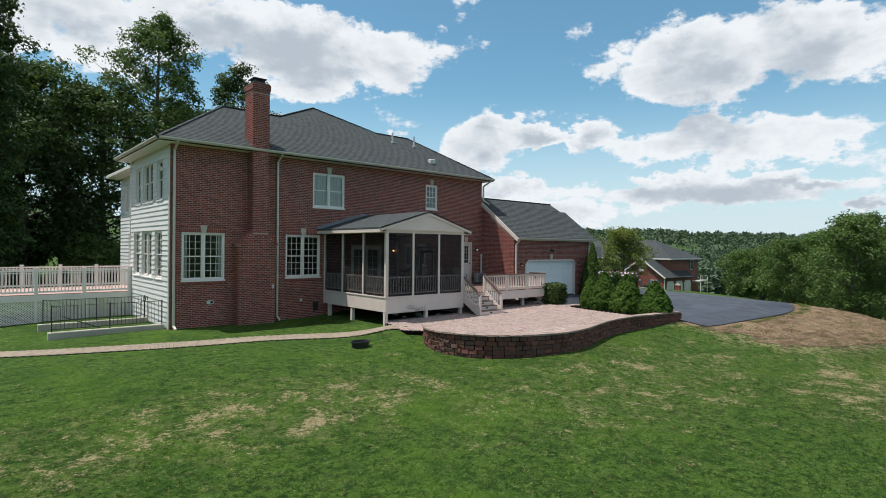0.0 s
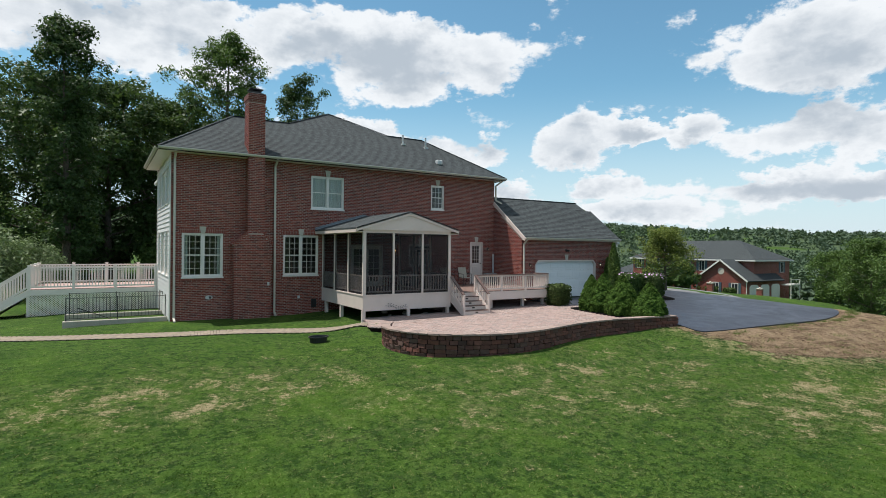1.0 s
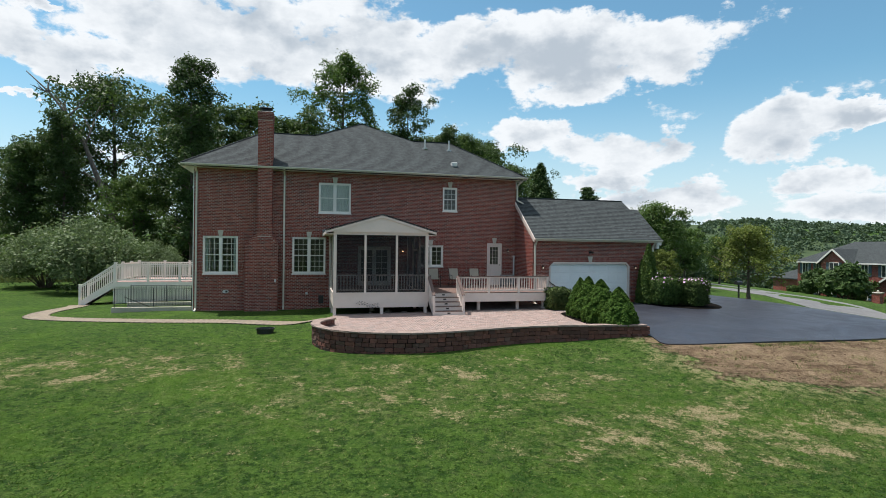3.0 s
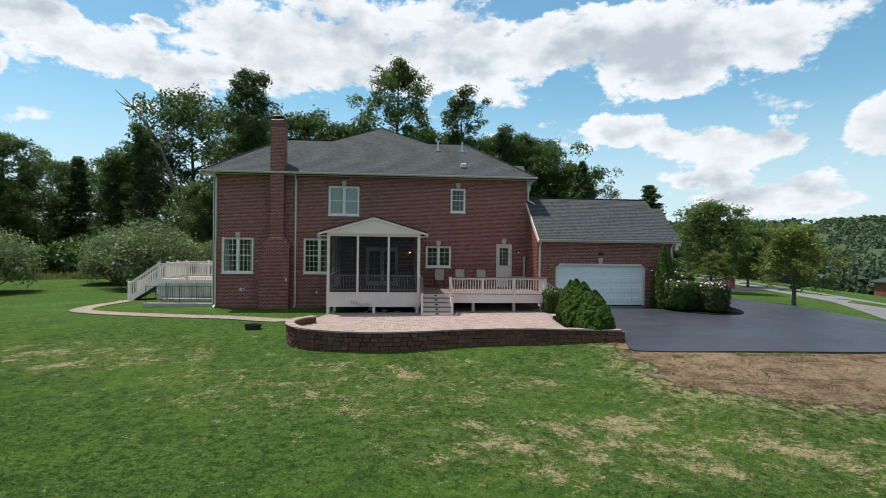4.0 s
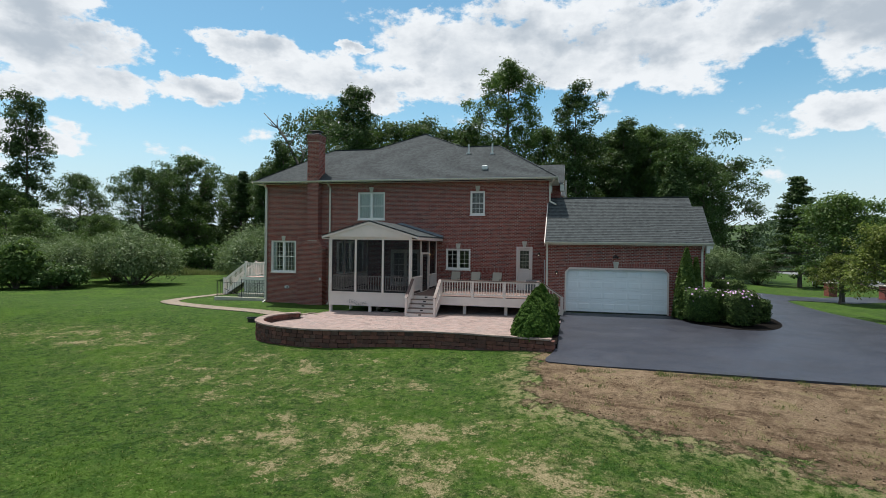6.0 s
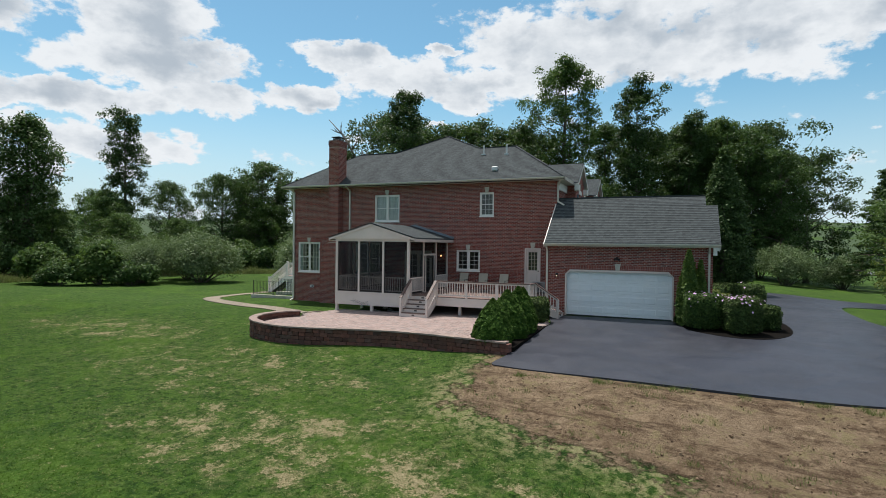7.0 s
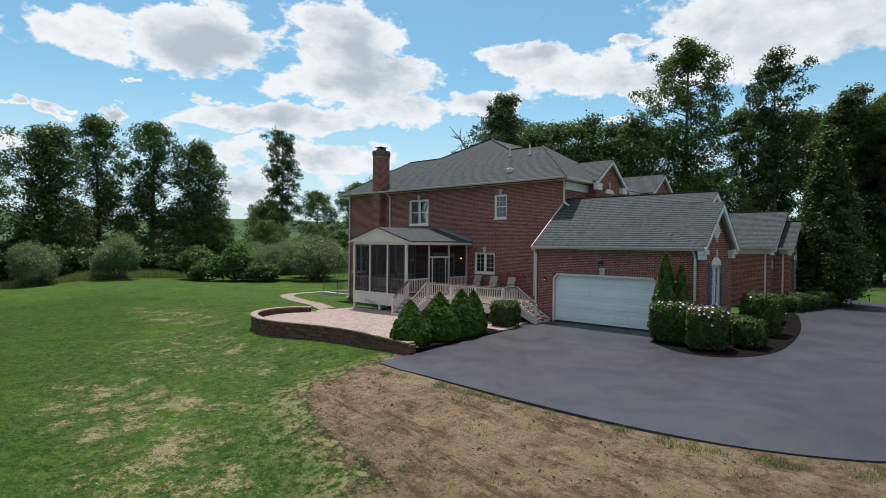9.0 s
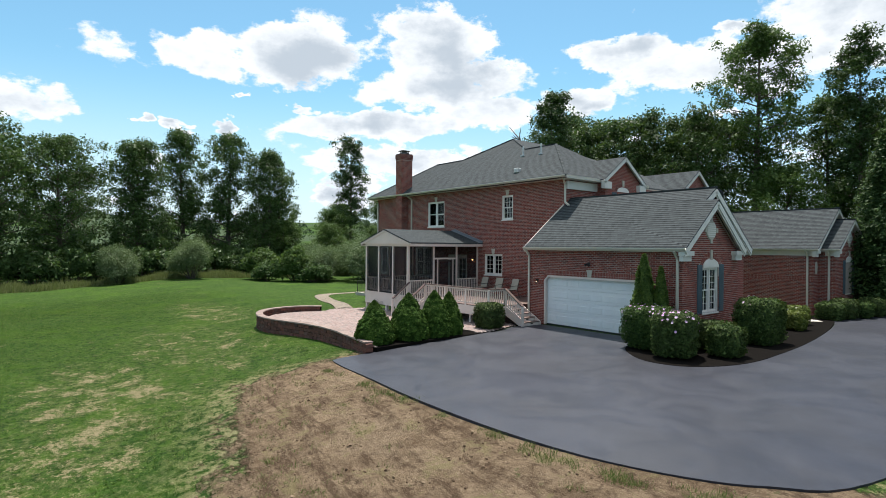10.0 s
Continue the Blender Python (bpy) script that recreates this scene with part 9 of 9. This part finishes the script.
def weed_tufts():
    """Tufts of grass and weeds on the bare earth and along the edge of the drive, past counting."""
    rng = np.random.default_rng(61)
    V = []
    for k in range(640):
        if k % 2:
            x = rng.uniform(18.6, 33.0)
            y = -13.85 + rng.normal() * 0.12
            if x > 28.0:
                y += 0.11 * (x - 28.0) ** 1.6
        else:
            x, y = rng.uniform(18, 33), rng.uniform(-19.5, -14.3)
        if noise.noise(Vector((x * 0.8, y * 0.8, 7))) < -0.05:
            continue
        z = float(land(x, y))
        for j in range(rng.integers(8, 26)):
            bx, by = x + rng.normal() * 0.09, y + rng.normal() * 0.09
            h, a = rng.uniform(0.03, 0.12), rng.uniform(0, 6.28)
            w = 0.007
            V.append([(bx - w * math.cos(a), by - w * math.sin(a), z), (bx + w * math.cos(a), by + w * math.sin(a), z), (bx + rng.normal() * 0.05, by + rng.normal() * 0.05, z + h)])
    V = np.array(V).reshape(-1, 3)
    ob = raw("weed_tufts", V.tolist(), np.arange(len(V)).reshape(-1, 3).tolist(), M_WEED)
    tagged(ob, "tufts of weeds and straw on bare earth", "weeds", kind="stuff")


M_WEED = leafy("weeds", (0.06, 0.10, 0.02), (0.24, 0.24, 0.10), (0.12, 0.16, 0.04), 0.7, 0.3)
weed_tufts()


def clods():
    """Clods and pebbles on the bare earth beside the drive."""
    rng = np.random.default_rng(15)
    bm = bmesh.new()
    bmesh.ops.create_icosphere(bm, subdivisions=1, radius=1.0)
    ref = np.array([tuple(v.co) for v in bm.verts])
    tri = np.array([[v.index for v in f.verts] for f in bm.faces])
    bm.free()
    V, F = [], []
    k = 0
    while k < 5000:
        x, y = rng.uniform(18, 36), rng.uniform(-19.5, -13.9)
        if bare_inside(x, y) < rng.uniform(-0.6, 1.2):
            continue
        if noise.noise(Vector((x * 0.9, y * 1.6, 0))) < rng.uniform(-0.5, 0.3):
            continue
        s = 0.006 + 0.035 * rng.uniform(0, 1) ** 6
        p = ref * s * rng.uniform(0.6, 1.3, (1, 3)) * rng.uniform(0.6, 1.3, (len(ref), 1)) * np.array([1, 1, 0.7])
        V.append(p + np.array([x, y, float(land(x, y)) + s * 0.25]))
        F.append(tri + k * len(ref))
        k += 1
    ob = raw("earth_clods", np.concatenate(V).tolist(), np.concatenate(F).tolist(), M_CLOD)
    tagged(ob, "loose clods and pebbles on bare earth", "soil", kind="stuff")


M_CLOD = varied("earth clods", [(0.11, 0.068, 0.042), (0.20, 0.13, 0.08), (0.30, 0.21, 0.135), (0.15, 0.093, 0.058)], 0.95, 20, 0.6, True)
clods()


# ---- laid bricks ----
def brick_field(parent, axis, at, out, u0, u1, z0, z1, holes=(), keep=None, single=None):
    """Bricks in running bond standing proud of the mortar; openings left free. 'single' is a box of the wall whose bricks are parts one by one."""
    m = orient(axis, at, out)
    L, H, J, D = 0.2095, 0.0762, 0.0135, 0.005
    n = max(1.0, round((u1 - u0) / L * 2) / 2)
    L = (u1 - u0) / n
    V, F, lone = [], [], []
    row = 0
    z = z0
    while z + H <= z1 + 0.001:
        lo, hi = z, z + H - J
        zm = (lo + hi) / 2
        cuts = sorted((h[0], h[1]) for h in holes if h[2] < hi and h[3] > lo)
        u = u0 - (L / 2 if row % 2 else 0.0)
        while u < u1:
            segs = [(max(u, u0), u1 if u + L > u1 - 0.002 else u + L - J)]
            for c0, c1 in cuts:
                segs = [q for a, b in segs for q in ((a, min(b, c0)), (max(a, c1), b)) if q[1] - q[0] > 0.025]
            for a, b in segs:
                if b - a < 0.02 or (keep and not keep((a + b) / 2, zm)):
                    continue
                if single and single[0] < (a + b) / 2 < single[1] and single[2] < zm < single[3] and b - a > L - J - 0.001:
                    lone.append((a, lo))
                    continue
                i = len(V)
                V += [(a, 0.0, lo), (b, 0.0, lo), (b, 0.0, hi), (a, 0.0, hi), (a + 0.002, -D, lo + 0.002), (b - 0.002, -D, lo + 0.002), (b - 0.002, -D, hi - 0.002), (a + 0.002, -D, hi - 0.002)]
                F += [(i + 4, i + 5, i + 6, i + 7), (i, i + 1, i + 5, i + 4), (i + 1, i + 2, i + 6, i + 5), (i + 2, i + 3, i + 7, i + 6), (i + 3, i, i + 4, i + 7)]
            u += L
        z += H
        row += 1
    me = bpy.data.meshes.new("bricks")
    me.from_pydata([m @ Vector(v) for v in V], [], F)
    me.materials.append(M_BRICKS)
    ob = new("bricks", me)
    ob.parent = parent
    ob["kind"] = "stuff"
    if lone:
        bm = boxes((0, L - J, -D, 0.0, 0, H - J), bevel=0.002)
        one = mesh_of(bm, M_ONEBRICK)
        for a, lo in lone:
            b = new("brick", one)
            b.parent = parent
            b.matrix_world = m @ Matrix.Translation((a, 0, lo))


REAR_HOLES = [W1, W4, W2, W3, W5, DOOR, PORCH_DOOR]
REAR_HOLES += [(2.52, 4.14, -0.8, 2.95), (2.85, 3.95, 2.95, 3.3), (3.11, 3.83, 3.3, 7.0)]
brick_field(house, "y", 0.0, -1, 0.0, 17.42, -0.72, 6.93, REAR_HOLES)
brick_field(house, "x", 17.42, 1, 0.0, 14.0, 3.3, 6.9)
chimney_part = [o for o in house.children if o.name == "chimney"][0]
brick_field(chimney_part, "y", -0.5, -1, 2.52, 4.14, -0.72, 3.45, keep=lambda u, z: z < 2.95 or 2.52 + (z - 2.95) * 1.18 < u < 4.14 - (z - 2.95) * 0.62, single=(2.52, 4.14, 0.2, 2.9))
brick_field(chimney_part, "y", -0.5, -1, 3.11, 3.83, 3.45, 9.42)
brick_field(chimney_part, "x", 3.11, -1, -0.5, 0.38, 3.45, 9.42)
brick_field(chimney_part, "x", 3.83, 1, -0.5, 0.38, 3.45, 9.42)
brick_field(chimney_part, "x", 2.52, -1, -0.5, 0.0, -0.72, 2.9)
brick_field(chimney_part, "x", 4.14, 1, -0.5, 0.0, -0.72, 2.9)
brick_field(garage, "y", -2.6, -1, 17.42, 24.88, -0.35, 3.42, [(18.40, 23.30, -0.35, 2.22)])
brick_field(garage, "x", 24.88, 1, -2.6, 2.0, -0.35, 5.2, [(-1.07, 0.23, 1.0, 2.75)],
            lambda u, z: z < 3.4 + 0.72 * (2.35 - abs(u + 0.42)) and ((u + 0.42) / 0.88) ** 2 + ((z - 2.75) / 0.6) ** 2 > 1 and ((u + 0.42) / 0.34) ** 2 + ((z - 4.2) / 0.43) ** 2 > 1)
brick_field(garage, "x", 17.42, -1, -2.6, 0.0, -0.35, 5.4, (), lambda u, z: z < 3.36 + 0.766 * (u + 2.6))
brick_field(twin, "y", 12.15, -1, 17.42, 24.5, -0.35, 3.4)
brick_field(twin, "x", 24.5, 1, 12.15, 12.95, -0.35, 3.4)
brick_field(twin, "y", 12.95, -1, 24.5, 25.28, -0.35, 3.4)
brick_field(twin, "x", 25.28, 1, 12.95, 17.55, -0.35, 4.95, [(14.65, 15.85, 1.0, 2.75)], lambda u, z: z < 3.44 + 0.62 * (2.3 - abs(u - 15.25)) and ((u - 15.25) / 0.82) ** 2 + ((z - 2.75) / 0.6) ** 2 > 1 and ((u - 15.25) / 0.34) ** 2 + ((z - 4.12) / 0.43) ** 2 > 1)
